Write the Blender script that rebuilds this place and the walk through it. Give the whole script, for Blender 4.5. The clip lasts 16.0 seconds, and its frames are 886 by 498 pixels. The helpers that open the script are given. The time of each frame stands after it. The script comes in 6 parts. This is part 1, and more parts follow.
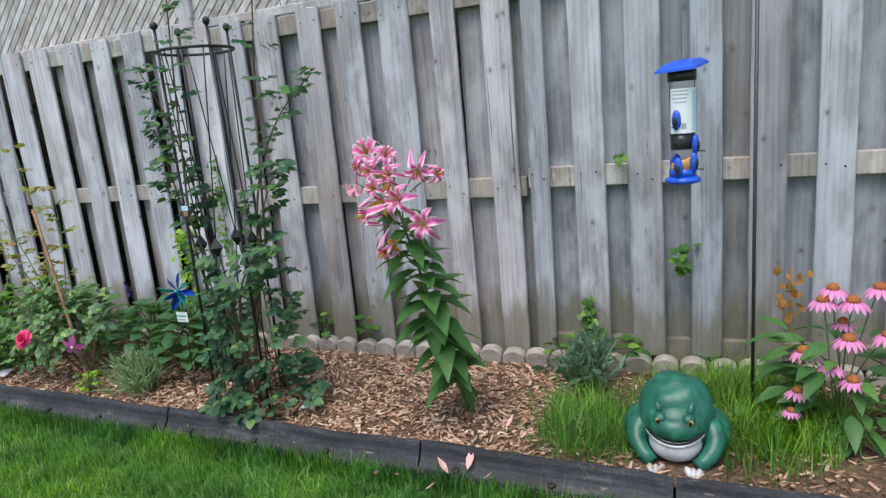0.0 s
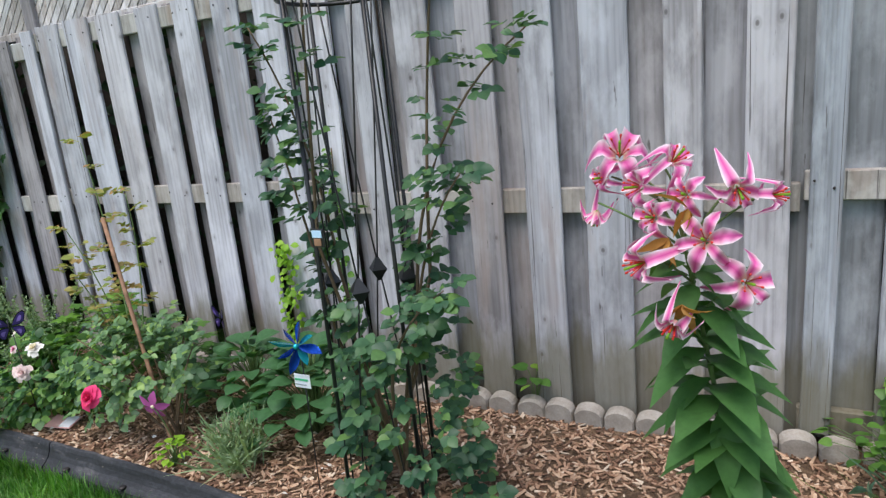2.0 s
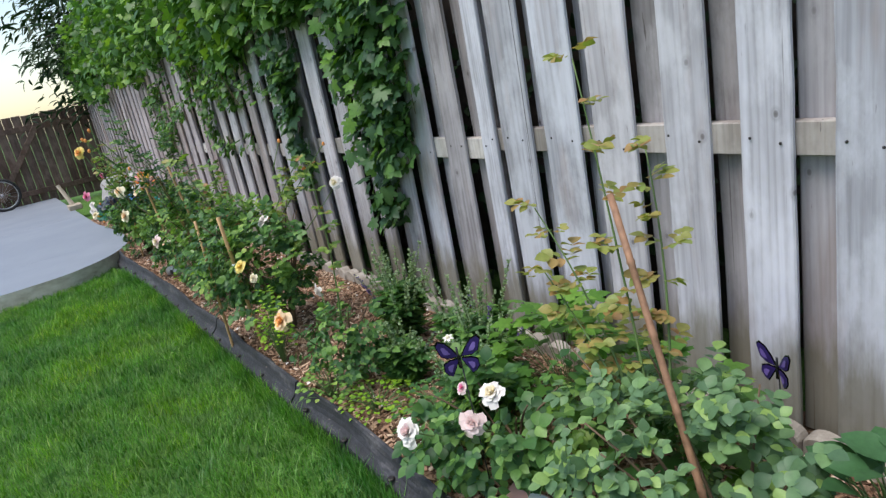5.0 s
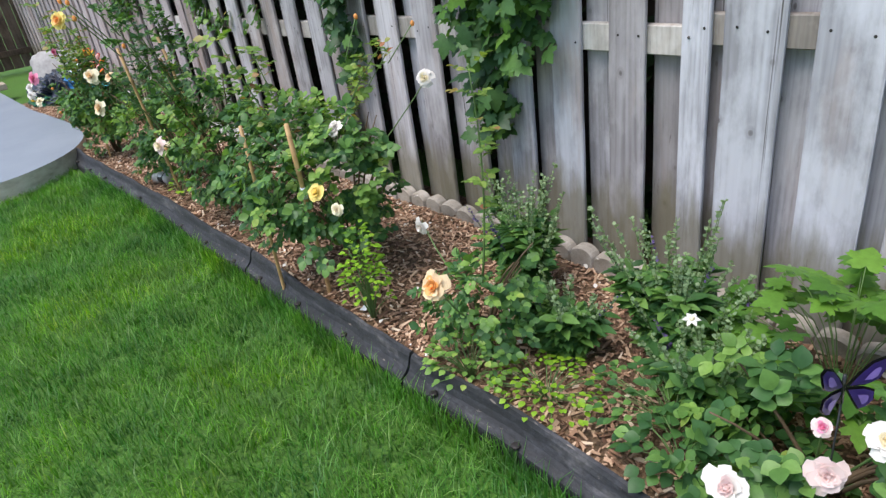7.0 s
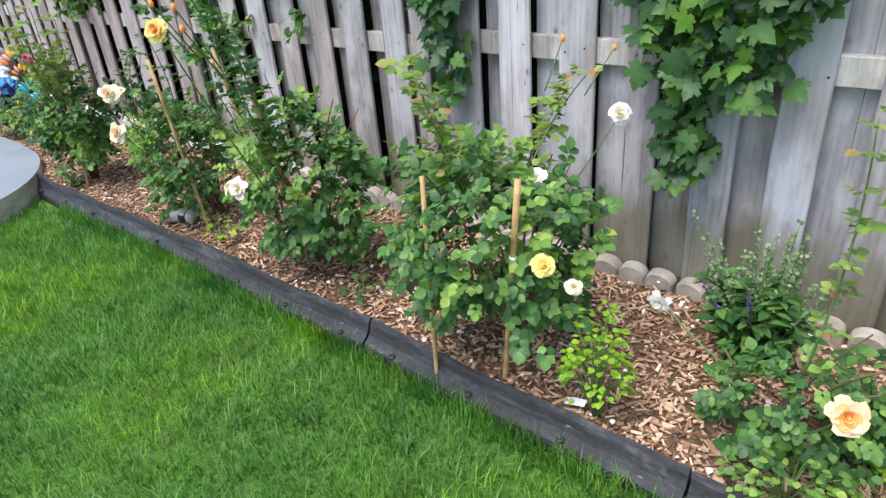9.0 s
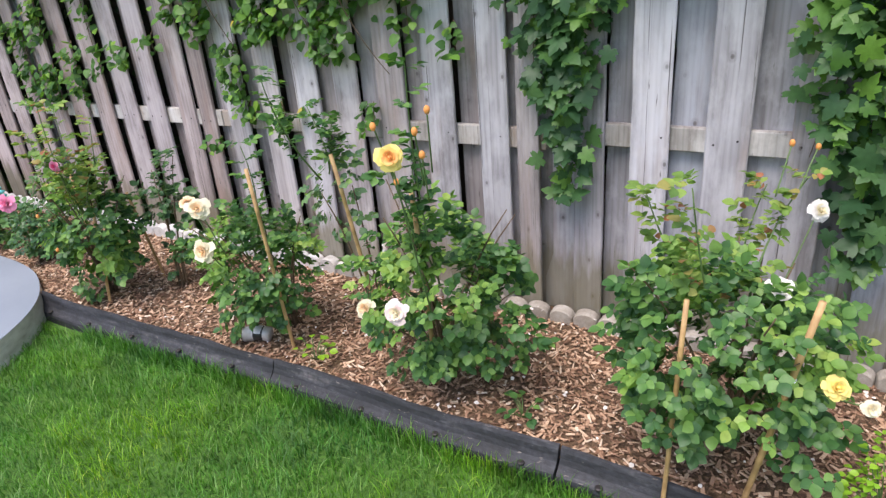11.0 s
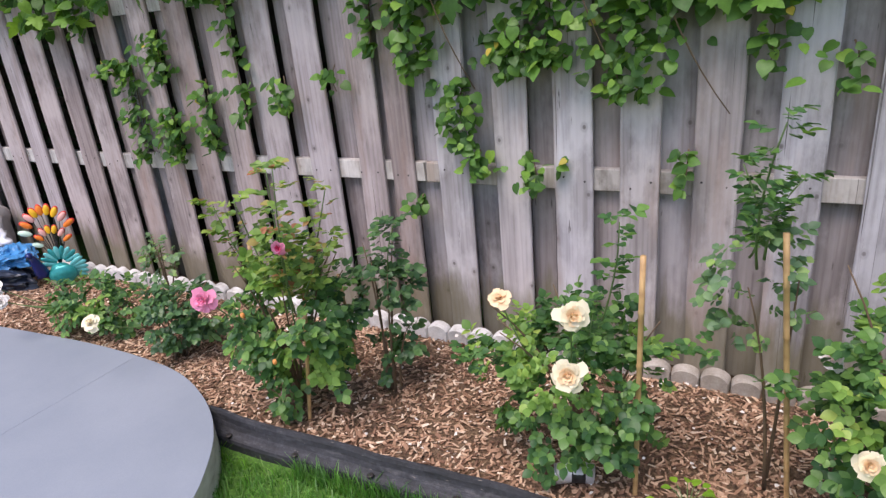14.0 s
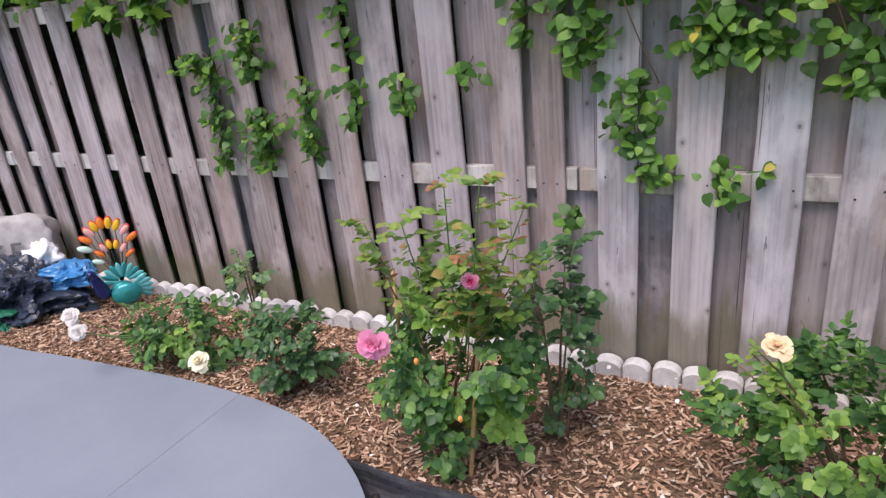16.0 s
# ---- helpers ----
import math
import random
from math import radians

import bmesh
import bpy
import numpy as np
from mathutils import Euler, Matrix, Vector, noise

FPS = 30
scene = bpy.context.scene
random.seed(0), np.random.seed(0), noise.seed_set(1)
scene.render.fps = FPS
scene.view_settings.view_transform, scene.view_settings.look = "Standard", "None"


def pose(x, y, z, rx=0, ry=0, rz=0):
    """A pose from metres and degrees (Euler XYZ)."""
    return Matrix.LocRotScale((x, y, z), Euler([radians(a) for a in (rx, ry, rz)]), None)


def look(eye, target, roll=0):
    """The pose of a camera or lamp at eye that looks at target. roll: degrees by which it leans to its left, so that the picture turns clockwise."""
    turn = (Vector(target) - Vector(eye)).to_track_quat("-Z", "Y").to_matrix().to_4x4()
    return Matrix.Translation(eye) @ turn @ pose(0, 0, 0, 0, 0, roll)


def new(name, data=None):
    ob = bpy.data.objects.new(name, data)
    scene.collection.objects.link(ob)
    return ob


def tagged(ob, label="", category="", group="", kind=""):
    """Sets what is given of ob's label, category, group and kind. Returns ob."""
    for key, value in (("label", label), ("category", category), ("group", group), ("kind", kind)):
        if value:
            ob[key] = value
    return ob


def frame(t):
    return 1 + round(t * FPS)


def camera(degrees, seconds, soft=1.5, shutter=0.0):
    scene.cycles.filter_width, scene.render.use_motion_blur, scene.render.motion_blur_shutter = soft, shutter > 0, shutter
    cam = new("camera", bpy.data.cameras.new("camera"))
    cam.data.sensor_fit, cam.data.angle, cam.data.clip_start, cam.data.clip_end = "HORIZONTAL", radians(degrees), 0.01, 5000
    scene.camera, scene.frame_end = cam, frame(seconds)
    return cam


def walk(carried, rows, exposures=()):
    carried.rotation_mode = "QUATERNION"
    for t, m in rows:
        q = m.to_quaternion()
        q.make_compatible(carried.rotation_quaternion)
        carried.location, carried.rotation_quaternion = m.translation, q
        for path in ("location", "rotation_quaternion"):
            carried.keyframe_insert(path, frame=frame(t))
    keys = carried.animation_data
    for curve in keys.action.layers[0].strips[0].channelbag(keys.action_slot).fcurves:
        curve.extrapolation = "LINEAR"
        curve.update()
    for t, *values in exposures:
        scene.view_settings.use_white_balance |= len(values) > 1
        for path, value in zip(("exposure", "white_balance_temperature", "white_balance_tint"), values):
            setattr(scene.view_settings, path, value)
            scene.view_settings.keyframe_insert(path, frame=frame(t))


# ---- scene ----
cam = camera(69.2, 16.0, soft=1.35)
PATH = [
    (0, (0.548, -2.816, 1.238), (-0.255, -0.907, 0.787), -5.3),
    (0.5, (0.295, -2.656, 1.247), (-0.558, -0.776, 0.767), -5.5),
    (1, (0.110, -2.497, 1.257), (-0.805, -0.647, 0.775), -5.8),
    (1.5, (-0.054, -2.320, 1.257), (-1.018, -0.492, 0.785), -5.7),
    (2, (-0.272, -2.195, 1.276), (-1.239, -0.376, 0.776), -5.7),
    (2.4, (-0.449, -2.115, 1.276), (-1.442, -0.316, 0.755), -5.9),
    (2.5, (-0.493, -2.098, 1.277), (-1.508, -0.312, 0.754), -6.0),
    (3, (-0.738, -1.955, 1.285), (-1.933, -0.281, 0.773), -7.5),
    (3.5, (-0.979, -1.832, 1.277), (-2.339, -0.304, 0.720), -8.8),
    (4, (-1.234, -1.769, 1.304), (-2.761, -0.427, 0.702), -10.5),
    (4.5, (-1.480, -1.676, 1.288), (-3.175, -0.542, 0.709), -11.6),
    (4.7, (-1.564, -1.640, 1.292), (-3.274, -0.532, 0.708), -11.4),
    (6.8, (-2.636, -1.749, 1.280), (-4.188, -0.653, 0.339), -9.4),
    (7, (-2.734, -1.807, 1.300), (-4.245, -0.675, 0.336), -8.4),
    (7.5, (-2.990, -1.876, 1.336), (-4.420, -0.671, 0.338), -7.4),
    (8, (-3.317, -1.927, 1.360), (-4.717, -0.697, 0.349), -7.3),
    (8.5, (-3.568, -1.992, 1.375), (-4.930, -0.726, 0.357), -6.8),
    (8.7, (-3.662, -2.048, 1.375), (-4.989, -0.740, 0.364), -6.0),
    (10.8, (-4.605, -2.457, 1.555), (-5.666, -0.848, 0.672), -4.9),
    (11, (-4.691, -2.456, 1.555), (-5.745, -0.830, 0.697), -5.0),
    (11.5, (-4.941, -2.419, 1.565), (-5.989, -0.762, 0.758), -5.4),
    (12, (-5.213, -2.443, 1.551), (-6.249, -0.767, 0.770), -5.3),
    (12.5, (-5.491, -2.501, 1.558), (-6.500, -0.802, 0.789), -5.2),
    (13, (-5.770, -2.428, 1.549), (-6.771, -0.726, 0.781), -5.4),
    (13.5, (-6.000, -2.392, 1.547), (-6.995, -0.686, 0.779), -5.4),
    (14, (-6.242, -2.430, 1.568), (-7.232, -0.718, 0.802), -5.6),
    (14.5, (-6.443, -2.433, 1.567), (-7.420, -0.716, 0.799), -5.7),
    (15, (-6.653, -2.386, 1.571), (-7.632, -0.666, 0.812), -5.9),
    (15.5, (-6.811, -2.349, 1.566), (-7.794, -0.636, 0.797), -6.0),
    (16, (-6.981, -2.361, 1.574), (-7.963, -0.651, 0.794), -6.2),
]
walk(cam, [(t, look(eye, target, roll)) for t, eye, target, roll in PATH],
     exposures=[(0, 0.72, 6850, 12), (4.7, 0.74, 6850, 12), (7, 0.93, 6850, 12), (7.5, 1.14, 6850, 12), (8.7, 1.24, 6850, 12), (11, 1.16, 7000, 18), (13, 1.02, 7050, 22), (14.5, 0.88, 7050, 23), (16, 0.80, 7050, 24)])

# ---------------------------------------------------------------- sky and sun (soft evening light under thin cloud)
world = bpy.data.worlds.new("sky")
world.use_nodes = True
scene.world = world
wn = world.node_tree
sky = wn.nodes.new("ShaderNodeTexSky")
sky.sky_type, sky.sun_disc = "NISHITA", False
sky.sun_elevation, sky.sun_rotation = radians(66), radians(187)
sky.air_density, sky.dust_density = 1.2, 1.0
wn.links.new(sky.outputs[0], wn.nodes["Background"].inputs[0])
wn.nodes["Background"].inputs[1].default_value = 0.13
sun = new("sun", bpy.data.lights.new("sun", "SUN"))
sun.data.energy, sun.data.angle, sun.data.color = 2.1, radians(40), (1.0, 0.985, 0.965)
sun.matrix_world = look((-5, -8, 18), (-4, 0, 0))


# ---------------------------------------------------------------- materials
class Nodes:
    """A small writer of node materials."""

    def __init__(self, name, rough=0.8, metal=0.0):
        self.m = bpy.data.materials.new(name)
        self.m.use_nodes = True
        self.t = self.m.node_tree
        self.b = self.t.nodes["Principled BSDF"]
        self.b.inputs["Roughness"].default_value = rough
        self.b.inputs["Metallic"].default_value = metal

    def add(self, kind, **inputs):
        n = self.t.nodes.new(kind)
        for k, v in inputs.items():
            self.put(n, k.replace("_", " "), v)
        return n

    def put(self, n, key, v):
        if isinstance(v, bpy.types.NodeSocket):
            self.t.links.new(v, n.inputs[key])
        else:
            n.inputs[key].default_value = v

    def coords(self, scale=(1, 1, 1), shift=False, kind="Object"):
        v = self.add("ShaderNodeNewGeometry").outputs["Position"] if kind == "World" else self.add("ShaderNodeTexCoord").outputs[kind]
        n = self.add("ShaderNodeMapping", Vector=v, Scale=scale)
        if shift:
            r = self.add("ShaderNodeObjectInfo").outputs["Random"]
            s = self.add("ShaderNodeMath")
            s.operation = "MULTIPLY"
            self.t.links.new(r, s.inputs[0])
            s.inputs[1].default_value = 60.0
            c = self.add("ShaderNodeCombineXYZ", X=s.outputs[0], Y=s.outputs[0], Z=s.outputs[0])
            self.t.links.new(c.outputs[0], n.inputs["Location"])
        return n.outputs[0]

    def where(self, axis):
        s = self.add("ShaderNodeSeparateXYZ", Vector=self.add("ShaderNodeNewGeometry").outputs["Position"])
        return s.outputs[axis]

    def noise(self, vec, scale, detail=5, rough=0.6):
        return self.add("ShaderNodeTexNoise", Vector=vec, Scale=scale, Detail=detail, Roughness=rough).outputs["Fac"]

    def ramp(self, fac, *stops):
        n = self.add("ShaderNodeValToRGB", Fac=fac)
        e = n.color_ramp.elements
        while len(e) < len(stops):
            e.new(0.5)
        for el, (p, c) in zip(e, stops):
            el.position, el.color = p, (*c, 1) if isinstance(c, tuple) else (c, c, c, 1)
        return n.outputs[0]

    def mix(self, fac, a, b, mode="MIX"):
        n = self.add("ShaderNodeMix")
        n.data_type, n.blend_type = "RGBA", mode
        for i, v in ((0, fac), (6, a), (7, b)):
            if isinstance(v, bpy.types.NodeSocket):
                self.t.links.new(v, n.inputs[i])
            else:
                n.inputs[i].default_value = (*v, 1) if isinstance(v, tuple) else v
        return n.outputs[2]

    def bump(self, height, strength=0.3, distance=0.005):
        self.put(self.b, "Normal", self.add("ShaderNodeBump", Height=height, Strength=strength, Distance=distance).outputs[0])

    def color(self, c):
        self.put(self.b, "Base Color", (*c, 1) if isinstance(c, tuple) else c)
        return self

    def island(self):
        return self.add("ShaderNodeNewGeometry").outputs["Random Per Island"]

    def thin(self, c, amount):
        """Lets some light through, as leaves and petals do."""
        tr = self.add("ShaderNodeBsdfTranslucent", Color=c)
        mx = self.add("ShaderNodeMixShader", Fac=amount)
        out = self.t.nodes["Material Output"]
        self.t.links.new(self.b.outputs[0], mx.inputs[1])
        self.t.links.new(tr.outputs[0], mx.inputs[2])
        self.t.links.new(mx.outputs[0], out.inputs[0])


def weathered(name, dark, mid, light, algae=True):
    n = Nodes(name, 0.82)
    dark, mid, light = (tuple(v * 1.05 * w for v, w in zip(q, (0.985, 1.0, 1.015))) for q in (dark, mid, light))
    n.put(n.b, "Specular IOR Level", 0.3)
    grain = n.noise(n.coords((14, 14, 0.8), True), 4, 8, 0.6)
    # wavy cathedral grain that swells round the knots
    ring = n.add("ShaderNodeTexWave", Vector=n.coords((1, 1, 0.09), True), Scale=13.0, Distortion=7.0, Detail=3.0)
    ring.inputs["Detail Scale"].default_value = 1.3
    ring.bands_direction = "X"
    streak = n.noise(n.coords((9, 9, 0.6), True), 1.4, 3)
    blotch = n.noise(n.coords((1.2, 1.2, 0.6), True), 2.6, 5)
    c = n.ramp(grain, (0.15, dark), (0.45, mid), (0.85, light))
    c = n.mix(0.45, c, n.ramp(ring.outputs["Fac"], (0.0, (0.72, 0.71, 0.70)), (0.35, (1.0, 1.0, 1.0)), (1.0, (1.08, 1.08, 1.09))), "MULTIPLY")
    c = n.mix(0.8, c, n.ramp(streak, (0.3, (0.74, 0.73, 0.72)), (0.65, (1.08, 1.08, 1.09))), "MULTIPLY")
    c = n.mix(0.75, c, n.ramp(blotch, (0.36, (0.55, 0.54, 0.53)), (0.5, (0.96, 0.96, 0.96)), (0.64, (1.26, 1.27, 1.29))), "MULTIPLY")
    # silvered hand-sized patches with ragged edges
    silver = n.ramp(n.noise(n.coords((5, 5, 3.4), True), 1.5, 7, 0.62), (0.46, 0.0), (0.60, 0.55))
    c = n.mix(silver, c, tuple(min(0.78, v * 1.22) for v in light))
    tone = n.ramp(n.add("ShaderNodeObjectInfo").outputs["Random"], (0.0, (0.68, 0.65, 0.63)), (0.3, (1.0, 0.98, 0.96)), (0.55, (0.86, 0.90, 0.93)), (0.8, (1.02, 1.04, 1.06)), (1.0, (1.12, 1.11, 1.10)))
    c = n.mix(1.0, c, tone, "MULTIPLY")
    # knots: dark hearts inside a paler ring
    flat = n.add("ShaderNodeSeparateXYZ", Vector=n.coords((1.0, 1.0, 1.2), True))
    kv = n.add("ShaderNodeTexVoronoi", Vector=n.add("ShaderNodeCombineXYZ", X=flat.outputs[0], Y=flat.outputs[2]).outputs[0], Scale=6.5)
    kv.voronoi_dimensions = "2D"
    knot = n.ramp(kv.outputs["Distance"], (0.0, 0.9), (0.03, 0.75), (0.05, 0.2), (0.065, 0.28), (0.11, 0.0))
    pick = n.ramp(kv.outputs["Color"], (0.48, 0.0), (0.72, 0.9))
    k = n.mix(1.0, knot, pick, "MULTIPLY")
    c = n.mix(k, c, (0.075, 0.065, 0.06))
    brown = n.ramp(n.noise(n.coords((3.5, 3.5, 0.9), True), 1.5, 5, 0.65), (0.55, 0.0), (0.68, 0.6))
    c = n.mix(brown, c, tuple(v * k_ for v, k_ in zip(mid, (0.82, 0.66, 0.56))))
    # drying cracks along the grain, and short dark chips
    crack = n.ramp(n.noise(n.coords((34, 34, 0.5), True), 2.2, 3), (0.29, 0.9), (0.33, 0.0))
    c = n.mix(crack, c, (0.07, 0.062, 0.06))
    chip = n.ramp(n.noise(n.coords((22, 22, 4.0), True), 2.4, 4), (0.27, 0.8), (0.31, 0.0))
    c = n.mix(chip, c, (0.09, 0.08, 0.075))
    if algae:
        z = n.where("Z")
        wob = n.add("ShaderNodeMath")
        wob.operation = "MULTIPLY_ADD"
        n.t.links.new(n.noise(n.coords((6, 6, 1), kind="World"), 2.2, 5), wob.inputs[0])
        wob.inputs[1].default_value = -0.52
        n.t.links.new(z, wob.inputs[2])
        stain = n.ramp(wob.outputs[0], (0.0, 0.7), (0.14, 0.0))
        c = n.mix(stain, c, (0.15, 0.135, 0.075))
    n.color(c)
    h = n.mix(0.35, n.mix(0.45, grain, ring.outputs["Fac"]), n.mix(0.5, crack, k))
    dent = n.noise(n.coords((6, 6, 2.5), True), 2.0, 4)
    n.bump(n.mix(0.55, h, dent), 0.75, 0.007)
    return n.m


M = {}
# rear sets repeat each cedar tone a fifth darker: recess shade in the colour
M["board"] = weathered("weathered grey cedar", (0.265, 0.255, 0.27), (0.412, 0.400, 0.427), (0.515, 0.505, 0.537))
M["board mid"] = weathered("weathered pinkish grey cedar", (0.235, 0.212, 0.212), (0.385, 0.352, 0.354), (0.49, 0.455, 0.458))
M["rear mid"] = weathered("weathered pinkish grey cedar, shade tone", (0.185, 0.162, 0.162), (0.295, 0.262, 0.262), (0.38, 0.345, 0.345))
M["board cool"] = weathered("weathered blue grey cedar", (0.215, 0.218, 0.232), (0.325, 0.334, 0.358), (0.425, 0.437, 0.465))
M["rear cool"] = weathered("weathered blue grey cedar, shade tone", (0.175, 0.180, 0.190), (0.262, 0.272, 0.290), (0.345, 0.356, 0.376))
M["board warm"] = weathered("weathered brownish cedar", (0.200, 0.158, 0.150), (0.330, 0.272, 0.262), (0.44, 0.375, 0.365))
M["rear warm"] = weathered("weathered brownish cedar, shade tone", (0.16, 0.125, 0.118), (0.26, 0.212, 0.204), (0.35, 0.298, 0.288))
M["rear"] = weathered("weathered grey cedar, shade tone", (0.215, 0.205, 0.215), (0.33, 0.317, 0.335), (0.42, 0.405, 0.425))
M["rail"] = weathered("weathered tan rail", (0.26, 0.22, 0.19), (0.39, 0.36, 0.33), (0.48, 0.455, 0.43), False)
M["lattice"] = weathered("weathered lattice", (0.25, 0.22, 0.20), (0.42, 0.39, 0.37), (0.52, 0.50, 0.49), False)
M["brown fence"] = weathered("brown stained fence", (0.07, 0.045, 0.035), (0.13, 0.085, 0.065), (0.19, 0.13, 0.10), False)


def leafy(name, a, b, c, rough=0.42, trans=0.28, young=None):
    n = Nodes(name, rough)
    stops = [(0.0, a), (0.5, b), (1.0, c)]
    if young:
        stops = [(0.0, a), (0.45, b), (0.8, c), (0.95, young)]
    col = n.ramp(n.island(), *stops)
    mot = n.noise(n.coords((1, 1, 1)), 60, 3) if name != "grass blade" else n.noise(n.coords(kind="World"), 5.5, 5, 0.7)
    if name == "grass blade":
        col = n.mix(1.0, col, n.ramp(mot, (0.38, (0.55, 0.60, 0.62)), (0.5, (0.95, 0.95, 0.95)), (0.62, (1.35, 1.2, 1.3))), "MULTIPLY")
        col = n.mix(1.0, col, n.ramp(n.noise(n.coords(kind="World"), 1.7, 4, 0.55), (0.36, (0.62, 0.74, 0.95)), (0.48, (1.0, 0.98, 1.0)), (0.56, (1.25, 1.08, 0.9)), (0.66, (1.7, 1.28, 0.6))), "MULTIPLY")
        pale = n.ramp(n.noise(n.coords(kind="World"), 3.6, 5, 0.7), (0.55, 0.0), (0.66, 0.45))
        col = n.mix(pale, col, (0.150, 0.270, 0.110))
    col = n.mix(0.5, col, n.ramp(mot, (0.3, 0.7), (0.7, 1.2)), "MULTIPLY")
    n.color(col)
    n.put(n.b, "Specular IOR Level", 0.32)
    n.thin(n.mix(1.0, col, (1.5, 1.6, 0.6), "MULTIPLY"), trans)
    return n.m


M["rose leaf"] = leafy("rose leaf", (0.033, 0.098, 0.034), (0.060, 0.152, 0.045), (0.110, 0.236, 0.058), young=(0.170, 0.310, 0.080))
M["rose fresh"] = leafy("fresh rose leaf", (0.10, 0.21, 0.05), (0.16, 0.30, 0.065), (0.22, 0.37, 0.08), 0.45, 0.32, young=(0.32, 0.43, 0.10))
M["vine fresh"] = leafy("fresh vine leaf", (0.055, 0.150, 0.025), (0.095, 0.225, 0.035), (0.150, 0.300, 0.045), 0.42, 0.34)
M["rose dark"] = leafy("dark rose leaf", (0.036, 0.089, 0.041), (0.056, 0.131, 0.049), (0.091, 0.193, 0.062), 0.35, 0.2)
M["rose blue"] = leafy("blue green rose leaf", (0.078, 0.157, 0.085), (0.120, 0.220, 0.106), (0.171, 0.299, 0.122), young=(0.257, 0.399, 0.114))
M["rose climb"] = leafy("climbing rose leaf", (0.030, 0.088, 0.050), (0.052, 0.128, 0.066), (0.082, 0.176, 0.080), young=(0.13, 0.25, 0.075))
M["rose young"] = leafy("young rose leaf", (0.103, 0.196, 0.052), (0.184, 0.299, 0.063), (0.276, 0.368, 0.092), young=(0.368, 0.149, 0.081))
M["red shoot"] = leafy("bronze young leaf", (0.20, 0.27, 0.07), (0.30, 0.31, 0.09), (0.36, 0.20, 0.09))
M["lime"] = leafy("lime leaf", (0.143, 0.297, 0.028), (0.220, 0.407, 0.033), (0.308, 0.495, 0.055), trans=0.35)
M["vine"] = leafy("vine leaf", (0.036, 0.105, 0.024), (0.066, 0.165, 0.032), (0.110, 0.245, 0.042), young=(0.19, 0.34, 0.055))
M["vine dark"] = leafy("dark vine leaf", (0.026, 0.074, 0.032), (0.044, 0.116, 0.040), (0.080, 0.180, 0.048), young=(0.125, 0.26, 0.050))
M["hosta"] = leafy("broad green leaf", (0.034, 0.100, 0.046), (0.052, 0.142, 0.058), (0.082, 0.195, 0.068), 0.45)
M["lily leaf"] = leafy("lily leaf", (0.036, 0.110, 0.036), (0.064, 0.168, 0.048), (0.105, 0.235, 0.060), 0.45)
M["silver leaf"] = leafy("silvery leaf", (0.156, 0.240, 0.132), (0.216, 0.312, 0.168), (0.300, 0.396, 0.228), 0.6)
M["grey leaf"] = leafy("grey green leaf", (0.072, 0.144, 0.102), (0.108, 0.192, 0.132), (0.156, 0.240, 0.168), 0.6)
# almost black green: tree crown, and the added backing that darkens fence gaps
M["hedge"] = leafy("near-black green leaf", (0.010, 0.028, 0.010), (0.016, 0.045, 0.014), (0.030, 0.07, 0.02), 0.6, 0.1)
M["grass"] = leafy("grass blade", (0.040, 0.150, 0.019), (0.064, 0.218, 0.026), (0.104, 0.300, 0.040), 0.5, 0.35, young=(0.175, 0.320, 0.100))
M["yellow leaf"] = leafy("yellowed leaf", (0.42, 0.36, 0.05), (0.55, 0.42, 0.07), (0.40, 0.36, 0.10), 0.6)
M["dry"] = leafy("dried leaf", (0.33, 0.15, 0.03), (0.45, 0.22, 0.05), (0.30, 0.18, 0.07), 0.8)


def plain(name, c, rough=0.5, metal=0.0, vary=0.12, scale=30, bump=0.1):
    n = Nodes(name, rough, metal)
    f = n.noise(n.coords(), scale, 5)
    n.color(n.mix(1.0, c, n.ramp(f, (0.25, 1 - vary), (0.75, 1 + vary)), "MULTIPLY"))
    n.bump(f, bump, 0.002)
    return n.m


def petal(name, c, trans=0.25, vary=0.12):
    n = Nodes(name, 0.6)
    col = n.mix(1.0, c, n.ramp(n.island(), (0.0, 1 - vary), (1.0, 1 + vary)), "MULTIPLY")
    n.color(col)
    n.thin(col, trans)
    return n.m


P = {k: petal(k, c) for k, c in {
    "peach petal": (0.88, 0.66, 0.42), "apricot petal": (0.90, 0.47, 0.16), "yellow petal": (0.88, 0.70, 0.22), "cream petal": (0.86, 0.78, 0.58),
    "white petal": (0.84, 0.80, 0.76), "blush petal": (0.85, 0.68, 0.66), "pink petal": (0.86, 0.30, 0.48), "deep pink petal": (0.75, 0.09, 0.24),
    "red petal": (0.84, 0.05, 0.20), "crimson petal": (0.70, 0.02, 0.12), "mauve petal": (0.48, 0.10, 0.34), "cone petal": (0.80, 0.28, 0.55),
    "violet petal": (0.13, 0.09, 0.24), "bud": (0.86, 0.36, 0.10), "fallen pink": (0.75, 0.45, 0.42)}.items()}

n = Nodes("lily petal", 0.5)
uv = n.add("ShaderNodeSeparateXYZ", Vector=n.add("ShaderNodeTexCoord").outputs["UV"])
edge = n.add("ShaderNodeMath")
edge.operation = "SUBTRACT"
n.t.links.new(uv.outputs[0], edge.inputs[0])
edge.inputs[1].default_value = 0.5
ab = n.add("ShaderNodeMath")
ab.operation = "ABSOLUTE"
n.t.links.new(edge.outputs[0], ab.inputs[0])
lc = n.ramp(ab.outputs[0], (0.0, (0.70, 0.08, 0.34)), (0.16, (0.80, 0.20, 0.46)), (0.32, (0.86, 0.42, 0.60)), (0.45, (0.90, 0.74, 0.80)))
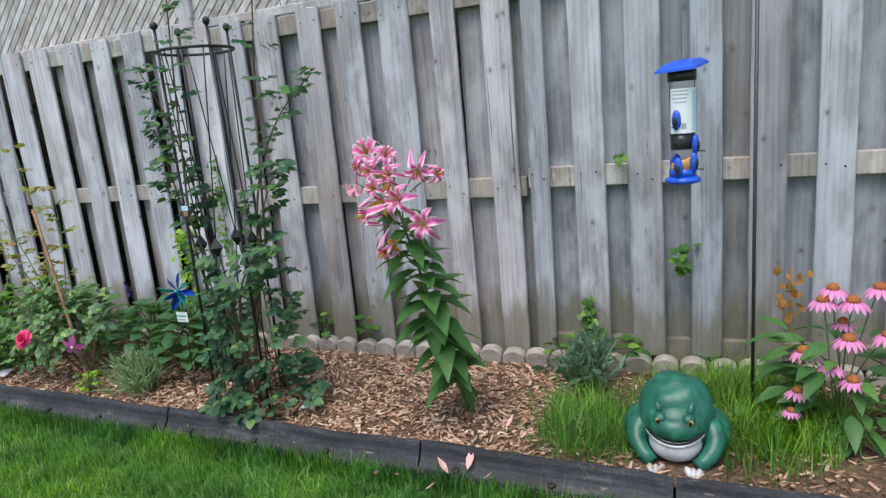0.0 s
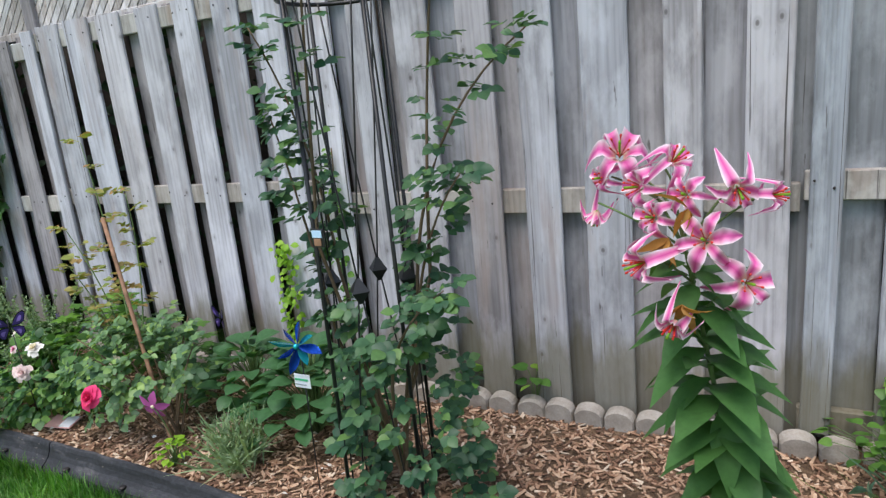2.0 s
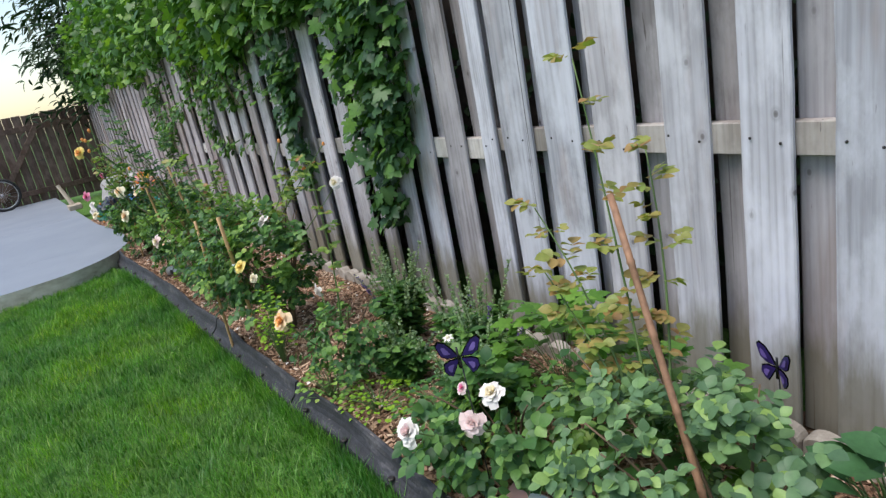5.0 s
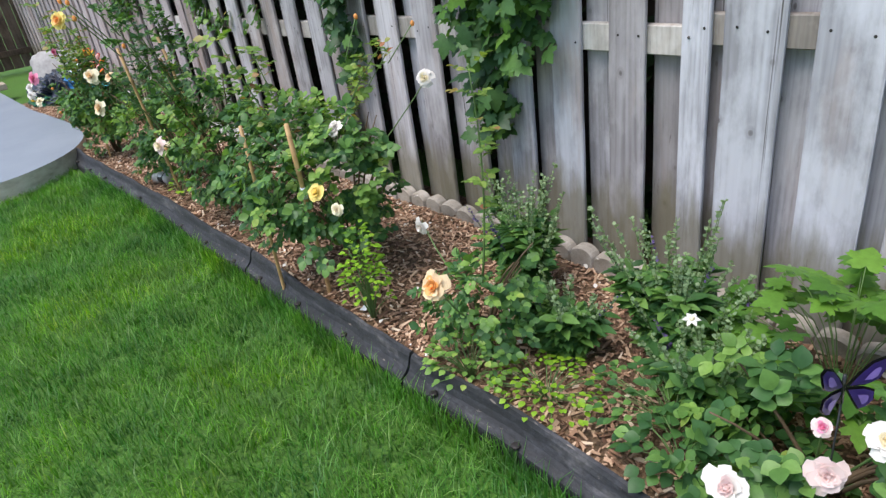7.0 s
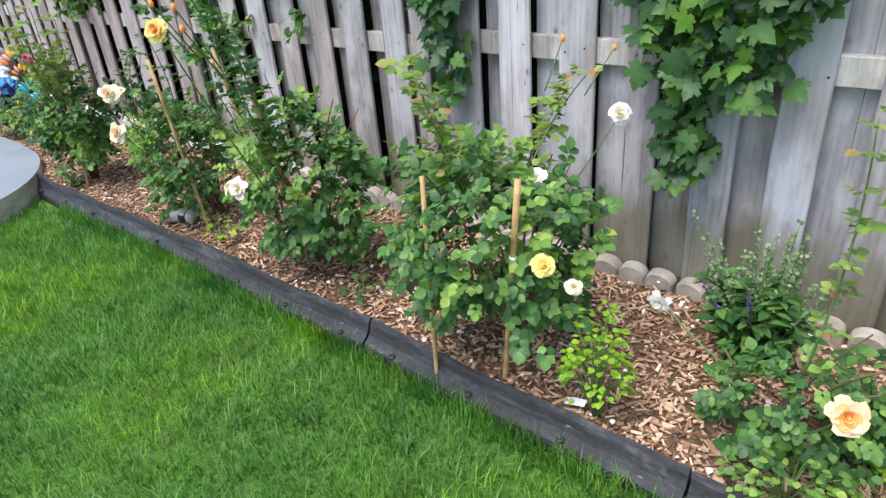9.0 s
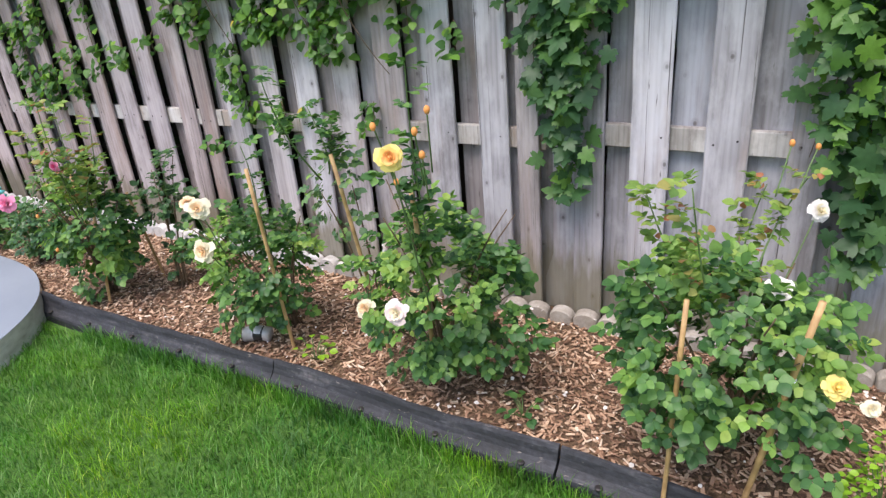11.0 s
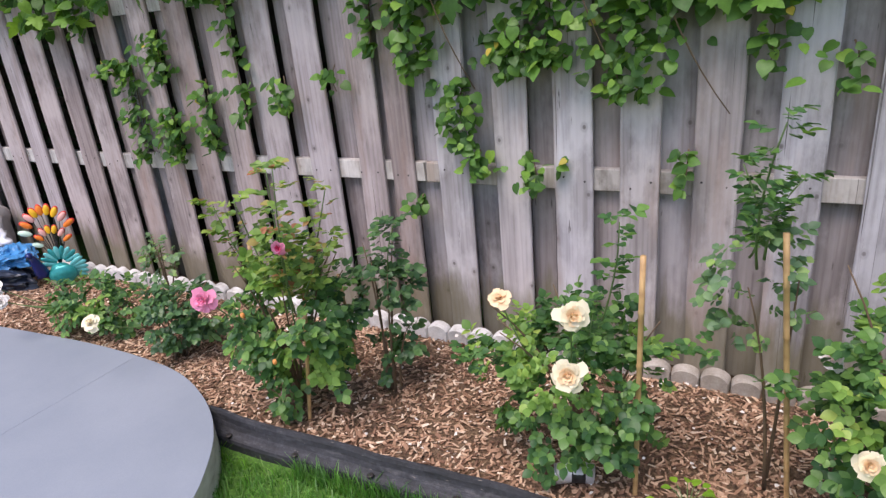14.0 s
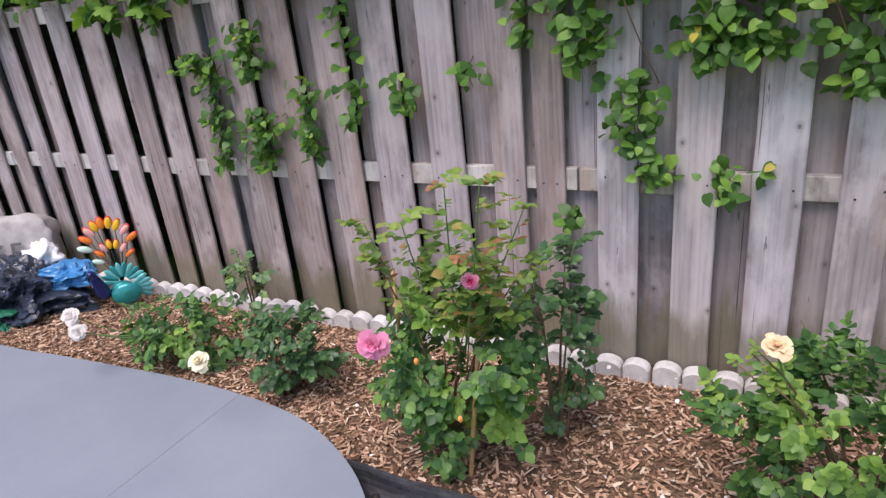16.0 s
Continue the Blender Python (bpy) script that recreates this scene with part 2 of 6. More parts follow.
lc = n.mix(n.ramp(uv.outputs[1], (0.0, 0.7), (0.18, 0.0)), lc, (0.80, 0.72, 0.40))
n.color(lc)
n.thin(lc, 0.25)
P["lily petal"] = n.m

M["stem"] = plain("green stem", (0.10, 0.17, 0.05), 0.6, scale=80)
M["brown stem"] = plain("brown woody stem", (0.13, 0.085, 0.05), 0.8, scale=60, bump=0.4)
n = Nodes("bamboo", 0.5)
bz = n.noise(n.coords((1, 1, 14)), 1.2, 2)
n.color(n.mix(1.0, n.ramp(bz, (0.35, (0.36, 0.21, 0.09)), (0.6, (0.52, 0.33, 0.15))), n.ramp(n.noise(n.coords((30, 30, 2)), 4), (0.3, 0.85), (0.7, 1.12)), "MULTIPLY"))
M["bamboo"] = n.m
M["reddish wood"] = plain("reddish brown cane", (0.27, 0.145, 0.085), 0.65, 0, 0.35, 40, 0.3)
M["black metal"] = plain("black coated steel", (0.012, 0.012, 0.014), 0.45, 0.0, 0.3)
M["dark steel"] = plain("grey steel pole", (0.07, 0.07, 0.075), 0.5, 0.6, 0.2)
M["blue plastic"] = plain("glossy blue plastic", (0.010, 0.085, 0.55), 0.28, 0, 0.05, 10, 0.02)
M["white label"] = plain("white paper label", (0.78, 0.80, 0.84), 0.55, 0, 0.03)
M["print grey"] = plain("grey print", (0.35, 0.38, 0.42), 0.6)
M["print dark"] = plain("faded marker ink", (0.10, 0.10, 0.11), 0.7)
M["print blue"] = plain("pale blue print", (0.45, 0.66, 0.84), 0.6)
M["print green"] = plain("green print", (0.05, 0.45, 0.2), 0.6)
M["seed"] = plain("bird seed", (0.52, 0.27, 0.09), 0.9, 0, 0.5, 220, 0.8)
M["dark plastic"] = plain("dark plastic", (0.02, 0.02, 0.022), 0.4)
n = Nodes("clear plastic", 0.08)
n.color((0.9, 0.93, 0.95))
n.put(n.b, "Transmission Weight", 1.0)
n.put(n.b, "IOR", 1.05)
M["clear"] = n.m

# rubber edging: black with grey scuffs and dust
n = Nodes("black rubber", 0.68)
f1, f2 = n.noise(n.coords((0.7, 3, 3), kind="World"), 6, 7, 0.65), n.noise(n.coords(kind="World"), 60, 5)
c = n.ramp(f1, (0.42, (0.012, 0.013, 0.016)), (0.56, (0.026, 0.027, 0.033)), (0.70, (0.085, 0.082, 0.086)), (0.82, (0.19, 0.175, 0.17)))
c = n.mix(0.8, c, n.ramp(f2, (0.3, 0.45), (0.7, 1.6)), "MULTIPLY")
scuff = n.ramp(n.noise(n.coords((1.5, 5, 5), kind="World"), 14, 5), (0.66, 0.0), (0.70, 0.7))
n.color(n.mix(scuff, c, (0.24, 0.20, 0.17)))
n.bump(n.mix(0.5, f1, f2), 0.8, 0.006)
M["rubber"] = n.m

n = Nodes("cast concrete", 0.9)
f1, f2 = n.noise(n.coords(kind="World"), 12, 6), n.noise(n.coords(kind="World"), 140, 4)
c = n.ramp(f1, (0.3, (0.24, 0.21, 0.175)), (0.55, (0.37, 0.335, 0.295)), (0.75, (0.47, 0.44, 0.405)))
pale = n.add("ShaderNodeMapRange", Value=n.where("X"))
pale.inputs["From Min"].default_value, pale.inputs["From Max"].default_value = -6.6, -7.3
c = n.mix(pale.outputs[0], c, n.ramp(f1, (0.25, (0.36, 0.34, 0.32)), (0.45, (0.54, 0.53, 0.52)), (0.7, (0.66, 0.655, 0.65))))
n.color(n.mix(0.5, c, n.ramp(f2, (0.3, 0.75), (0.7, 1.2)), "MULTIPLY"))
n.bump(f2, 0.6, 0.003)
M["concrete"] = n.m

n = Nodes("painted patio", 0.6)
f1, f2 = n.noise(n.coords(kind="World"), 1.6, 6), n.noise(n.coords(kind="World"), 260, 3)
c = n.ramp(f1, (0.3, (0.190, 0.220, 0.262)), (0.7, (0.232, 0.262, 0.304)))
n.color(n.mix(0.35, c, n.ramp(f2, (0.3, 0.85), (0.7, 1.12)), "MULTIPLY"))
n.bump(f2, 0.25, 0.001)
M["patio"] = n.m
n = Nodes("bare patio edge", 0.9)
f1 = n.noise(n.coords((1, 1, 2.5), kind="World"), 9, 7)
n.color(n.ramp(f1, (0.25, (0.36, 0.31, 0.25)), (0.5, (0.56, 0.50, 0.43)), (0.75, (0.70, 0.65, 0.59))))
n.bump(f1, 0.5, 0.006)
M["patio edge"] = n.m

# soil under the chips
n = Nodes("mulch bed", 0.95)
f1, f2 = n.noise(n.coords((1, 1, 1), kind="World"), 55, 7, 0.75), n.noise(n.coords(kind="World"), 3, 4)
c = n.ramp(f1, (0.3, (0.035, 0.02, 0.012)), (0.5, (0.16, 0.095, 0.055)), (0.68, (0.38, 0.25, 0.15)))
n.color(n.mix(0.6, c, n.ramp(f2, (0.3, 0.7), (0.7, 1.2)), "MULTIPLY"))
n.bump(f1, 1.0, 0.02)
M["soil"] = n.m
n = Nodes("wood chips", 0.9)
c = n.ramp(n.island(), (0.0, (0.11, 0.055, 0.034)), (0.25, (0.28, 0.155, 0.095)), (0.6, (0.46, 0.285, 0.185)), (0.9, (0.60, 0.42, 0.29)), (1.0, (0.72, 0.60, 0.47)))
f1 = n.noise(n.coords((8, 8, 8)), 30, 4)
n.color(n.mix(0.6, c, n.ramp(f1, (0.3, 0.65), (0.7, 1.25)), "MULTIPLY"))
n.bump(f1, 0.5, 0.003)
M["chips"] = n.m

n = Nodes("lawn soil", 0.95)
f1, f2 = n.noise(n.coords(kind="World"), 70, 6), n.noise(n.coords(kind="World"), 1.3, 4)
c = n.ramp(f1, (0.3, (0.030, 0.085, 0.012)), (0.6, (0.075, 0.19, 0.022)), (0.8, (0.15, 0.28, 0.05)))
n.color(n.mix(0.5, c, n.ramp(f2, (0.3, 0.75), (0.7, 1.2)), "MULTIPLY"))
n.bump(f1, 0.8, 0.02)
M["lawn"] = n.m

n = Nodes("painted green", 0.42)
f1 = n.noise(n.coords(), 22, 6)
f2 = n.noise(n.coords(), 5, 3)
n.color(n.mix(n.ramp(f2, (0.4, 0.0), (0.75, 0.6)), n.ramp(f1, (0.3, (0.004, 0.050, 0.036)), (0.6, (0.012, 0.130, 0.080)), (0.75, (0.03, 0.20, 0.13))), (0.02, 0.17, 0.12)))
n.bump(f1, 0.3, 0.004)
M["frog green"] = n.m
M["cone"] = plain("bristly cone", (0.32, 0.10, 0.02), 0.8, 0, 0.6, 300, 0.9)
M["frog white"] = plain("worn white paint", (0.52, 0.52, 0.53), 0.6, 0, 0.35, 14, 0.3)
M["black paint"] = plain("black paint", (0.01, 0.01, 0.01), 0.25)
M["gold paint"] = plain("gold paint", (0.55, 0.38, 0.06), 0.35)
M["teal paint"] = plain("teal metal paint", (0.01, 0.27, 0.27), 0.3, 0.3, 0.25)
M["pale teal paint"] = plain("pale teal paint", (0.10, 0.45, 0.45), 0.3, 0.2, 0.2)
M["navy paint"] = plain("glossy navy paint", (0.008, 0.02, 0.12), 0.2)
M["yellow paint"] = plain("yellow paint", (0.85, 0.48, 0.02), 0.35)
M["orange paint"] = plain("orange paint", (0.80, 0.20, 0.02), 0.35)
M["pink paint"] = plain("pink paint", (0.80, 0.42, 0.38), 0.35)
M["mint paint"] = plain("mint paint", (0.55, 0.75, 0.62), 0.35)
M["red paint"] = plain("red paint", (0.65, 0.03, 0.02), 0.35)
M["blue foil"] = plain("blue metallic foil", (0.01, 0.10, 0.62), 0.22, 0.6, 0.3, 40)
M["teal foil"] = plain("teal metallic foil", (0.01, 0.42, 0.50), 0.2, 0.6, 0.3, 40)
M["purple wing"] = plain("purple translucent wing", (0.035, 0.018, 0.13), 0.3, 0.1, 0.3)
M["lilac wing"] = plain("lilac wing patch", (0.20, 0.13, 0.42), 0.35, 0.1, 0.3)
M["sack"] = plain("pale woven sack", (0.36, 0.34, 0.33), 0.75, 0, 0.25, 14, 0.5)
M["net bag"] = plain("dark blue plastic bag", (0.022, 0.030, 0.050), 0.32, 0, 0.7, 18, 0.6)
M["blue film"] = plain("bright blue plastic film", (0.03, 0.19, 0.42), 0.35, 0, 0.3)
M["green film"] = plain("green plastic film", (0.01, 0.12, 0.07), 0.3, 0, 0.3)
M["steel can"] = plain("printed can", (0.55, 0.53, 0.54), 0.35, 0.2, 0.2, 40)
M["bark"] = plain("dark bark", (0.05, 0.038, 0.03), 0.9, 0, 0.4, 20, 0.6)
M["nail"] = plain("rusty nail head", (0.045, 0.04, 0.04), 0.6, 0.6, 0.3)
M["pale wood"] = plain("pale worn timber", (0.42, 0.35, 0.27), 0.8, 0, 0.2, 25, 0.3)
M["tyre"] = plain("black tyre", (0.015, 0.015, 0.016), 0.7)
M["alloy"] = plain("dull alloy", (0.5, 0.5, 0.52), 0.35, 0.9)


# ---------------------------------------------------------------- geometry helpers
rng = np.random.default_rng(7)


def mesh_of(name, V, F, mats, idx=None, smooth=False, uv_of=None):
    """A mesh from an array of vertices and one of triangles."""
    V, F = np.asarray(V, np.float32), np.asarray(F, np.int32)
    me = bpy.data.meshes.new(name)
    me.vertices.add(len(V))
    me.vertices.foreach_set("co", V.ravel())
    me.loops.add(len(F) * 3)
    me.loops.foreach_set("vertex_index", F.ravel())
    me.polygons.add(len(F))
    me.polygons.foreach_set("loop_start", np.arange(0, len(F) * 3, 3, dtype=np.int32))
    me.polygons.foreach_set("loop_total", np.full(len(F), 3, np.int32))
    for m in mats if isinstance(mats, (list, tuple)) else [mats]:
        me.materials.append(m)
    if idx is not None:
        me.polygons.foreach_set("material_index", np.asarray(idx, np.int32))
    me.polygons.foreach_set("use_smooth", np.full(len(F), bool(smooth)))
    if uv_of is not None:
        layer = me.uv_layers.new(name="uv")
        layer.data.foreach_set("uv", np.asarray(uv_of, np.float32)[F.ravel()].ravel())
    me.update(calc_edges=True)
    me.validate()
    return me


def join(*pieces):
    """Joins (V, F) pieces; a third value is the material's index."""
    V, F, I, k = [], [], [], 0
    for p in pieces:
        v, f = np.asarray(p[0], float), np.asarray(p[1], int)
        V.append(v), F.append(f + k), I.append(np.full(len(f), p[2] if len(p) > 2 else 0))
        k += len(v)
    return np.concatenate(V), np.concatenate(F), np.concatenate(I)


def origin_of(ob):
    p = Vector((0, 0, 0))
    while ob:
        p, ob = p + ob.location, ob.parent
    return np.array(p)


def thing(name, at, label, category, group="", kind=""):
    ob = new(name)
    ob.location, ob.empty_display_size = at, 0.1
    return tagged(ob, label, category, group, kind)


def part(name, vf, mats, parent, label="", smooth=True, kind="", uv_of=None):
    """One mesh under a thing or a part; the vertices are given in the world."""
    o = origin_of(parent)
    ob = new(name, mesh_of(name, np.asarray(vf[0]) - o, vf[1], mats, vf[2] if len(vf) > 2 else None, smooth, uv_of))
    ob.parent = parent
    return tagged(ob, label, kind=kind)


def box(a, b, bevel=0.0):
    bm = bmesh.new()
    bmesh.ops.create_cube(bm, size=1)
    for v in bm.verts:
        v.co = Vector([a[i] if v.co[i] < 0 else b[i] for i in range(3)])
    if bevel:
        bmesh.ops.bevel(bm, geom=bm.edges[:], offset=bevel, segments=1, affect="EDGES")
    bmesh.ops.triangulate(bm, faces=bm.faces[:])
    bm.verts.index_update()
    out = np.array([v.co[:] for v in bm.verts]), np.array([[v.index for v in f.verts] for f in bm.faces])
    bm.free()
    return out


def tube(pts, r0, r1=None, n=6, cap=True):
    pts = np.asarray(pts, float)
    rs = np.asarray(r0) if np.ndim(r0) else np.linspace(r0, r0 if r1 is None else r1, len(pts))
    V = []
    for i, p in enumerate(pts):
        d = pts[min(i + 1, len(pts) - 1)] - pts[max(i - 1, 0)]
        d /= np.linalg.norm(d) + 1e-9
        a = np.cross(d, (0, 0, 1) if abs(d[2]) < 0.9 else (1, 0, 0))
        a /= np.linalg.norm(a)
        b = np.cross(d, a)
        for k in range(n):
            w = 2 * math.pi * k / n
            V.append(p + rs[i] * (math.cos(w) * a + math.sin(w) * b))
    F = []
    for i in range(len(pts) - 1):
        for k in range(n):
            a, b = i * n + k, i * n + (k + 1) % n
            F += [(a, b, b + n), (a, b + n, a + n)]
    if cap:
        V += [pts[0], pts[-1]]
        m, e = len(V) - 2, (len(pts) - 1) * n
        for k in range(n):
            F += [(m, (k + 1) % n, k), (m + 1, e + k, e + (k + 1) % n)]
    return np.array(V), np.array(F)


def bezier(a, b, c, n=8):
    t = np.linspace(0, 1, n)[:, None]
    a, b, c = (np.asarray(v, float) for v in (a, b, c))
    return (1 - t) ** 2 * a + 2 * t * (1 - t) * b + t ** 2 * c


def lathe(profile, at, n=20, squash=(1, 1)):
    V, F = [], []
    for r, z in profile:
        for k in range(n):
            w = 2 * math.pi * k / n
            V.append((at[0] + r * math.cos(w) * squash[0], at[1] + r * math.sin(w) * squash[1], at[2] + z))
    for i in range(len(profile) - 1):
        for k in range(n):
            a, b = i * n + k, i * n + (k + 1) % n
            F += [(a, b, b + n), (a, b + n, a + n)]
    V += [(at[0], at[1], at[2] + profile[0][1]), (at[0], at[1], at[2] + profile[-1][1])]
    m, e = len(V) - 2, (len(profile) - 1) * n
    for k in range(n):
        F += [(m, (k + 1) % n, k), (m + 1, e + k, e + (k + 1) % n)]
    return np.array(V), np.array(F)


def ball(at, r, n=14, m=9, turn=None):
    p = [(math.sin(math.pi * i / m) + 1e-4, -math.cos(math.pi * i / m)) for i in range(m + 1)]
    V, F = lathe(p, (0, 0, 0), n)
    V = V * np.array(r)
    if turn is not None:
        V = V @ np.array(Euler([radians(a) for a in turn]).to_matrix()).T
    return V + np.array(at), F


# --- leaf outlines: local x across, y along, z up
def leaf_shape(widths, fold=0.16, droop=0.2):
    n = len(widths)
    V, F = [(0, 0, 0)], []
    for i, w in enumerate(widths):
        y = (i + 1) / (n + 1)
        z = -droop * y * y
        V += [(-w / 2, y, z + fold * w), (0, y, z), (w / 2, y, z + fold * w)]
    V.append((0, 1, -droop))
    F += [(0, 2, 1), (0, 3, 2)]
    for i in range(n - 1):
        a = 1 + 3 * i
        F += [(a, a + 1, a + 4), (a, a + 4, a + 3), (a + 1, a + 2, a + 5), (a + 1, a + 5, a + 4)]
    a, t = 1 + 3 * (n - 1), len(V) - 1
    F += [(a, a + 1, t), (a + 1, a + 2, t)]
    return np.array(V, float), np.array(F)


def fan_shape(outline, lift=0.1, droop=0.25):
    V = [(0, 0.28, 0.03)] + [(x, y, lift * abs(x) - droop * max(y, 0) ** 2 - 0.25 * x * x) for x, y in outline]
    n = len(outline)
    return np.array(V, float), np.array([(0, 1 + (k + 1) % n, 1 + k) for k in range(n)])


OVAL = leaf_shape((0.52, 0.80, 0.80, 0.52), 0.12, 0.22)
BROAD = leaf_shape((0.46, 0.72, 0.80, 0.74, 0.48), 0.16, 0.30)
LANCE = leaf_shape((0.20, 0.27, 0.18), 0.2, 0.4)
BLADE = leaf_shape((0.05, 0.035), 0.0, 0.5)
half = [(0.12, -0.05), (0.32, -0.02), (0.45, 0.15), (0.47, 0.36), (0.37, 0.60), (0.19, 0.82), (0.0, 1.0)]
HEART = fan_shape([(0, 0.02)] + half + [(-x, y) for x, y in half[-2::-1]])
half = [(0.12, -0.14), (0.34, -0.18), (0.40, -0.04), (0.56, -0.02), (0.50, 0.10), (0.38, 0.20), (0.52, 0.28), (0.66, 0.42), (0.56, 0.50), (0.58, 0.62), (0.40, 0.58), (0.28, 0.54), (0.30, 0.72), (0.20, 0.80), (0.14, 0.92), (0.0, 1.08)]
LOBED = fan_shape([(0, 0.03)] + half + [(-x, y) for x, y in half[-2::-1]])


def spread(shape, at, along, up, size):
    """Many copies of one leaf outline: arrays of places, directions, upward normals and lengths."""
    V, F = shape
    at, along, up, size = (np.asarray(v, float) for v in (at, along, up, size))
    y = along / (np.linalg.norm(along, axis=1, keepdims=True) + 1e-9)
    x = np.cross(y, up)
    x /= np.linalg.norm(x, axis=1, keepdims=True) + 1e-9
    z = np.cross(x, y)
    W = at[:, None, :] + size[:, None, None] * (V[None, :, :1] * x[:, None] + V[None, :, 1:2] * y[:, None] + V[None, :, 2:] * z[:, None])
    k = np.arange(len(at))[:, None, None] * len(V)
    return W.reshape(-1, 3), (F[None] + k).reshape(-1, 3)


def compound(at, along, up, size, pairs=2):
    """Rose leaves: a stalk's worth of leaflets at each place."""
    at, along, up = (np.asarray(v, float) for v in (at, along, up))
    y = along / (np.linalg.norm(along, axis=1, keepdims=True) + 1e-9)
    x = np.cross(y, up)
    x /= np.linalg.norm(x, axis=1, keepdims=True) + 1e-9
    A, D, U, S = [at + y * size[:, None] * (0.75 + 0.62 * (pairs - 1))], [y], [up], [size * 1.1]
    for p in range(pairs):
        for s in (-1, 1):
            A.append(at + y * size[:, None] * (0.55 + 0.62 * p))
            D.append(y * 0.55 + s * x)
            U.append(up + rng.normal(0, 0.25, at.shape))
            S.append(size * (0.85 + 0.12 * p))
    return spread(OVAL, np.concatenate(A), np.concatenate(D), np.concatenate(U), np.concatenate(S))


def edge_y(x):
    """The line of the rubber edging's inner top."""
    return float(np.interp(x, (-7.9, -6.7, -4.3, -3.5, -2.0, -0.4, 0.6, 2.5), (-0.995, -0.94, -0.925, -0.905, -0.935, -0.965, -1.0, -1.06)))


BED = 0.07   # height of the mulch over the lawn


# ---------------------------------------------------------------- ground, lawn, bed, patio
def flat_grid(name, x0, x1, y0, y1, nx, ny, height, mat):
    xs, ys = np.linspace(x0, x1, nx), np.linspace(y0, y1, ny)
    V = [(x, y, height(x, y)) for y in ys for x in xs]
    F = []
    for j in range(ny - 1):
        for i in range(nx - 1):
            a = j * nx + i
            F += [(a, a + 1, a + nx + 1), (a, a + nx + 1, a + nx)]
    return new(name, mesh_of(name, V, F, mat, smooth=True))


g = flat_grid("ground", -400, 400, -400, 400, 41, 41, lambda x, y: -0.012, M["lawn"])
tagged(g, "green mown lawn with trodden paler patches", "lawn", kind="structure")


def bed_height(x, y):
    f = 0.5 + 0.5 * noise.noise((x * 3.1, y * 3.1, 0.3))
    return BED - 0.012 + 0.022 * f - 0.038 * min(1, max(0, (y + 0.5) / 0.35))


def bed_floor():
    V, F = [], []
    xs = np.linspace(-11.4, 2.4, 180)
    for x in xs:
        y0 = edge_y(x) if x > -8.2 else -1.0
        for k in range(14):
            y = y0 + (0.12 - y0) * k / 13
            V.append((x, y, bed_height(x, y)))
    for i in range(len(xs) - 1):
        for k in range(13):
            a = i * 14 + k
            F += [(a, a + 14, a + 15), (a, a + 15, a + 1)]
    ob = new("flower_bed", mesh_of("flower_bed", V, F, M["soil"], smooth=True))
    tagged(ob, "raised flower bed of brown soil under bark mulch", "flower bed", kind="structure")


bed_floor()


PATIO_CURVE = [(-12.0, -0.96), (-10.5, -0.92), (-10.08, -0.885), (-9.72, -0.855), (-9.3, -0.825), (-8.9, -0.825), (-8.58, -0.86), (-8.32, -0.955), (-8.11, -1.09), (-7.95, -1.27), (-7.835, -1.5), (-7.80, -1.9), (-7.80, -2.6)]


def patio():
    k = [Vector((*p, 0)) for p in PATIO_CURVE]
    out = [(-15.2, -1.0)]
    for q in range(1, len(k) - 2):
        for u in np.arange(0, 1, 0.2):
            p = 0.5 * (2 * k[q] + (k[q + 1] - k[q - 1]) * u + (2 * k[q - 1] - 5 * k[q] + 4 * k[q + 1] - k[q + 2]) * u ** 2 + (3 * k[q] - k[q - 1] - 3 * k[q + 1] + k[q + 2]) * u ** 3)
            out.append((p.x, p.y))
    out += [(-7.8, -2.6), (-7.8, -6.0), (-15.2, -6.0)]
    top, n = 0.125, len(out)
    root = thing("patio_slab", (-9, -2, 0), "blue-grey painted concrete patio slab with bare sides", "patio", kind="structure")
    # the painted tops of the bays, split by a straw-thin joint
    def cut(poly, keep):
        res = []
        for k in range(len(poly)):
            a, b = poly[k], poly[(k + 1) % len(poly)]
            if keep(a[0]):
                res.append(a)
            if keep(a[0]) != keep(b[0]):
                s = (xj - a[0]) / (b[0] - a[0])
                res.append((xj, a[1] + s * (b[1] - a[1])))
        return res
    polys = []
    xj = -8.8992
    polys.append(cut(out, lambda x: x > xj))
    xj = -8.900
    rest = cut(out, lambda x: x < xj)
    xj = -11.6
    polys.append(cut(rest, lambda x: x > xj))
    xj = -11.61
    polys.append(cut(rest, lambda x: x < xj))
    for p in polys:
        bm = bmesh.new()
        f = bm.faces.new([bm.verts.new((*q, top)) for q in p])
        ext = bmesh.ops.extrude_face_region(bm, geom=[f])
        bmesh.ops.translate(bm, vec=(0, 0, -0.16), verts=[v for v in ext["geom"] if isinstance(v, bmesh.types.BMVert)])
        bmesh.ops.recalc_face_normals(bm, faces=bm.faces[:])
        es = [e for e in bm.edges if all(abs(v.co.z - top) < 1e-4 for v in e.verts)]
        bmesh.ops.bevel(bm, geom=es, offset=0.0015, segments=1, affect="EDGES")
        bmesh.ops.triangulate(bm, faces=bm.faces[:])
        bm.verts.index_update()
        V = np.array([v.co[:] for v in bm.verts])
        F = np.array([[v.index for v in q.verts] for q in bm.faces])
        I = np.array([0 if q.calc_center_median().z > top - 0.006 else 1 for q in bm.faces])
        bm.free()
        part("slab_bay", (V, F, I), [M["patio"], M["patio edge"]], root, smooth=False)


patio()


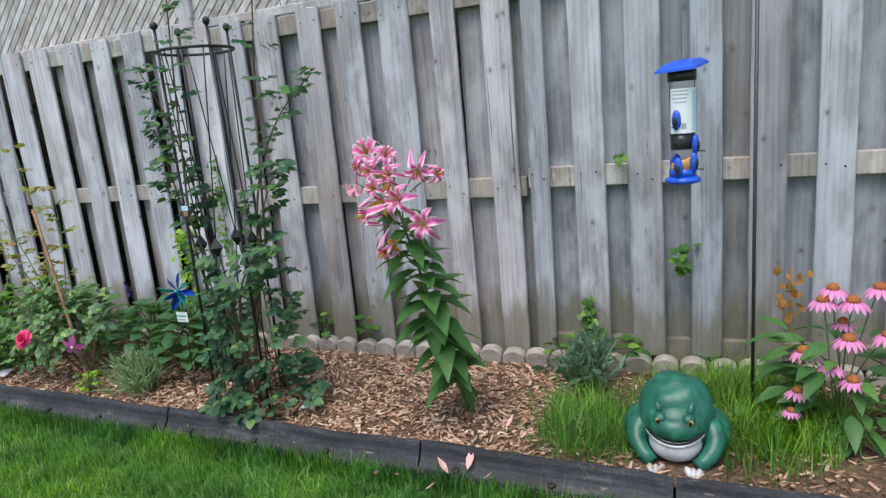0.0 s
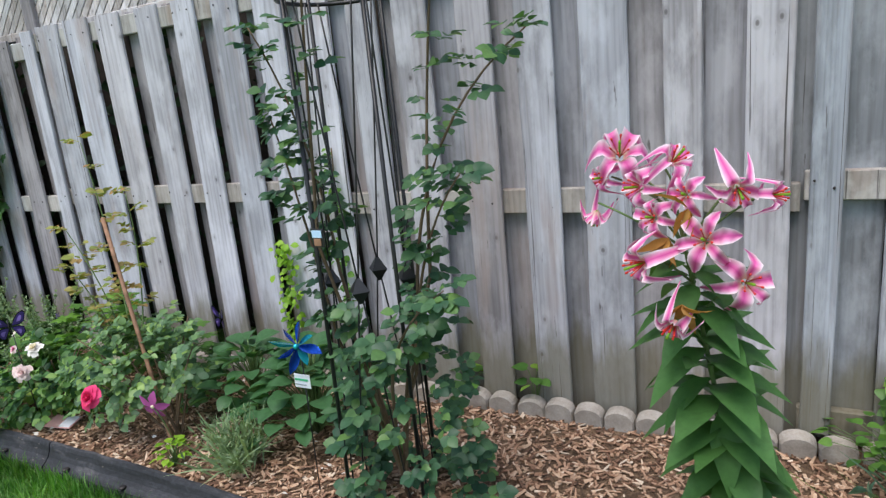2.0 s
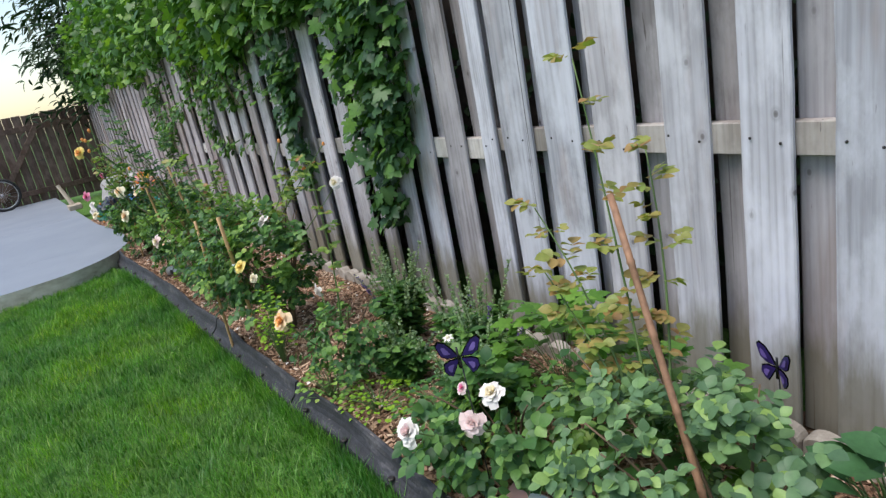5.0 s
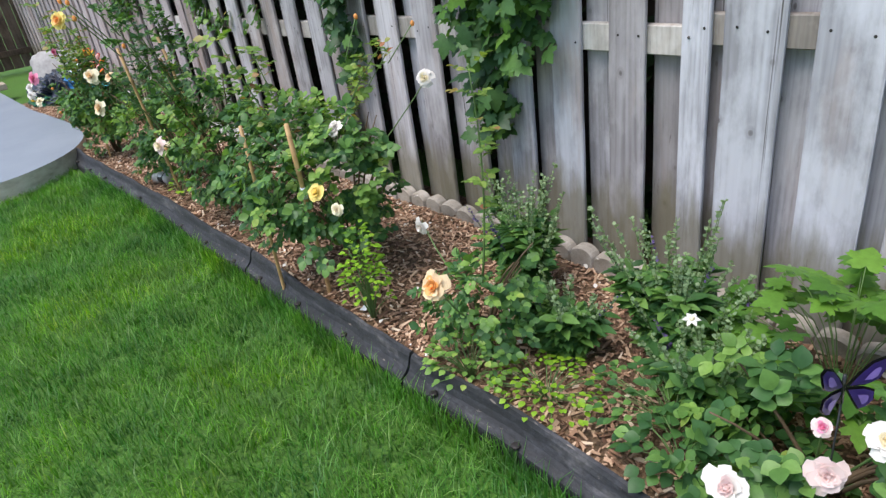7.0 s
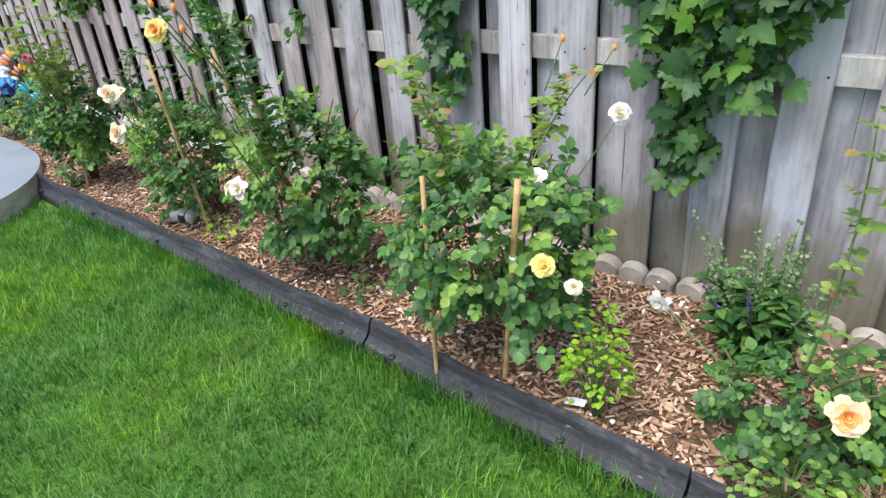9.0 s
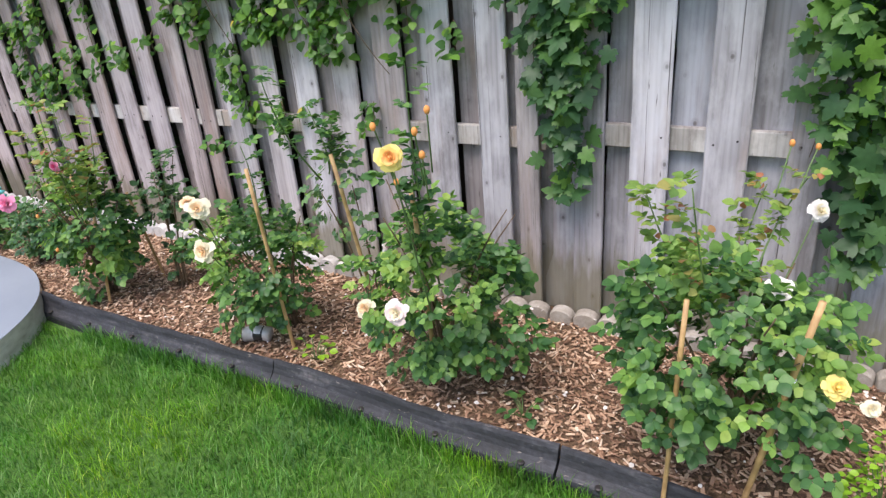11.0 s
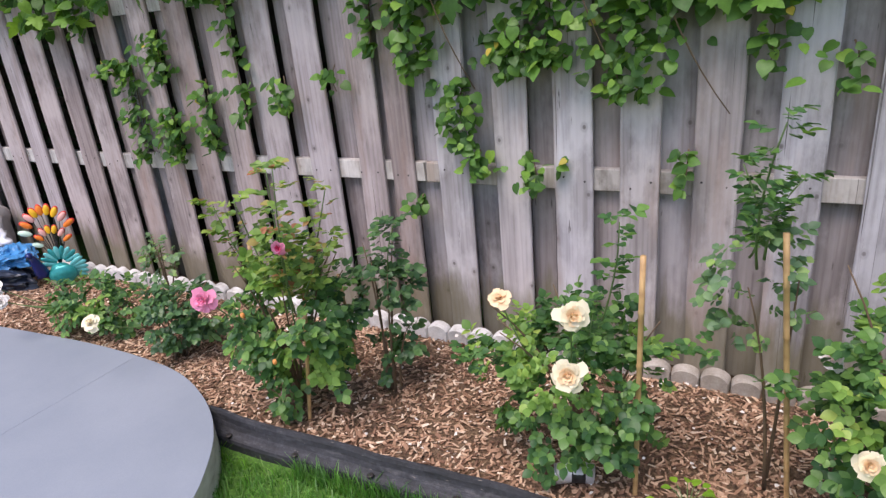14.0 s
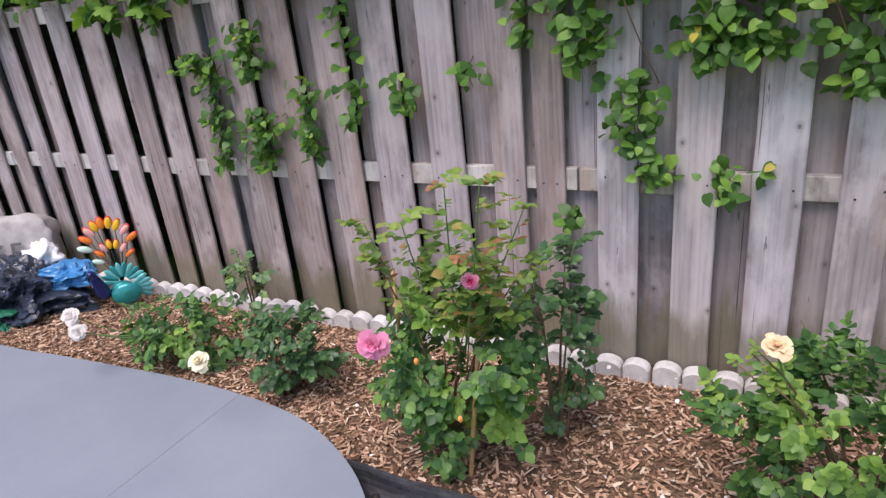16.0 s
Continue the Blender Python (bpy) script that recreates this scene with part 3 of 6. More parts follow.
# ---------------------------------------------------------------- rubber edging
def edging():
    root = thing("lawn_edging", (-3, -1, 0), "black rubber lawn edging with a dusty sloped foot and nail heads", "edging", kind="structure")
    prof = [(py * 0.64, pz) for py, pz in [(0.012, -0.02), (0.012, 0.105), (0.004, 0.112), (-0.012, 0.110), (-0.022, 0.098), (-0.030, 0.078), (-0.044, 0.060), (-0.062, 0.048), (-0.080, 0.040),
            (-0.090, 0.034), (-0.096, 0.022), (-0.097, -0.02)]]
    joints = [2.4, 1.25, 0.46, -0.38, -1.56, -2.75, -4.15, -5.3, -6.55, -8.24]
    for j in range(len(joints) - 1):
        x1, x0 = joints[j] - 0.004, joints[j + 1] + 0.004
        xs = np.linspace(x0, x1, max(4, int((x1 - x0) / 0.075)))
        tilt = rng.normal(0, 0.004)
        V, F, k = [], [], len(prof)
        for x in xs:
            y = edge_y(x)
            wob = 0.009 * noise.noise((x * 2.0, 0, 5.1)) + 0.004 * noise.noise((x * 9.0, 0, 2.1))
            groove = -0.004 if abs((x * 3.3) % 1 - 0.5) < 0.09 else 0.0
            for py, pz in prof:
                V.append((x, y + py + wob, pz + (wob + groove if pz > 0 else 0) + tilt))
        for i in range(len(xs) - 1):
            for q in range(k - 1):
                a = i * k + q
                F += [(a, a + k, a + k + 1), (a, a + k + 1, a + 1)]
        for s in (0, (len(xs) - 1) * k):
            for q in range(1, k - 1):
                F.append((s, s + q, s + q + 1))
        sec = part("edging_section", (V, F), M["rubber"], root, smooth=False)
        for x in np.arange(x0 + 0.14, x1 - 0.05, 0.33):
            y = edge_y(x)
            part("nail_head", lathe([(0.004, 0.046), (0.013, 0.046), (0.013, 0.051), (0.009, 0.054)], (x, y - 0.050, -0.001), 10), M["nail"], sec, smooth=False)


edging()


# ---------------------------------------------------------------- fence
def fence():
    s = 1.06
    spans = [(2.30, 2.44), (2.05, 2.19), (1.80, 1.94), (1.56, 1.69), (1.36, 1.48), (1.12, 1.25), (.887, 1.008), (.666, .791), (.462, .575), (.235, .365), (.018, .142), (-.172, -.09),
             (-.336, -.215), (-.55, -.443), (-.805, -.66), (-1.005, -.885), (-1.225, -1.10), (-1.461, -1.326), (-1.65, -1.53), (-1.87, -1.74), (-2.085, -1.955), (-2.303, -2.165),
             (-2.53, -2.398), (-2.763, -2.622), (-3.02, -2.862), (-3.235, -3.075), (-3.47, -3.31), (-3.585, -3.50), (-3.83, -3.705), (-4.07, -3.943), (-4.30, -4.173), (-4.549, -4.43),
             (-4.809, -4.67), (-5.06, -4.925), (-5.276, -5.159), (-5.516, -5.422), (-5.685, -5.554), (-5.94, -5.80), (-6.189, -6.043), (-6.44, -6.30), (-6.685, -6.54),
             (-6.925, -6.787), (-7.19, -7.045), (-7.42, -7.305), (-7.605, -7.468), (-7.868, -7.718), (-8.13, -7.968), (-8.37, -8.21), (-8.635, -8.468), (-8.90, -8.75),
             (-9.17, -9.03), (-9.40, -9.25), (-9.61, -9.46), (-9.85, -9.67), (-10.10, -9.95), (-10.36, -10.20)]
    spans = [(a * s, b * s) for a, b in spans]
    x = spans[-1][0] - 0.26
    while x > -15.2:
        spans.append((x, x + 0.14))
        x -= 0.262
    posts = [2.6, 0.95 + 0.72, -0.235, -2.03, -3.80, -5.76, -7.74, -9.66, -11.6, -13.5, -15.2]
    railz = [0.85, 0.853, 0.815, 0.872, 0.842, 0.805, 0.80, 0.80, 0.80, 0.80]
    tops = [1.78, 1.78, 1.765, 1.79, 1.77, 1.76, 1.75, 1.75, 1.75, 1.75]

    def panel_of(x):
        for k in range(len(posts) - 1):
            if x > posts[k + 1]:
                return k
        return len(posts) - 2

    roots = []
    for k in range(len(posts) - 1):
        a, b = posts[k + 1], posts[k]
        r = thing("fence_panel", ((a + b) / 2, 0.03, 0), "weathered grey board-on-board wooden garden fence panel", "fence", "fence panels", "structure")
        roots.append(r)
        z = railz[k]
        slope = rng.normal(0, 0.004)
        for nm, z0, h in (("rail", z, 0.089), ("top_rail", tops[k] - 0.105, 0.089), ("bottom_rail", 0.065, 0.10)):
            if nm == "bottom_rail" and k > 1:
                continue
            V, F = box((a + 0.045, 0.0, z0), (b + 0.035, 0.038, z0 + h), 0.003)
            V[:, 2] += slope * (V[:, 0] - a)
            part(nm, (V, F), M["rear"] if nm == "bottom_rail" else M["rail"], r, smooth=False)
        part("post", box((a - 0.035, 0.004 + 0.04, -0.1), (a + 0.05, 0.125, tops[k] + 0.28), 0.005), M["rear"], r, smooth=False)

    def board_mesh(seed):
        """A cupped, slightly warped board with worn corners and uneven sides."""
        g = random.Random(seed)
        cols, rows = (-1.0, -0.93, -0.45, 0.0, 0.45, 0.93, 1.0), 13
        cup, twist, bow = g.uniform(-0.005, 0.006), g.uniform(-0.004, 0.004), g.uniform(-0.0022, 0.0022)
        edge = [[g.gauss(0, 0.0009) for q in range(rows)] for side in (0, 1)]
        V, F = [], []
        for r in range(rows):
            z = r / (rows - 1)
            for face in (-1, 1):
                for u in cols:
                    x = 0.07 * u + edge[int(u > 0)][r] * abs(u) + bow * math.sin(z * 3 + seed)
                    y = face * (0.0095 - (0.004 if abs(u) == 1.0 else 0.0)) + cup * u * u + twist * u * (z - 0.5) * 2 + 0.003 * math.sin(z * 5 + seed)
                    V.append((x, y, z + (0.0025 * g.uniform(-1, 1) if r in (0, rows - 1) else 0)))
        w = len(cols)
        for r in range(rows - 1):
            a, b = r * 2 * w, (r + 1) * 2 * w
            for q in range(w - 1):
                F += [(a + q, a + q + 1, b + q + 1, b + q), (a + w + q + 1, a + w + q, b + w + q, b + w + q + 1)]
            F += [(a + w, a, b, b + w), (a + w - 1, a + 2 * w - 1, b + 2 * w - 1, b + w - 1)]
        for a, flip in ((0, True), ((rows - 1) * 2 * w, False)):
            for q in range(w - 1):
                f = (a + q, a + q + 1, a + w + q + 1, a + w + q)
                F.append(f[::-1] if flip else f)
        me = bpy.data.meshes.new("board")
        me.from_pydata(V, [], F)
        me.update()
        return me

    sets = {}
    for q, tone in enumerate(("", " cool", " mid", " warm")):
        # rear boards take the darker tones that carry the recess shade
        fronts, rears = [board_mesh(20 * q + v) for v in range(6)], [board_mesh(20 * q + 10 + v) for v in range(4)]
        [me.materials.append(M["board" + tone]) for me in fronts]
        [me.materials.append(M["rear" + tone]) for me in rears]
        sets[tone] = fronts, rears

    def tone_of(p):
        return " cool" if p < 2 else " mid" if p == 5 else " warm" if p > 5 else ""

    def board(name, me, x0, x1, y, root, z0, z1):
        ob = new(name, me)
        ob.parent = root
        ob.location = ((x0 + x1) / 2 - root.location.x, y - root.location.y + rng.normal(0, 0.0015), z0)
        ob.scale = ((x1 - x0) / 0.14, 1, z1 - z0)
        ob.rotation_euler = (rng.normal(0, 0.002), rng.normal(0, 0.0035), rng.normal(0, 0.018))

    nail = mesh_of("nail", *lathe([(0.0042, 0.0), (0.0042, 0.0012), (0.0022, 0.002)], (0, 0, 0), 7), M["nail"])
    nail.transform(Matrix.Rotation(radians(90), 4, "X"))

    spans.sort(reverse=True)
    for k, (a, b) in enumerate(spans):
        p = panel_of((a + b) / 2)
        board("board", sets[tone_of(p)][0][k % 6], a, b, -0.0115, roots[p], (0.09 if p < 2 else 0.045) + rng.uniform(-0.012, 0.012), tops[p] + rng.uniform(-0.008, 0.008))
        for u in (0.22, 0.78):
            for z in (railz[p] + 0.045, tops[p] - 0.06):
                nl = new("nail", nail)
                nl.parent = roots[p]
                nl.location = (a + (b - a) * u + rng.normal(0, 0.006) - roots[p].location.x, -0.0225 - roots[p].location.y + rng.normal(0, 0.0008), z + rng.normal(0, 0.012))
        if k + 1 < len(spans):
            c = (a + spans[k + 1][1]) / 2
            w = max(0.125, min(0.15, a - spans[k + 1][1] + 0.045))
            tight = c > -1.55 or -8.0 < c < -3.9
            w = w + (0.012 if tight else -0.012)
            sh = rng.normal(0, 0.006)
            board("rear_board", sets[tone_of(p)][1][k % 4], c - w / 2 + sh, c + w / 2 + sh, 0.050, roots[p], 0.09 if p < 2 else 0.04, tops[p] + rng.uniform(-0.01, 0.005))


fence()


def lattice():
    """A lattice screen on top of the fence: crossed thin strips in a frame."""
    for k, (x0, x1) in enumerate(((-0.2, 2.5), (-2.0, -0.27), (-3.78, -2.07), (-5.7, -3.84))):
        z0, z1 = 1.80, 2.42
        root = thing("lattice_screen", ((x0 + x1) / 2, 0.08, z0), "weathered wooden diagonal lattice screen above the fence", "lattice", "lattice screens", "structure")
        for nm, a, b in (("frame_rail", (x0, 0.06, z0 - 0.03), (x1, 0.10, z0 + 0.012)), ("frame_rail", (x0, 0.06, z1), (x1, 0.10, z1 + 0.04))):
            part(nm, box(a, b, 0.003), M["lattice"], root, smooth=False)
        h = z1 - z0
        for lean, y in ((1, 0.072), (-1, 0.082)):
            P_ = []
            x = x0 - h
            while x < x1:
                a, b = (x, z0), (x + h, z1)
                lo, hi = max(x, x0), min(x + h, x1)
                if hi - lo > 0.03:
                    za, zb = z0 + (lo - x), z0 + (hi - x)
                    w = 0.0175
                    xa, xb = (lo, hi) if lean > 0 else (x0 + x1 - lo, x0 + x1 - hi)
                    V = np.array([(xa - w, y, za + w), (xa + w, y, za - w), (xb + w, y, zb - w), (xb - w, y, zb + w)])
                    if lean < 0:
                        V = np.array([(xa + w, y, za + w), (xa - w, y, za - w), (xb - w, y, zb - w), (xb + w, y, zb + w)])
                    V = np.concatenate([V, V + (0, 0.008, 0)])
                    F = [(0, 1, 2), (0, 2, 3), (4, 6, 5), (4, 7, 6), (0, 4, 5), (0, 5, 1), (3, 2, 6), (3, 6, 7), (1, 5, 6), (1, 6, 2), (0, 3, 7), (0, 7, 4)]
                    part("strip", (V, F), M["lattice"], root, smooth=False)
                x += 0.062
    return


lattice()


def scallops():
    """Scalloped concrete edging at the fence's foot, one rounded lobe after another."""
    root = thing("scalloped_edging", (-4, -0.06, BED), "scalloped cast concrete border at the foot of the fence", "edging", kind="structure")
    w, t = 0.054, 0.05
    arc = [(-w, -0.12), (-w, 0.0)] + [(w * math.cos(math.pi - a), -0.004 + 0.038 * math.sin(a)) for a in np.linspace(0.25, math.pi - 0.25, 9)] + [(w, 0.0), (w, -0.12)]
    V, F, k = [], [], len(arc)
    for y, sc in ((-t / 2, 0.90), (-t / 2 + 0.012, 1.0), (t / 2, 1.0)):
        V += [(x * sc, y, z if z < 0 else z * (0.82 if sc < 1 else 1.0)) for x, z in arc]
    for s in range(2):
        for q in range(k - 1):
            a = s * k + q
            F += [(a, a + 1, a + k + 1), (a, a + k + 1, a + k)]
    F += [(0, q + 1, q) for q in range(1, k - 1)]
    me = mesh_of("scallop", V, F, M["concrete"])
    x, n = 2.2, 0
    while x > -10.9:
        ob = new("scallop", me)
        ob.parent = root
        dip = 0.006 * noise.noise((x * 2, 1, 1))
        lift = 0.004 if x < -6.8 else -0.010
        ob.location = (x + 4, 0.012 * noise.noise((x, 3, 3)), 0.010 + dip + lift + rng.normal(0, 0.003))
        ob.rotation_euler = (rng.normal(0.05, 0.04), rng.normal(0, 0.03), rng.normal(0, 0.05))
        ob.scale = (1.0, 1, 1 + rng.normal(0, 0.04))
        n += 1
        x -= 0.112 if n % 5 else 0.120


scallops()


# ---------------------------------------------------------------- far end: brown gate fence, tree; added dark backing behind the fence
def far_end():
    root = thing("gate_fence", (-15.3, -2, 0), "dark brown wooden gate with a diagonal brace", "gate", kind="structure")
    y = -6.0
    while y < 0.3:
        part("board", box((-15.32, y, 0.05), (-15.30, y + 0.138, 1.62 + rng.uniform(-0.01, 0.01)), 0.003), M["brown fence"], root, smooth=False)
        y += 0.145
    for z in (0.25, 1.35):
        part("rail", box((-15.30, -6, z), (-15.262, 0.2, z + 0.09), 0.003), M["brown fence"], root, smooth=False)
    V, F = box((-15.298, -0.72, -0.045), (-15.262, 0.72, 0.045), 0.003)
    V = V @ np.array(Euler((radians(52), 0, 0)).to_matrix()).T + (0, -1.35, 0.83)
    V[:, 0] += 0.03
    part("brace", (V, F), M["brown fence"], root, smooth=False)

    wheel = thing("bicycle_wheel", (-14.9, -1.75, 0.125), "black bicycle wheel leaning by the brown gate", "wheel")
    ring = [(-14.9 + 0.02 * math.cos(a), -1.75 + 0.26 * math.cos(a), 0.40 + 0.26 * math.sin(a)) for a in np.linspace(0, 2 * math.pi, 33)]
    part("tyre", tube(ring, 0.022, n=8, cap=False), M["tyre"], wheel)
    rim = [(-14.9 + 0.02 * math.cos(a), -1.75 + 0.23 * math.cos(a), 0.40 + 0.23 * math.sin(a)) for a in np.linspace(0, 2 * math.pi, 33)]
    part("rim", tube(rim, 0.008, n=6, cap=False), M["alloy"], wheel)
    for a in np.linspace(0, 2 * math.pi, 16, endpoint=False):
        part("spoke", tube([(-14.9, -1.75, 0.40), (-14.9, -1.75 + 0.23 * math.cos(a), 0.40 + 0.23 * math.sin(a))], 0.0015, n=4), M["alloy"], wheel)
    part("hub", ball((-14.9, -1.75, 0.4), (0.03, 0.025, 0.025), 10, 6), M["alloy"], wheel)

    st = thing("timber_prop", (-12.6, -0.98, 0.125), "pale worn timber prop standing on the patio", "timber")
    part("upright", tube([(-12.55, -0.93, 0.14), (-12.72, -1.04, 0.50)], 0.035, 0.028, 6), M["pale wood"], st, smooth=False)
    part("foot", box((-12.68, -1.02, 0.125), (-12.42, -0.84, 0.20), 0.01), M["pale wood"], st, smooth=False)

    # added backing behind the fence: dark core and near-black leaves darken the gaps
    hedge = thing("hedge", (-6, 0.9, 0), "added dark backing hedge that keeps the fence gaps dark", "hedge", kind="stuff")
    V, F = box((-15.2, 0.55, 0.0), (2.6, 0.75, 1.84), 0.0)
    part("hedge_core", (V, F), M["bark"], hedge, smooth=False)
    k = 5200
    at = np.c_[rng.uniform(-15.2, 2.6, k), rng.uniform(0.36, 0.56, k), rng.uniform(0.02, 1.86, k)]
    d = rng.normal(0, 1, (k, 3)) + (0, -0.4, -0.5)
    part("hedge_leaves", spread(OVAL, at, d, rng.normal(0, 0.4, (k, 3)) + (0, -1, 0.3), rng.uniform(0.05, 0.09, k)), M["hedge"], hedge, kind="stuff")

    # tall dark tree in the far corner
    tree = thing("conifer_tree", (-14.6, 0.9, 0), "tall dark evergreen tree behind the fence corner", "tree")
    part("trunk", tube(bezier((-14.6, 0.9, -0.05), (-14.5, 0.9, 2.0), (-14.7, 0.9, 4.6), 9), 0.16, 0.03, 9), M["bark"], tree)
    limbs = []
    A, D = [], []
    for q in range(46):
        z = rng.uniform(1.5, 4.5)
        w = rng.uniform(0, 2 * math.pi)
        L = (1.9 - 0.25 * z) * rng.uniform(0.75, 1.25) + 0.35
        e = np.array((-14.6 + L * math.cos(w), 0.9 + L * math.sin(w), z + rng.uniform(-0.1, 0.35)))
        pts = bezier((-14.6, 0.9, z - 0.1), ((-14.6 + e[0]) / 2, (0.9 + e[1]) / 2, z + 0.25), e, 6)
        limbs.append(tube(pts, 0.03, 0.006, 5))
        for u in range(150):
            s = rng.uniform(0.25, 1.05)
            i = min(int(s * 5), 4)
            p = pts[i] + (pts[min(i + 1, 5)] - pts[i]) * (s * 5 - i)
            A.append(p + rng.normal(0, 0.13, 3))
            D.append(rng.normal(0, 0.6, 3) + (math.cos(w), math.sin(w), -0.2))
    part("limbs", join(*limbs), M["bark"], tree)
    A, D = np.array(A), np.array(D)
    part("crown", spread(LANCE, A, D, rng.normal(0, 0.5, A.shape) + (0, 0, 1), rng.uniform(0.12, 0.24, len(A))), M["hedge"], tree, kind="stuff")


far_end()


# ---------------------------------------------------------------- planting
def rose_bloom(r, inner, outer, tilt, full=32):
    """A double rose: cupped petals in a spiral. Returns vertices round the origin, faces and slots."""
    out = []
    for k in range(full):
        f = (k + 0.5) / full
        a = k * 2.39996
        rad = r * (0.10 + 0.55 * f)
        L = r * (0.60 + 0.48 * f) * rng.uniform(0.85, 1.18)
        open_ = radians(8 + 66 * f ** 1.1 + rng.normal(0, 9))
        W = r * (0.50 + 0.70 * f) * rng.uniform(0.8, 1.2)
        V, F = [], []
        for i in range(4):
            v = i / 3
            lean = open_ * (0.35 + 0.8 * v)
            for j in range(3):
                u = j - 1.0
                w = W * 0.5 * u * (0.5 + 0.9 * v * (1.25 - v))
                dist = rad * 0.25 + L * v * math.sin(lean) - 0.10 * r * u * u
                z = L * v * math.cos(lean) * 0.85 + 0.05 * r * u * u - 0.16 * r * f - (0.12 * r * v * v if f > 0.6 else 0)
                dist += rng.normal(0, 0.03 * r)
                V.append((dist * math.cos(a) - w * math.sin(a), dist * math.sin(a) + w * math.cos(a), z + rng.normal(0, 0.035 * r)))
        for i in range(3):
            for j in range(2):
                q = i * 3 + j
                F += [(q, q + 1, q + 4), (q, q + 4, q + 3)]
        out.append((V, F, 0 if f < 0.5 else 1))
    b = ball((0, 0, 0.26 * r), (0.17 * r, 0.17 * r, 0.28 * r), 10, 7)
    out.append((b[0], b[1], 0))
    V, F, I = join(*out)
    d = Vector(tilt).to_track_quat("Z", "Y").to_matrix()
    return V @ np.array(d).T, F, I


def add_bloom(root, at, r, inner, outer, tilt=(0, -0.7, 0.8), full=32, label=""):
    r = 0.86 * r
    V, F, I = rose_bloom(r, inner, outer, tilt, full)
    b = part("bloom", (V + np.array(at), F, I), [P[inner], P[outer]], root, label)
    d = np.array(tilt, float) / np.linalg.norm(tilt)
    A = np.repeat([np.array(at) - d * r * 0.25], 5, 0)
    w = np.arange(5) * 1.2566
    side = np.cross(d, (1, 0.2, 0.1))
    side /= np.linalg.norm(side)
    s2 = np.cross(d, side)
    D = np.cos(w)[:, None] * side + np.sin(w)[:, None] * s2 + d * 0.2
    part("sepals", spread(LANCE, A, D, np.repeat([d], 5, 0), np.full(5, r * 0.8)), M["stem"], b)
    return b


def rose_bush(label, base, mid, rad, leaf, blooms=(), n=110, size=0.04, stems=9, shoots=(), shoot_leaf=None, buds=(), group="rose bushes", name="rose_bush", bare=0.12):
    """base: foot; mid: middle of the crown; rad: its three half-widths; shoots: tips of tall new shoots."""
    base, mid, rad = np.array((*base, bed_height(*base) - 0.015)), np.array(mid), np.array(rad)
    n, size = int(n * 2.0), size * 0.84
    root = thing(name, base, label, "rose bush", group)
    wood, A, D, U = [], [], [], []
    green = []
    for k in range(stems):
        w = rng.uniform(0, 2 * math.pi)
        e = mid + rad * (0.75 * math.cos(w), 0.75 * math.sin(w), rng.uniform(-0.2, 0.95))
        m = base + (e - base) * (0.35, 0.35, 0.65)
        wood.append(tube(bezier(base + rng.normal(0, 0.015, 3) * (1, 1, 0), m, e, 7), 0.0065, 0.002, 5))
    for tip in shoots:
        tip = np.array(tip)
        s = mid + (tip - mid) * (0.25, 0.25, 0.0) + (0, 0, rad[2] * 0.2)
        pts = bezier(s, (s + tip) / 2 + rng.normal(0, 0.03, 3), tip, 9)
        green.append(tube(pts, 0.004, 0.0018, 5))
        for q in range(2, 9):
            for rep in range(3):
                w = rng.uniform(0, 2 * math.pi)
                A.append(pts[q] + rng.normal(0, 0.008, 3))
                D.append((math.cos(w), math.sin(w), 0.35))
                U.append((rng.normal(0, 0.3), rng.normal(0, 0.3), 1))
    n_shoot = len(A)
    # crown leaves lie in the outer part of the crown, with gaps that follow a noise
    while len(A) < n + n_shoot:
        v = rng.normal(0, 1, 3)
        v /= np.linalg.norm(v)
        rr = rng.uniform(0.35, 1.0) ** 0.6
        p = mid + rad * v * rr * (0.8 + 0.45 * noise.noise(Vector(v * 1.7 + base)))
        if p[2] < BED + 0.03 or p[1] > -0.05 or noise.noise(Vector(p * 7.0)) < -bare:
            continue
        A.append(p)
        D.append(v * (1, 1, 0.5) + rng.normal(0, 0.45, 3))
        U.append(np.array((0, -0.35, 0.9)) + v * 0.5 + rng.normal(0, 0.3, 3))
    A, D, U = np.array(A), np.array(D), np.array(U)
    S = rng.uniform(0.72, 1.2, len(A)) * size
    if n_shoot:
        part("young_leaves", compound(A[:n_shoot], D[:n_shoot], U[:n_shoot], S[:n_shoot]), shoot_leaf or leaf, root, kind="stuff")
    # fresh growth comes in patches, mostly near the top
    fresh = np.array([leaf is M["rose leaf"] and noise.noise(Vector(p * 5.0 + 9.0)) + 0.55 * (p[2] - mid[2]) / rad[2] > 0.32 for p in A])
    fresh[:n_shoot] = False
    old = ~fresh
    old[:n_shoot] = False
    part("foliage", compound(A[old], D[old], U[old], S[old]), leaf, root, kind="stuff")
    if fresh.any():
        part("fresh_foliage", compound(A[fresh], D[fresh], U[fresh], S[fresh]), M["rose fresh"], root, kind="stuff")
    for at, r, inner, outer, tilt in blooms:
        at = np.array(at)
        t = np.array(tilt) / np.linalg.norm(tilt)
        s = mid + (at - mid) * (0.45, 0.45, 0.1)
        green.append(tube(bezier(s, (s + at) / 2 - (0, 0, 0.02), at - t * r * 0.3, 7), 0.003, 0.0022, 5))
        add_bloom(root, at, r, inner, outer, tilt)
    for at in buds:
        at = np.array(at)
        s = mid + (at - mid) * (0.75, 0.75, 0.75)
        green.append(tube(bezier(s, (s + at) / 2, at, 6), 0.0025, 0.002, 5))
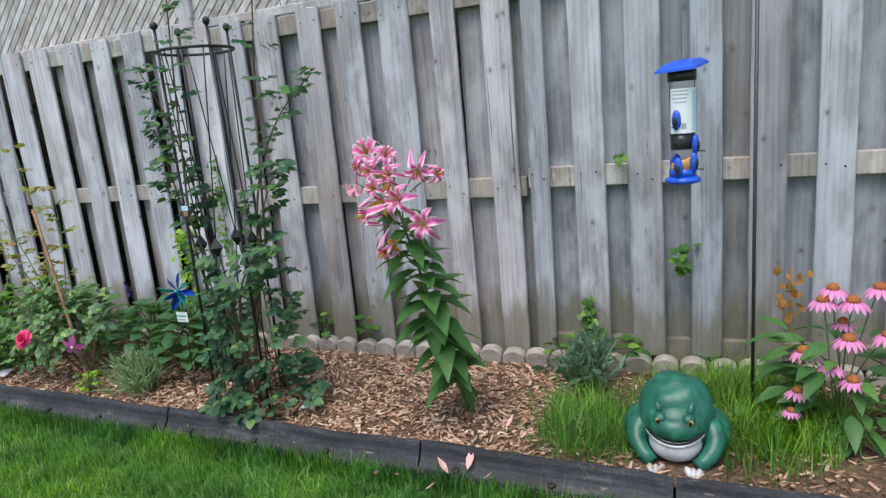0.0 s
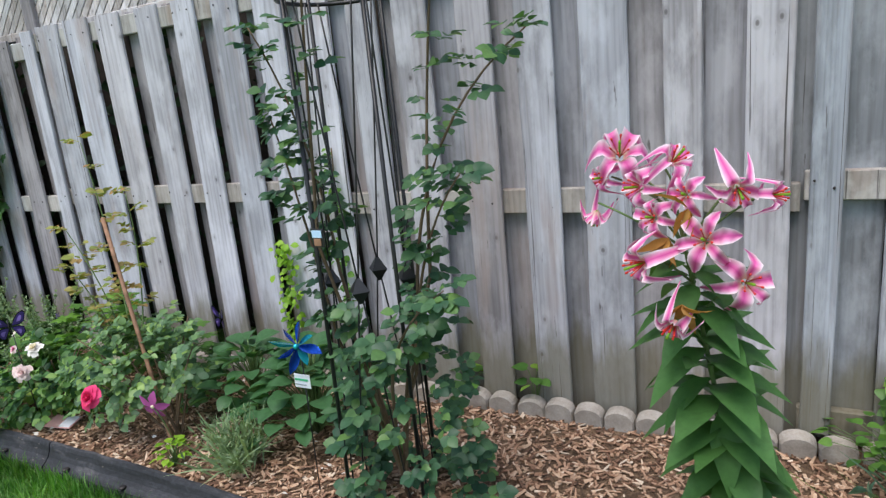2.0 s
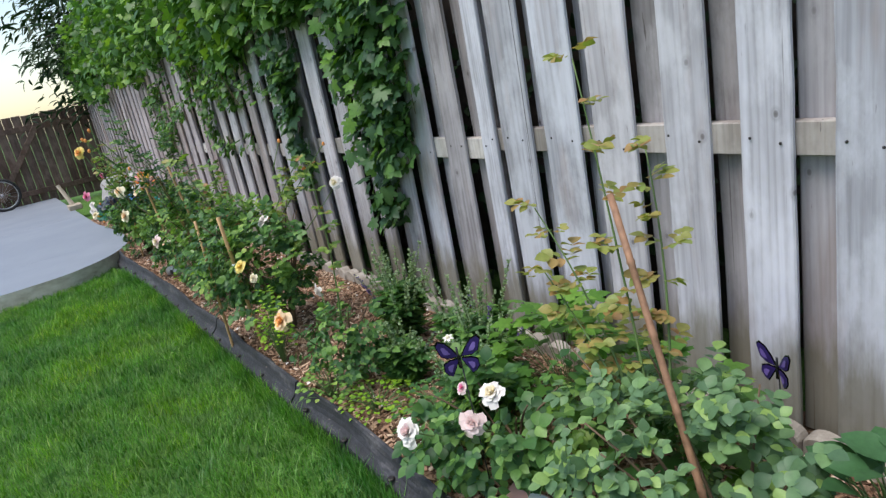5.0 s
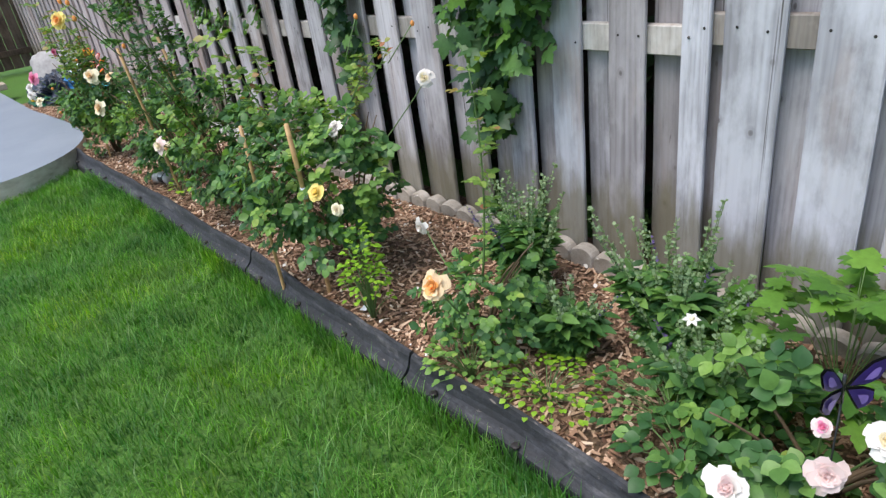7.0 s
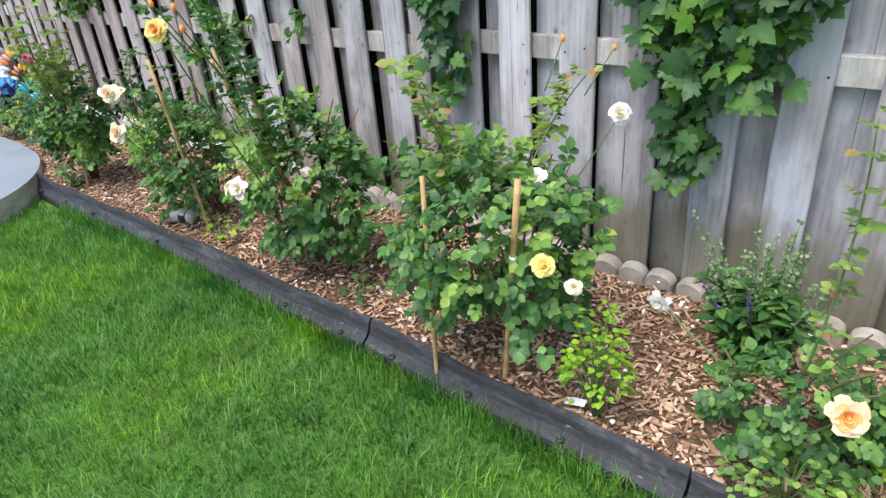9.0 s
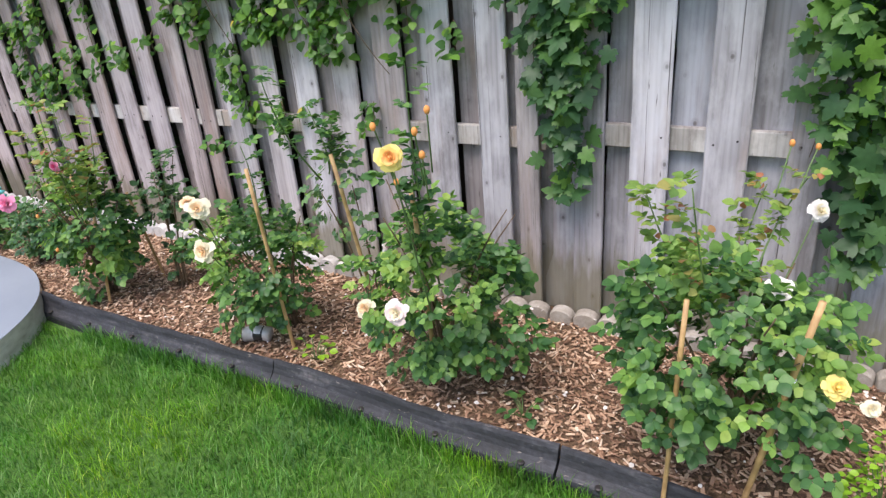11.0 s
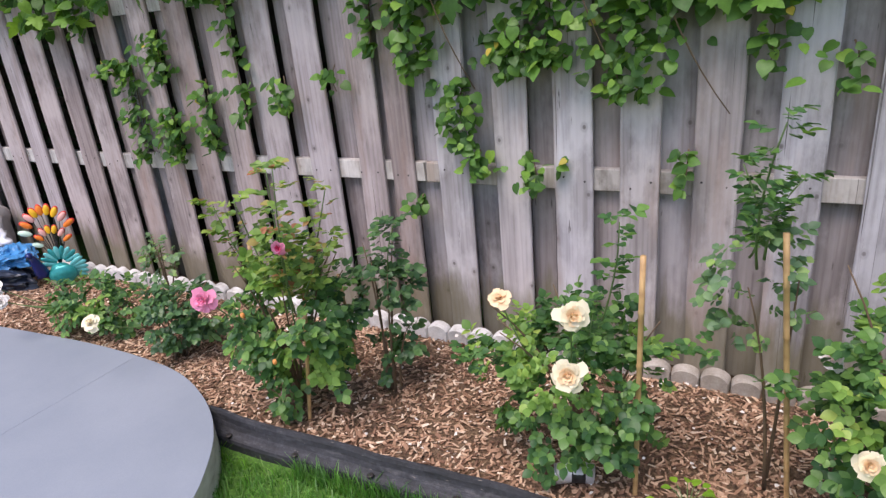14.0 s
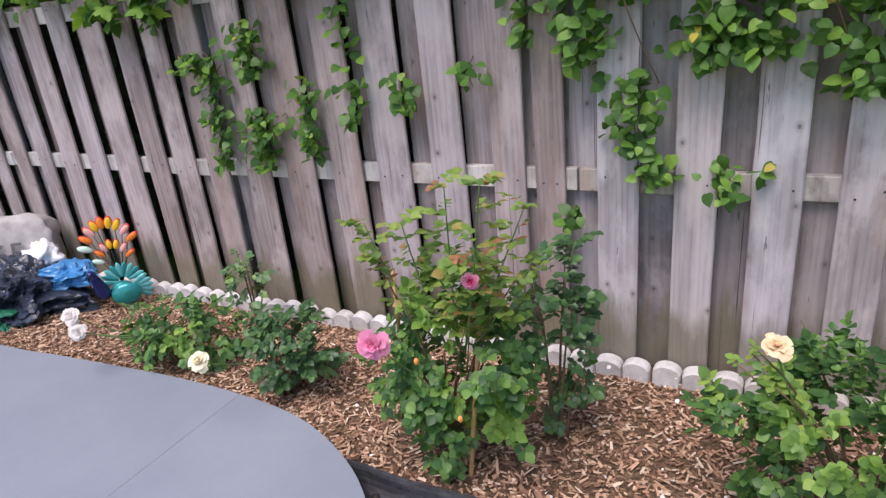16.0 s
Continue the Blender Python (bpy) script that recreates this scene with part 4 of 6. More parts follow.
        part("bud", ball(at, (0.008, 0.008, 0.011), 8, 6), P["bud"], root)
    for w_ in wood:
        part("woody_stem", w_, M["brown stem"], root)
    for g_ in green:
        part("flower_stem", g_, M["stem"], root)
    return root


def bamboo(a, b, r=0.009, band=None, mat="bamboo", label="tan bamboo support cane stuck in the mulch"):
    """A bamboo cane with its nodes."""
    a, b = np.array(a, float), np.array(b, float)
    root = thing("bamboo_cane", a, label, "cane", "bamboo canes")
    pts, rs, r = [], [], r * 0.78
    n = max(3, int(np.linalg.norm(b - a) / 0.15))
    for k in range(n):
        p, q = a + (b - a) * k / n, a + (b - a) * (k + 1) / n
        pts += [p, p + (q - p) * 0.03, p + (q - p) * 0.07]
        rs += [r, r * 1.22, r * 1.02]
    part("cane", tube(pts + [b], rs + [r], None, 9), M[mat], root)
    if band is not None:
        p = a + (b - a) * band
        d = (b - a) / np.linalg.norm(b - a)
        part("tape", tube([p, p + d * 0.045], r * 1.25, None, 9), M["white label"], root, "white paper tape")
    return root


FRONT = (0.1, -0.75, 0.65)
# bushes from the lily end to the peacock
rose_bush("leggy young rose bush with reddish shoots tied to a cane", (-2.31, -0.70), (-2.49, -0.66, 0.34), (0.34, 0.26, 0.24), M["rose blue"], n=155, size=0.038,
          shoots=[(-2.79, -0.50, 1.22), (-2.94, -0.55, 0.86), (-2.86, -0.62, 0.72), (-2.65, -0.45, 1.0)], shoot_leaf=M["red shoot"],
          blooms=[((-2.30, -1.0, 0.40), 0.042, "crimson petal", "red petal", (0.2, -0.8, 0.4)), ((-2.62, -0.68, 0.36), 0.026, "cream petal", "cream petal", FRONT)])
rose_bush("low rose bush with blush white blooms", (-3.06, -0.66), (-3.06, -0.70, 0.24), (0.30, 0.26, 0.20), M["rose leaf"], n=110, size=0.044,
          blooms=[((-3.11, -0.97, 0.33), 0.042, "blush petal", "white petal", (0.1, -0.7, 0.5)), ((-3.0, -0.83, 0.33), 0.038, "blush petal", "blush petal", (0.4, -0.7, 0.4)),
                  ((-2.93, -0.80, 0.43), 0.036, "cream petal", "white petal", (0.1, -0.4, 0.9)), ((-3.02, -0.83, 0.43), 0.018, "pink petal", "blush petal", FRONT)])
rose_bush("low rose bush with one apricot bloom", (-4.06, -0.70), (-4.01, -0.74, 0.27), (0.24, 0.22, 0.20), M["rose leaf"], n=80, size=0.032,
          blooms=[((-3.87, -1.0, 0.49), 0.040, "apricot petal", "peach petal", (0.25, -0.85, 0.4)), ((-4.38, -0.65, 0.37), 0.034, "white petal", "white petal", (0, -0.7, -0.1))], shoots=[(-3.97, -0.72, 0.97)], shoot_leaf=M["rose young"])
rose_bush("tall rose bush with white and yellow blooms between canes", (-4.85, -0.66), (-4.87, -0.75, 0.48), (0.40, 0.34, 0.40), M["rose leaf"], n=360, size=0.038, stems=12,
          shoots=[(-4.96, -0.95, 1.03), (-4.74, -0.45, 0.92), (-5.11, -0.78, 0.95), (-4.85, -0.36, 0.86)], shoot_leaf=M["rose young"],
          blooms=[((-4.76, -0.69, 0.68), 0.036, "white petal", "white petal", (0, -0.6, 0.8)), ((-4.70, -0.30, 0.77), 0.036, "cream petal", "white petal", (0.4, -0.7, 0.4)),
                  ((-4.60, -0.90, 0.54), 0.034, "yellow petal", "yellow petal", (0.3, -0.6, 0.6)), ((-4.52, -0.88, 0.49), 0.026, "cream petal", "cream petal", (0.3, -0.7, 0.3))],
          buds=[(-4.79, -0.5, 1.03), (-4.73, -0.3, 0.97)])
rose_bush("bushy rose with a large apricot bloom above paler ones", (-5.87, -0.68), (-5.83, -0.72, 0.47), (0.38, 0.30, 0.41), M["rose leaf"], n=270, size=0.038, stems=12,
          shoots=[(-5.65, -1.08, 1.33), (-5.55, -0.72, 0.66), (-5.44, -0.80, 0.36), (-5.75, -0.95, 1.02), (-5.77, -1.05, 1.08), (-6.22, -0.75, 0.52)], shoot_leaf=M["rose leaf"],
          blooms=[((-5.58, -1.28, 1.15), 0.036, "apricot petal", "yellow petal", (0.45, -0.8, 0.35)), ((-6.10, -0.66, 0.58), 0.034, "blush petal", "white petal", FRONT),
                  ((-6.02, -0.94, 0.47), 0.038, "peach petal", "cream petal", (0.2, -0.8, 0.4)), ((-5.82, -1.02, 0.54), 0.044, "cream petal", "blush petal", (0.2, -0.7, 0.3))],
          buds=[(-5.65, -1.24, 1.21), (-5.53, -1.24, 1.205), (-5.51, -1.21, 1.25), (-5.515, -1.24, 1.15), (-5.74, -1.05, 1.0)])
rose_bush("thin rose shoot climbing beside a cane", (-6.21, -0.62), (-6.31, -0.68, 0.80), (0.16, 0.10, 0.30), M["rose blue"], n=26, size=0.034, stems=2,
          shoots=[(-6.26, -1.0, 1.28), (-6.35, -0.72, 1.12), (-6.21, -0.74, 1.1)], shoot_leaf=M["rose leaf"])
rose_bush("rounded rose bush with peach blooms and a cane", (-6.73, -0.66), (-6.80, -0.74, 0.40), (0.36, 0.27, 0.34), M["rose leaf"], n=210, size=0.037, stems=10,
          shoots=[(-6.63, -0.82, 0.98), (-6.42, -0.78, 0.62), (-7.14, -0.85, 0.50), (-6.68, -0.9, 0.74)], shoot_leaf=M["rose leaf"],
          blooms=[((-6.97, -0.87, 0.73), 0.036, "peach petal", "peach petal", (0.1, -0.5, 0.8)), ((-6.70, -1.02, 0.79), 0.046, "peach petal", "cream petal", (0.5, -0.7, 0.3)),
                  ((-6.71, -1.03, 0.62), 0.048, "peach petal", "cream petal", (0.2, -0.8, 0.2))])
rose_bush("tall rose bush with bronze shoots and one pink bloom", (-7.93, -0.78), (-7.87, -0.80, 0.46), (0.30, 0.25, 0.38), M["rose leaf"], n=210, size=0.040, stems=12,
          shoots=[(-7.64, -1.0, 1.15), (-7.83, -0.84, 1.08), (-7.60, -0.82, 1.02), (-8.11, -0.86, 0.95), (-7.95, -0.9, 0.98), (-7.72, -0.95, 0.9), (-7.58, -0.85, 0.86)], shoot_leaf=M["rose young"],
          blooms=[((-7.95, -1.12, 0.70), 0.048, "pink petal", "pink petal", (0.25, -0.85, 0.25)), ((-7.70, -0.98, 0.86), 0.026, "deep pink petal", "pink petal", (0.3, -0.8, 0.1))],
          buds=[(-7.86, -1.05, 0.62), (-7.72, -1.08, 0.48)])
rose_bush("small dark rose bush near the fence", (-7.62, -0.56), (-7.62, -0.54, 0.42), (0.15, 0.14, 0.36), M["rose dark"], n=48, size=0.04, stems=5, shoots=[(-7.56, -0.5, 0.8)], shoot_leaf=M["rose dark"])
rose_bush("compact dark rose bush beside the patio", (-8.78, -0.70), (-8.76, -0.64, 0.28), (0.24, 0.18, 0.20), M["rose dark"], n=85, size=0.044, stems=8,
          blooms=[((-8.82, -1.03, 0.42), 0.040, "cream petal", "cream petal", (0.2, -0.5, 0.8))])
rose_bush("low green rose bush by the patio corner", (-9.45, -0.68), (-9.42, -0.64, 0.25), (0.36, 0.18, 0.18), M["rose leaf"], n=100, size=0.042, stems=8,
          blooms=[((-9.70, -0.95, 0.43), 0.042, "white petal", "white petal", (0.3, -0.6, 0.5)), ((-9.65, -0.97, 0.37), 0.040, "white petal", "white petal", (0.5, -0.6, 0.2)),
                  ((-9.74, -0.94, 0.34), 0.036, "cream petal", "white petal", (0.1, -0.8, 0.1))])
rose_bush("small young rose by the fence", (-9.29, -0.30), (-9.28, -0.30, 0.36), (0.12, 0.10, 0.19), M["rose blue"], n=20, size=0.036, stems=4)

bamboo((-2.26, -0.76, BED - 0.03), (-2.67, -0.56, 0.92), 0.0105, None, "reddish wood", "reddish brown support cane beside a young rose")
bamboo((-4.77, -0.86, BED - 0.03), (-4.66, -0.92, 0.775), 0.011, 0.62)
bamboo((-4.97, -0.96, BED - 0.03), (-4.95, -0.96, 0.74), 0.009)
bamboo((-5.88, -0.74, BED - 0.03), (-5.79, -0.91, 0.915), 0.011)
bamboo((-6.16, -0.66, BED - 0.03), (-6.24, -0.755, 0.96), 0.010)
bamboo((-6.58, -0.80, BED - 0.03), (-6.555, -0.88, 0.915), 0.010)
bamboo((-7.83, -0.87, BED - 0.03), (-7.76, -0.84, 0.62), 0.010)
bamboo((-7.82, -0.53, BED - 0.03), (-7.74, -0.66, 0.62), 0.009)
bamboo((-8.18, -0.68, BED - 0.03), (-8.14, -0.70, 0.72), 0.010)


def climbing_rose():
    """The black obelisk and the rose that climbs in it."""
    cx, cy, r = -1.295, -0.735, 0.145
    ob = thing("obelisk_trellis", (cx, cy, BED), "black metal garden obelisk with ball finials and diamond joints", "trellis")
    ang = [radians(a) for a in (64, 154, 244, 334)]
    foot = [(cx + 1.08 * r * math.cos(a), cy + 1.08 * r * math.sin(a)) for a in ang]
    head = [(cx + 0.98 * r * math.cos(a), cy + 0.98 * r * math.sin(a)) for a in ang]
    for (fx, fy), (hx, hy) in zip(foot, head):
        leg = part("leg", tube([(fx, fy, 0.0), (hx, hy, 1.62)], 0.0058, None, 8), M["black metal"], ob)
        part("finial", ball((hx, hy, 1.635), (0.014, 0.014, 0.016), 10, 8), M["black metal"], leg)
    for z, k in ((1.545, 1.0),):
        pts = [(cx + k * r * math.cos(a), cy + k * r * math.sin(a), z) for a in np.linspace(0, 2 * math.pi, 29)]
        part("ring", tube(pts, 0.006, n=6, cap=False), M["black metal"], ob)
    for k in range(4):
        a = ang[k] + math.pi / 4
        dx, dy = cx + 0.76 * r * math.cos(a), cy + 0.76 * r * math.sin(a)
        V, F = lathe([(0.006, -0.036), (0.033, 0), (0.006, 0.036)], (dx, dy, 0.78), 4)
        part("diamond_joint", (V, F), M["black metal"], ob, smooth=False)
        for (hx, hy), (fx, fy) in ((head[k], foot[k]), (head[(k + 1) % 4], foot[(k + 1) % 4])):
            mx, my = (hx * 0.75 + dx * 0.25), (hy * 0.75 + dy * 0.25)
            part("wire", tube(bezier((mx, my, 1.545), ((mx + dx) / 2, (my + dy) / 2, 1.15), (dx, dy, 0.80), 6), 0.0027, None, 5), M["black metal"], ob)
            nx, ny = (fx * 0.7 + dx * 0.3), (fy * 0.7 + dy * 0.3)
            part("wire", tube(bezier((dx, dy, 0.80), ((nx + dx) / 2, (ny + dy) / 2, 0.5), (nx, ny, BED - 0.02), 6), 0.0027, None, 5), M["black metal"], ob)
    root = thing("climbing_rose", (cx + 0.05, cy, BED), "climbing rose with green leaves winding up a black obelisk", "climbing rose")
    wood, A, D, U = [], [], [], []
    canes = [((cx - 0.10, cy - 0.08, 0.9), (cx - 0.02, cy - 0.12, 1.45), (cx + 0.02, cy - 0.1, 1.98)), ((cx + 0.20, cy, 0.8), (cx + 0.22, cy + 0.02, 1.3), (cx + 0.36, cy - 0.06, 1.78)),
             ((cx - 0.10, cy - 0.05, 0.6), (cx - 0.15, cy - 0.06, 1.0), (cx - 0.22, cy - 0.06, 1.26)), ((cx - 0.10, cy, 0.8), (cx - 0.12, cy, 1.2), (cx - 0.25, cy - 0.06, 1.50)),
             ((cx + 0.15, cy, 0.7), (cx + 0.2, cy - 0.03, 1.2), (cx + 0.52, cy - 0.02, 1.40)), ((cx + 0.10, cy - 0.1, 0.5), (cx + 0.15, cy - 0.15, 0.7), (cx + 0.30, cy - 0.12, 0.80)),
             ((cx + 0.12, cy, 0.5), (cx + 0.16, cy, 0.9), (cx + 0.34, cy - 0.05, 1.08))]
    for s, m, e in canes:
        low = bezier((cx + 0.05, cy, BED - 0.02), (cx + 0.03, cy - 0.02, 0.3), s, 5)
        up = bezier(s, m, e, 12)
        wood.append(tube(np.concatenate([low[:-1], up]), 0.006, 0.0022, 6))
        for q in range(1, 12):
            for rep in range((3 if e[0] < cx + 0.1 else 2) if q < 10 else 4):
                w = rng.uniform(0, 2 * math.pi)
                A.append(up[q] + rng.normal(0, 0.012, 3))
                D.append((math.cos(w), math.sin(w), rng.uniform(-0.1, 0.4)))
                U.append((rng.normal(0, 0.3), -0.4 + rng.normal(0, 0.3), 1))
    for k in range(190):
        z = BED + 0.04 + 0.66 * rng.uniform() ** 1.7
        w = rng.uniform(0, 2 * math.pi)
        rr = (0.235 - 0.12 * (z / 0.8)) * math.sqrt(rng.uniform(0.15, 1))
        A.append((cx + 0.10 + 1.0 * rr * math.cos(w), cy - 0.03 + 0.8 * rr * math.sin(w), z))
        D.append((math.cos(w), math.sin(w), rng.uniform(-0.3, 0.4)))
        U.append((rng.normal(0, 0.3), -0.5 + rng.normal(0, 0.3), 1))
    A, D, U = np.array(A), np.array(D), np.array(U)
    [part("rose_cane", w_, M["brown stem"], root) for w_ in wood]
    part("foliage", compound(A, D, U, rng.uniform(0.024, 0.046, len(A))), M["rose climb"], root, kind="stuff")
    tag = thing("plant_tag", (cx - 0.03, cy - 0.16, 0.94), "small printed plant tag hanging on the obelisk", "tag")
    part("card", box((cx - 0.050, cy - 0.163, 0.915), (cx - 0.012, cy - 0.160, 0.965), 0.001), M["dark plastic"], tag, smooth=False)
    part("print_patch", box((cx - 0.046, cy - 0.1665, 0.942), (cx - 0.016, cy - 0.164, 0.961), 0), M["print blue"], tag, smooth=False)
    part("print_patch", box((cx - 0.042, cy - 0.1665, 0.920), (cx - 0.020, cy - 0.164, 0.939), 0), M["reddish wood"], tag, smooth=False)
    part("tie", tube([(cx - 0.03, cy - 0.16, 0.97), (cx - 0.03, cy - 0.14, 1.02)], 0.0015, None, 4), M["dark plastic"], tag)


climbing_rose()


def lily():
    base = np.array((-0.31, -0.66, BED - 0.01))
    root = thing("lily", base, "tall pink and white lily with many open blooms", "lily")
    tip = np.array((-0.44, -0.88, 1.0))
    pts = bezier(base, (-0.36, -0.78, 0.5), tip, 14)
    part("stem", tube(pts, 0.008, 0.004, 8), M["stem"], root)
    stake = thing("plant_stake", (-0.30, -0.62, BED), "thin dark stake beside the lily stem", "stake")
    part("rod", tube([(-0.30, -0.62, 0.04), (-0.36, -0.76, 0.52)], 0.004, None, 6), M["dark plastic"], stake)
    for k in range(78):
        f = 0.16 + 0.76 * k / 78
        i = min(int(f * 13), 12)
        p = pts[i] + (pts[i + 1] - pts[i]) * (f * 13 - i)
        w = k * 2.39996
        L = 0.105 + 0.055 * math.sin(math.pi * min(1, (f - 0.1) / 0.8)) + rng.normal(0, 0.008)
        V, F = spread(leaf_shape((0.32, 0.46, 0.42, 0.24), 0.14, rng.uniform(0.2, 0.75)), [p], [(math.cos(w) + rng.normal(0, 0.2), math.sin(w) + rng.normal(0, 0.2), 0.34 - 0.42 * (1 - f) + rng.normal(0, 0.28))], [(0, 0, 1)], np.array([L]))
        part("leaf", (V, F), M["lily leaf"], root)
    flowers = [((-0.575, -0.76, 1.10), (-0.1, -0.75, 0.55), 0.095), ((-0.384, -0.93, 0.957), (0.1, -1, 0.1), 0.085), ((-0.489, -0.943, 0.917), (-0.25, -0.9, 0.05), 0.075), ((-0.437, -0.949, 0.80), (-0.2, -0.9, -0.3), 0.070),
               ((-0.317, -0.907, 0.871), (0.45, -0.75, -0.25), 0.085), ((-0.455, -0.86, 1.095), (0.15, -0.6, 0.75), 0.075), ((-0.335, -0.87, 1.05), (0.3, -0.85, 0.3), 0.075), ((-0.51, -0.85, 1.05), (-0.2, -0.9, 0.2), 0.07),
               ((-0.48, -0.90, 0.995), (-0.1, -1.0, 0.1), 0.07), ((-0.62, -0.80, 0.99), (-0.6, -0.5, -0.2), 0.06), ((-0.60, -0.78, 1.06), (-0.5, -0.6, 0.0), 0.06), ((-0.28, -0.86, 1.03), (0.7, -0.5, 0.0), 0.06),
               ((-0.42, -0.90, 1.04), (0.0, -1.0, 0.4), 0.065)]
    for at, face, r in flowers:
        r = r * rng.uniform(0.66, 0.84)
        face = np.array(face) + rng.normal(0, 0.22, 3)
        at, face = np.array(at), Vector(face).normalized()
        R = np.array(face.to_track_quat("Z", "Y").to_matrix())
        near = pts[np.argmin(np.linalg.norm(pts - (at - (0, 0, 0.10)), axis=1))]
        V_, F_, UV = [], [], []
        spin, curl = rng.uniform(0, 1), rng.uniform(0.8, 2.6, 6)
        for p in range(6):
            w = p * math.pi / 3 + spin
            wid = r * (0.36 if p % 2 else 0.50)
            off = len(V_)
            for i in range(7):
                v = i / 6
                rad_ = r * (0.10 + 1.0 * v - 0.10 * v * v)
                z = r * (0.55 * math.sin(min(1, v * 1.35) * math.pi * 0.62) - curl[p] * max(0, v - 0.42) ** 1.5 * 2)
                ww = wid * math.sin(math.pi * (0.10 + 0.87 * v)) ** 0.75
                for j in range(5):
                    u = j / 4 - 0.5
                    ruf = 0.09 * r * math.sin(v * 16 + p) * abs(u) * 2
                    V_.append((rad_ * math.cos(w) - u * ww * math.sin(w), rad_ * math.sin(w) + u * ww * math.cos(w), z + 0.5 * r * u * u + ruf))
                    UV.append((j / 4, v))
            for i in range(6):
                for j in range(4):
                    q = off + i * 5 + j
                    F_ += [(q, q + 1, q + 6), (q, q + 6, q + 5)]
        V_, F_, UV = np.array(V_) @ R.T + at, np.array(F_), np.array(UV)
        bl = part("pistil", tube(np.array([(0, 0, 0), (0, 0, r)]) @ R.T + at, 0.002, 0.003, 5), M["lime"], root, "pale green pistil")
        for p in range(6):
            part("petal", (V_[p * 35:p * 35 + 35], F_[:48]), P["lily petal"], bl, uv_of=UV[:35])
            w = p * math.pi / 3 + 0.5 + spin
            e = np.array((0.28 * r * math.cos(w), 0.28 * r * math.sin(w), 0.85 * r))
            k = e * 0.94
            part("stamen", tube(np.array([(0, 0, 0.05 * r), k * 0.9, k, e]) @ R.T + at, (0.0011, 0.0011, 0.0026, 0.0022), None, 5), M["red paint"], bl)
        part("flower_stalk", tube(bezier(near, (near + at) / 2 + (0, 0, 0.02), at - np.array(face) * 0.02, 6), 0.003, 0.0025, 5), M["stem"], root)
    for at in ((-0.415, -0.93, 1.02), (-0.425, -0.95, 0.835), (-0.455, -0.90, 0.955)):
        k = 7
        part("wilted_bloom", spread(LANCE, np.repeat([at], k, 0), rng.normal(0, 0.5, (k, 3)) + (0.1, -0.4, -0.7), rng.normal(0, 1, (k, 3)), rng.uniform(0.05, 0.075, k)), M["dry"], root, "brown wilted petals", kind="stuff")


lily()


def clump(name, label, category, at, mats, n, rad, top, shape, size, flat=0.6, stalk=True, group=""):
    """A leafy clump: leaves on stalks that rise from one foot."""
    base = np.array((at[0], at[1], bed_height(*at) - 0.015))
    root = thing(name, base, label, category, group)
    w = rng.uniform(0, 2 * math.pi, n)
    f = np.sqrt(rng.uniform(0.02, 1, n))
    A = np.c_[at[0] + rad * f * np.cos(w), at[1] + rad * 0.8 * f * np.sin(w), BED + 0.02 + (top - BED) * (1 - 0.55 * f ** 2) * rng.uniform(0.45, 1.0, n)]
    D = np.c_[np.cos(w), np.sin(w), flat * (0.9 - f)]
    U = rng.normal(0, 0.25, (n, 3)) + (0, 0, 1)
    part("leaves", spread(shape, A, D, U, rng.uniform(0.75, 1.2, n) * size), mats, root, kind="stuff")
    if stalk:
        k = min(n, 40)
        part("stalk_tuft", join(*[tube(bezier(base, base + (A[q] - base) * (0.3, 0.3, 0.8), A[q], 5), 0.002, 0.0012, 4) for q in range(k)]), M["stem"], root, kind="stuff")
    return root


def hosta(at, n, rad, size, label):
    base = np.array((at[0], at[1], bed_height(*at) - 0.015))
    root = thing("broad_leaf_plant", base, label, "plant", "broad leaved plants")
    for k in range(n):
        w = k * 2.39996
        f = 0.08 + 0.92 * (k / n)
        e = base + (rad * f * math.cos(w), rad * 0.8 * f * math.sin(w), 0.10 + 0.22 * (1 - f) + rng.uniform(0, 0.05))
        d = (math.cos(w) + rng.normal(0, 0.3), math.sin(w) + rng.normal(0, 0.3), 0.75 - 0.7 * f + rng.normal(0, 0.2))
        V, F = spread(BROAD, [e], [d], [(rng.normal(0, 0.2), rng.normal(0, 0.2), 1)], np.array([size * rng.uniform(0.8, 1.15)]))
        lf = part("leaf", (V, F), M["hosta"], root)
        part("stalk", tube(bezier(base, base + (e - base) * (0.3, 0.3, 0.9), e, 5), 0.003, 0.002, 5), M["stem"], lf)


hosta((-1.80, -0.48), 105, 0.29, 0.092, "clump of broad green leaves behind the pinwheel")
hosta((-2.13, -0.43), 70, 0.25, 0.088, "smaller clump of broad green leaves by the fence")


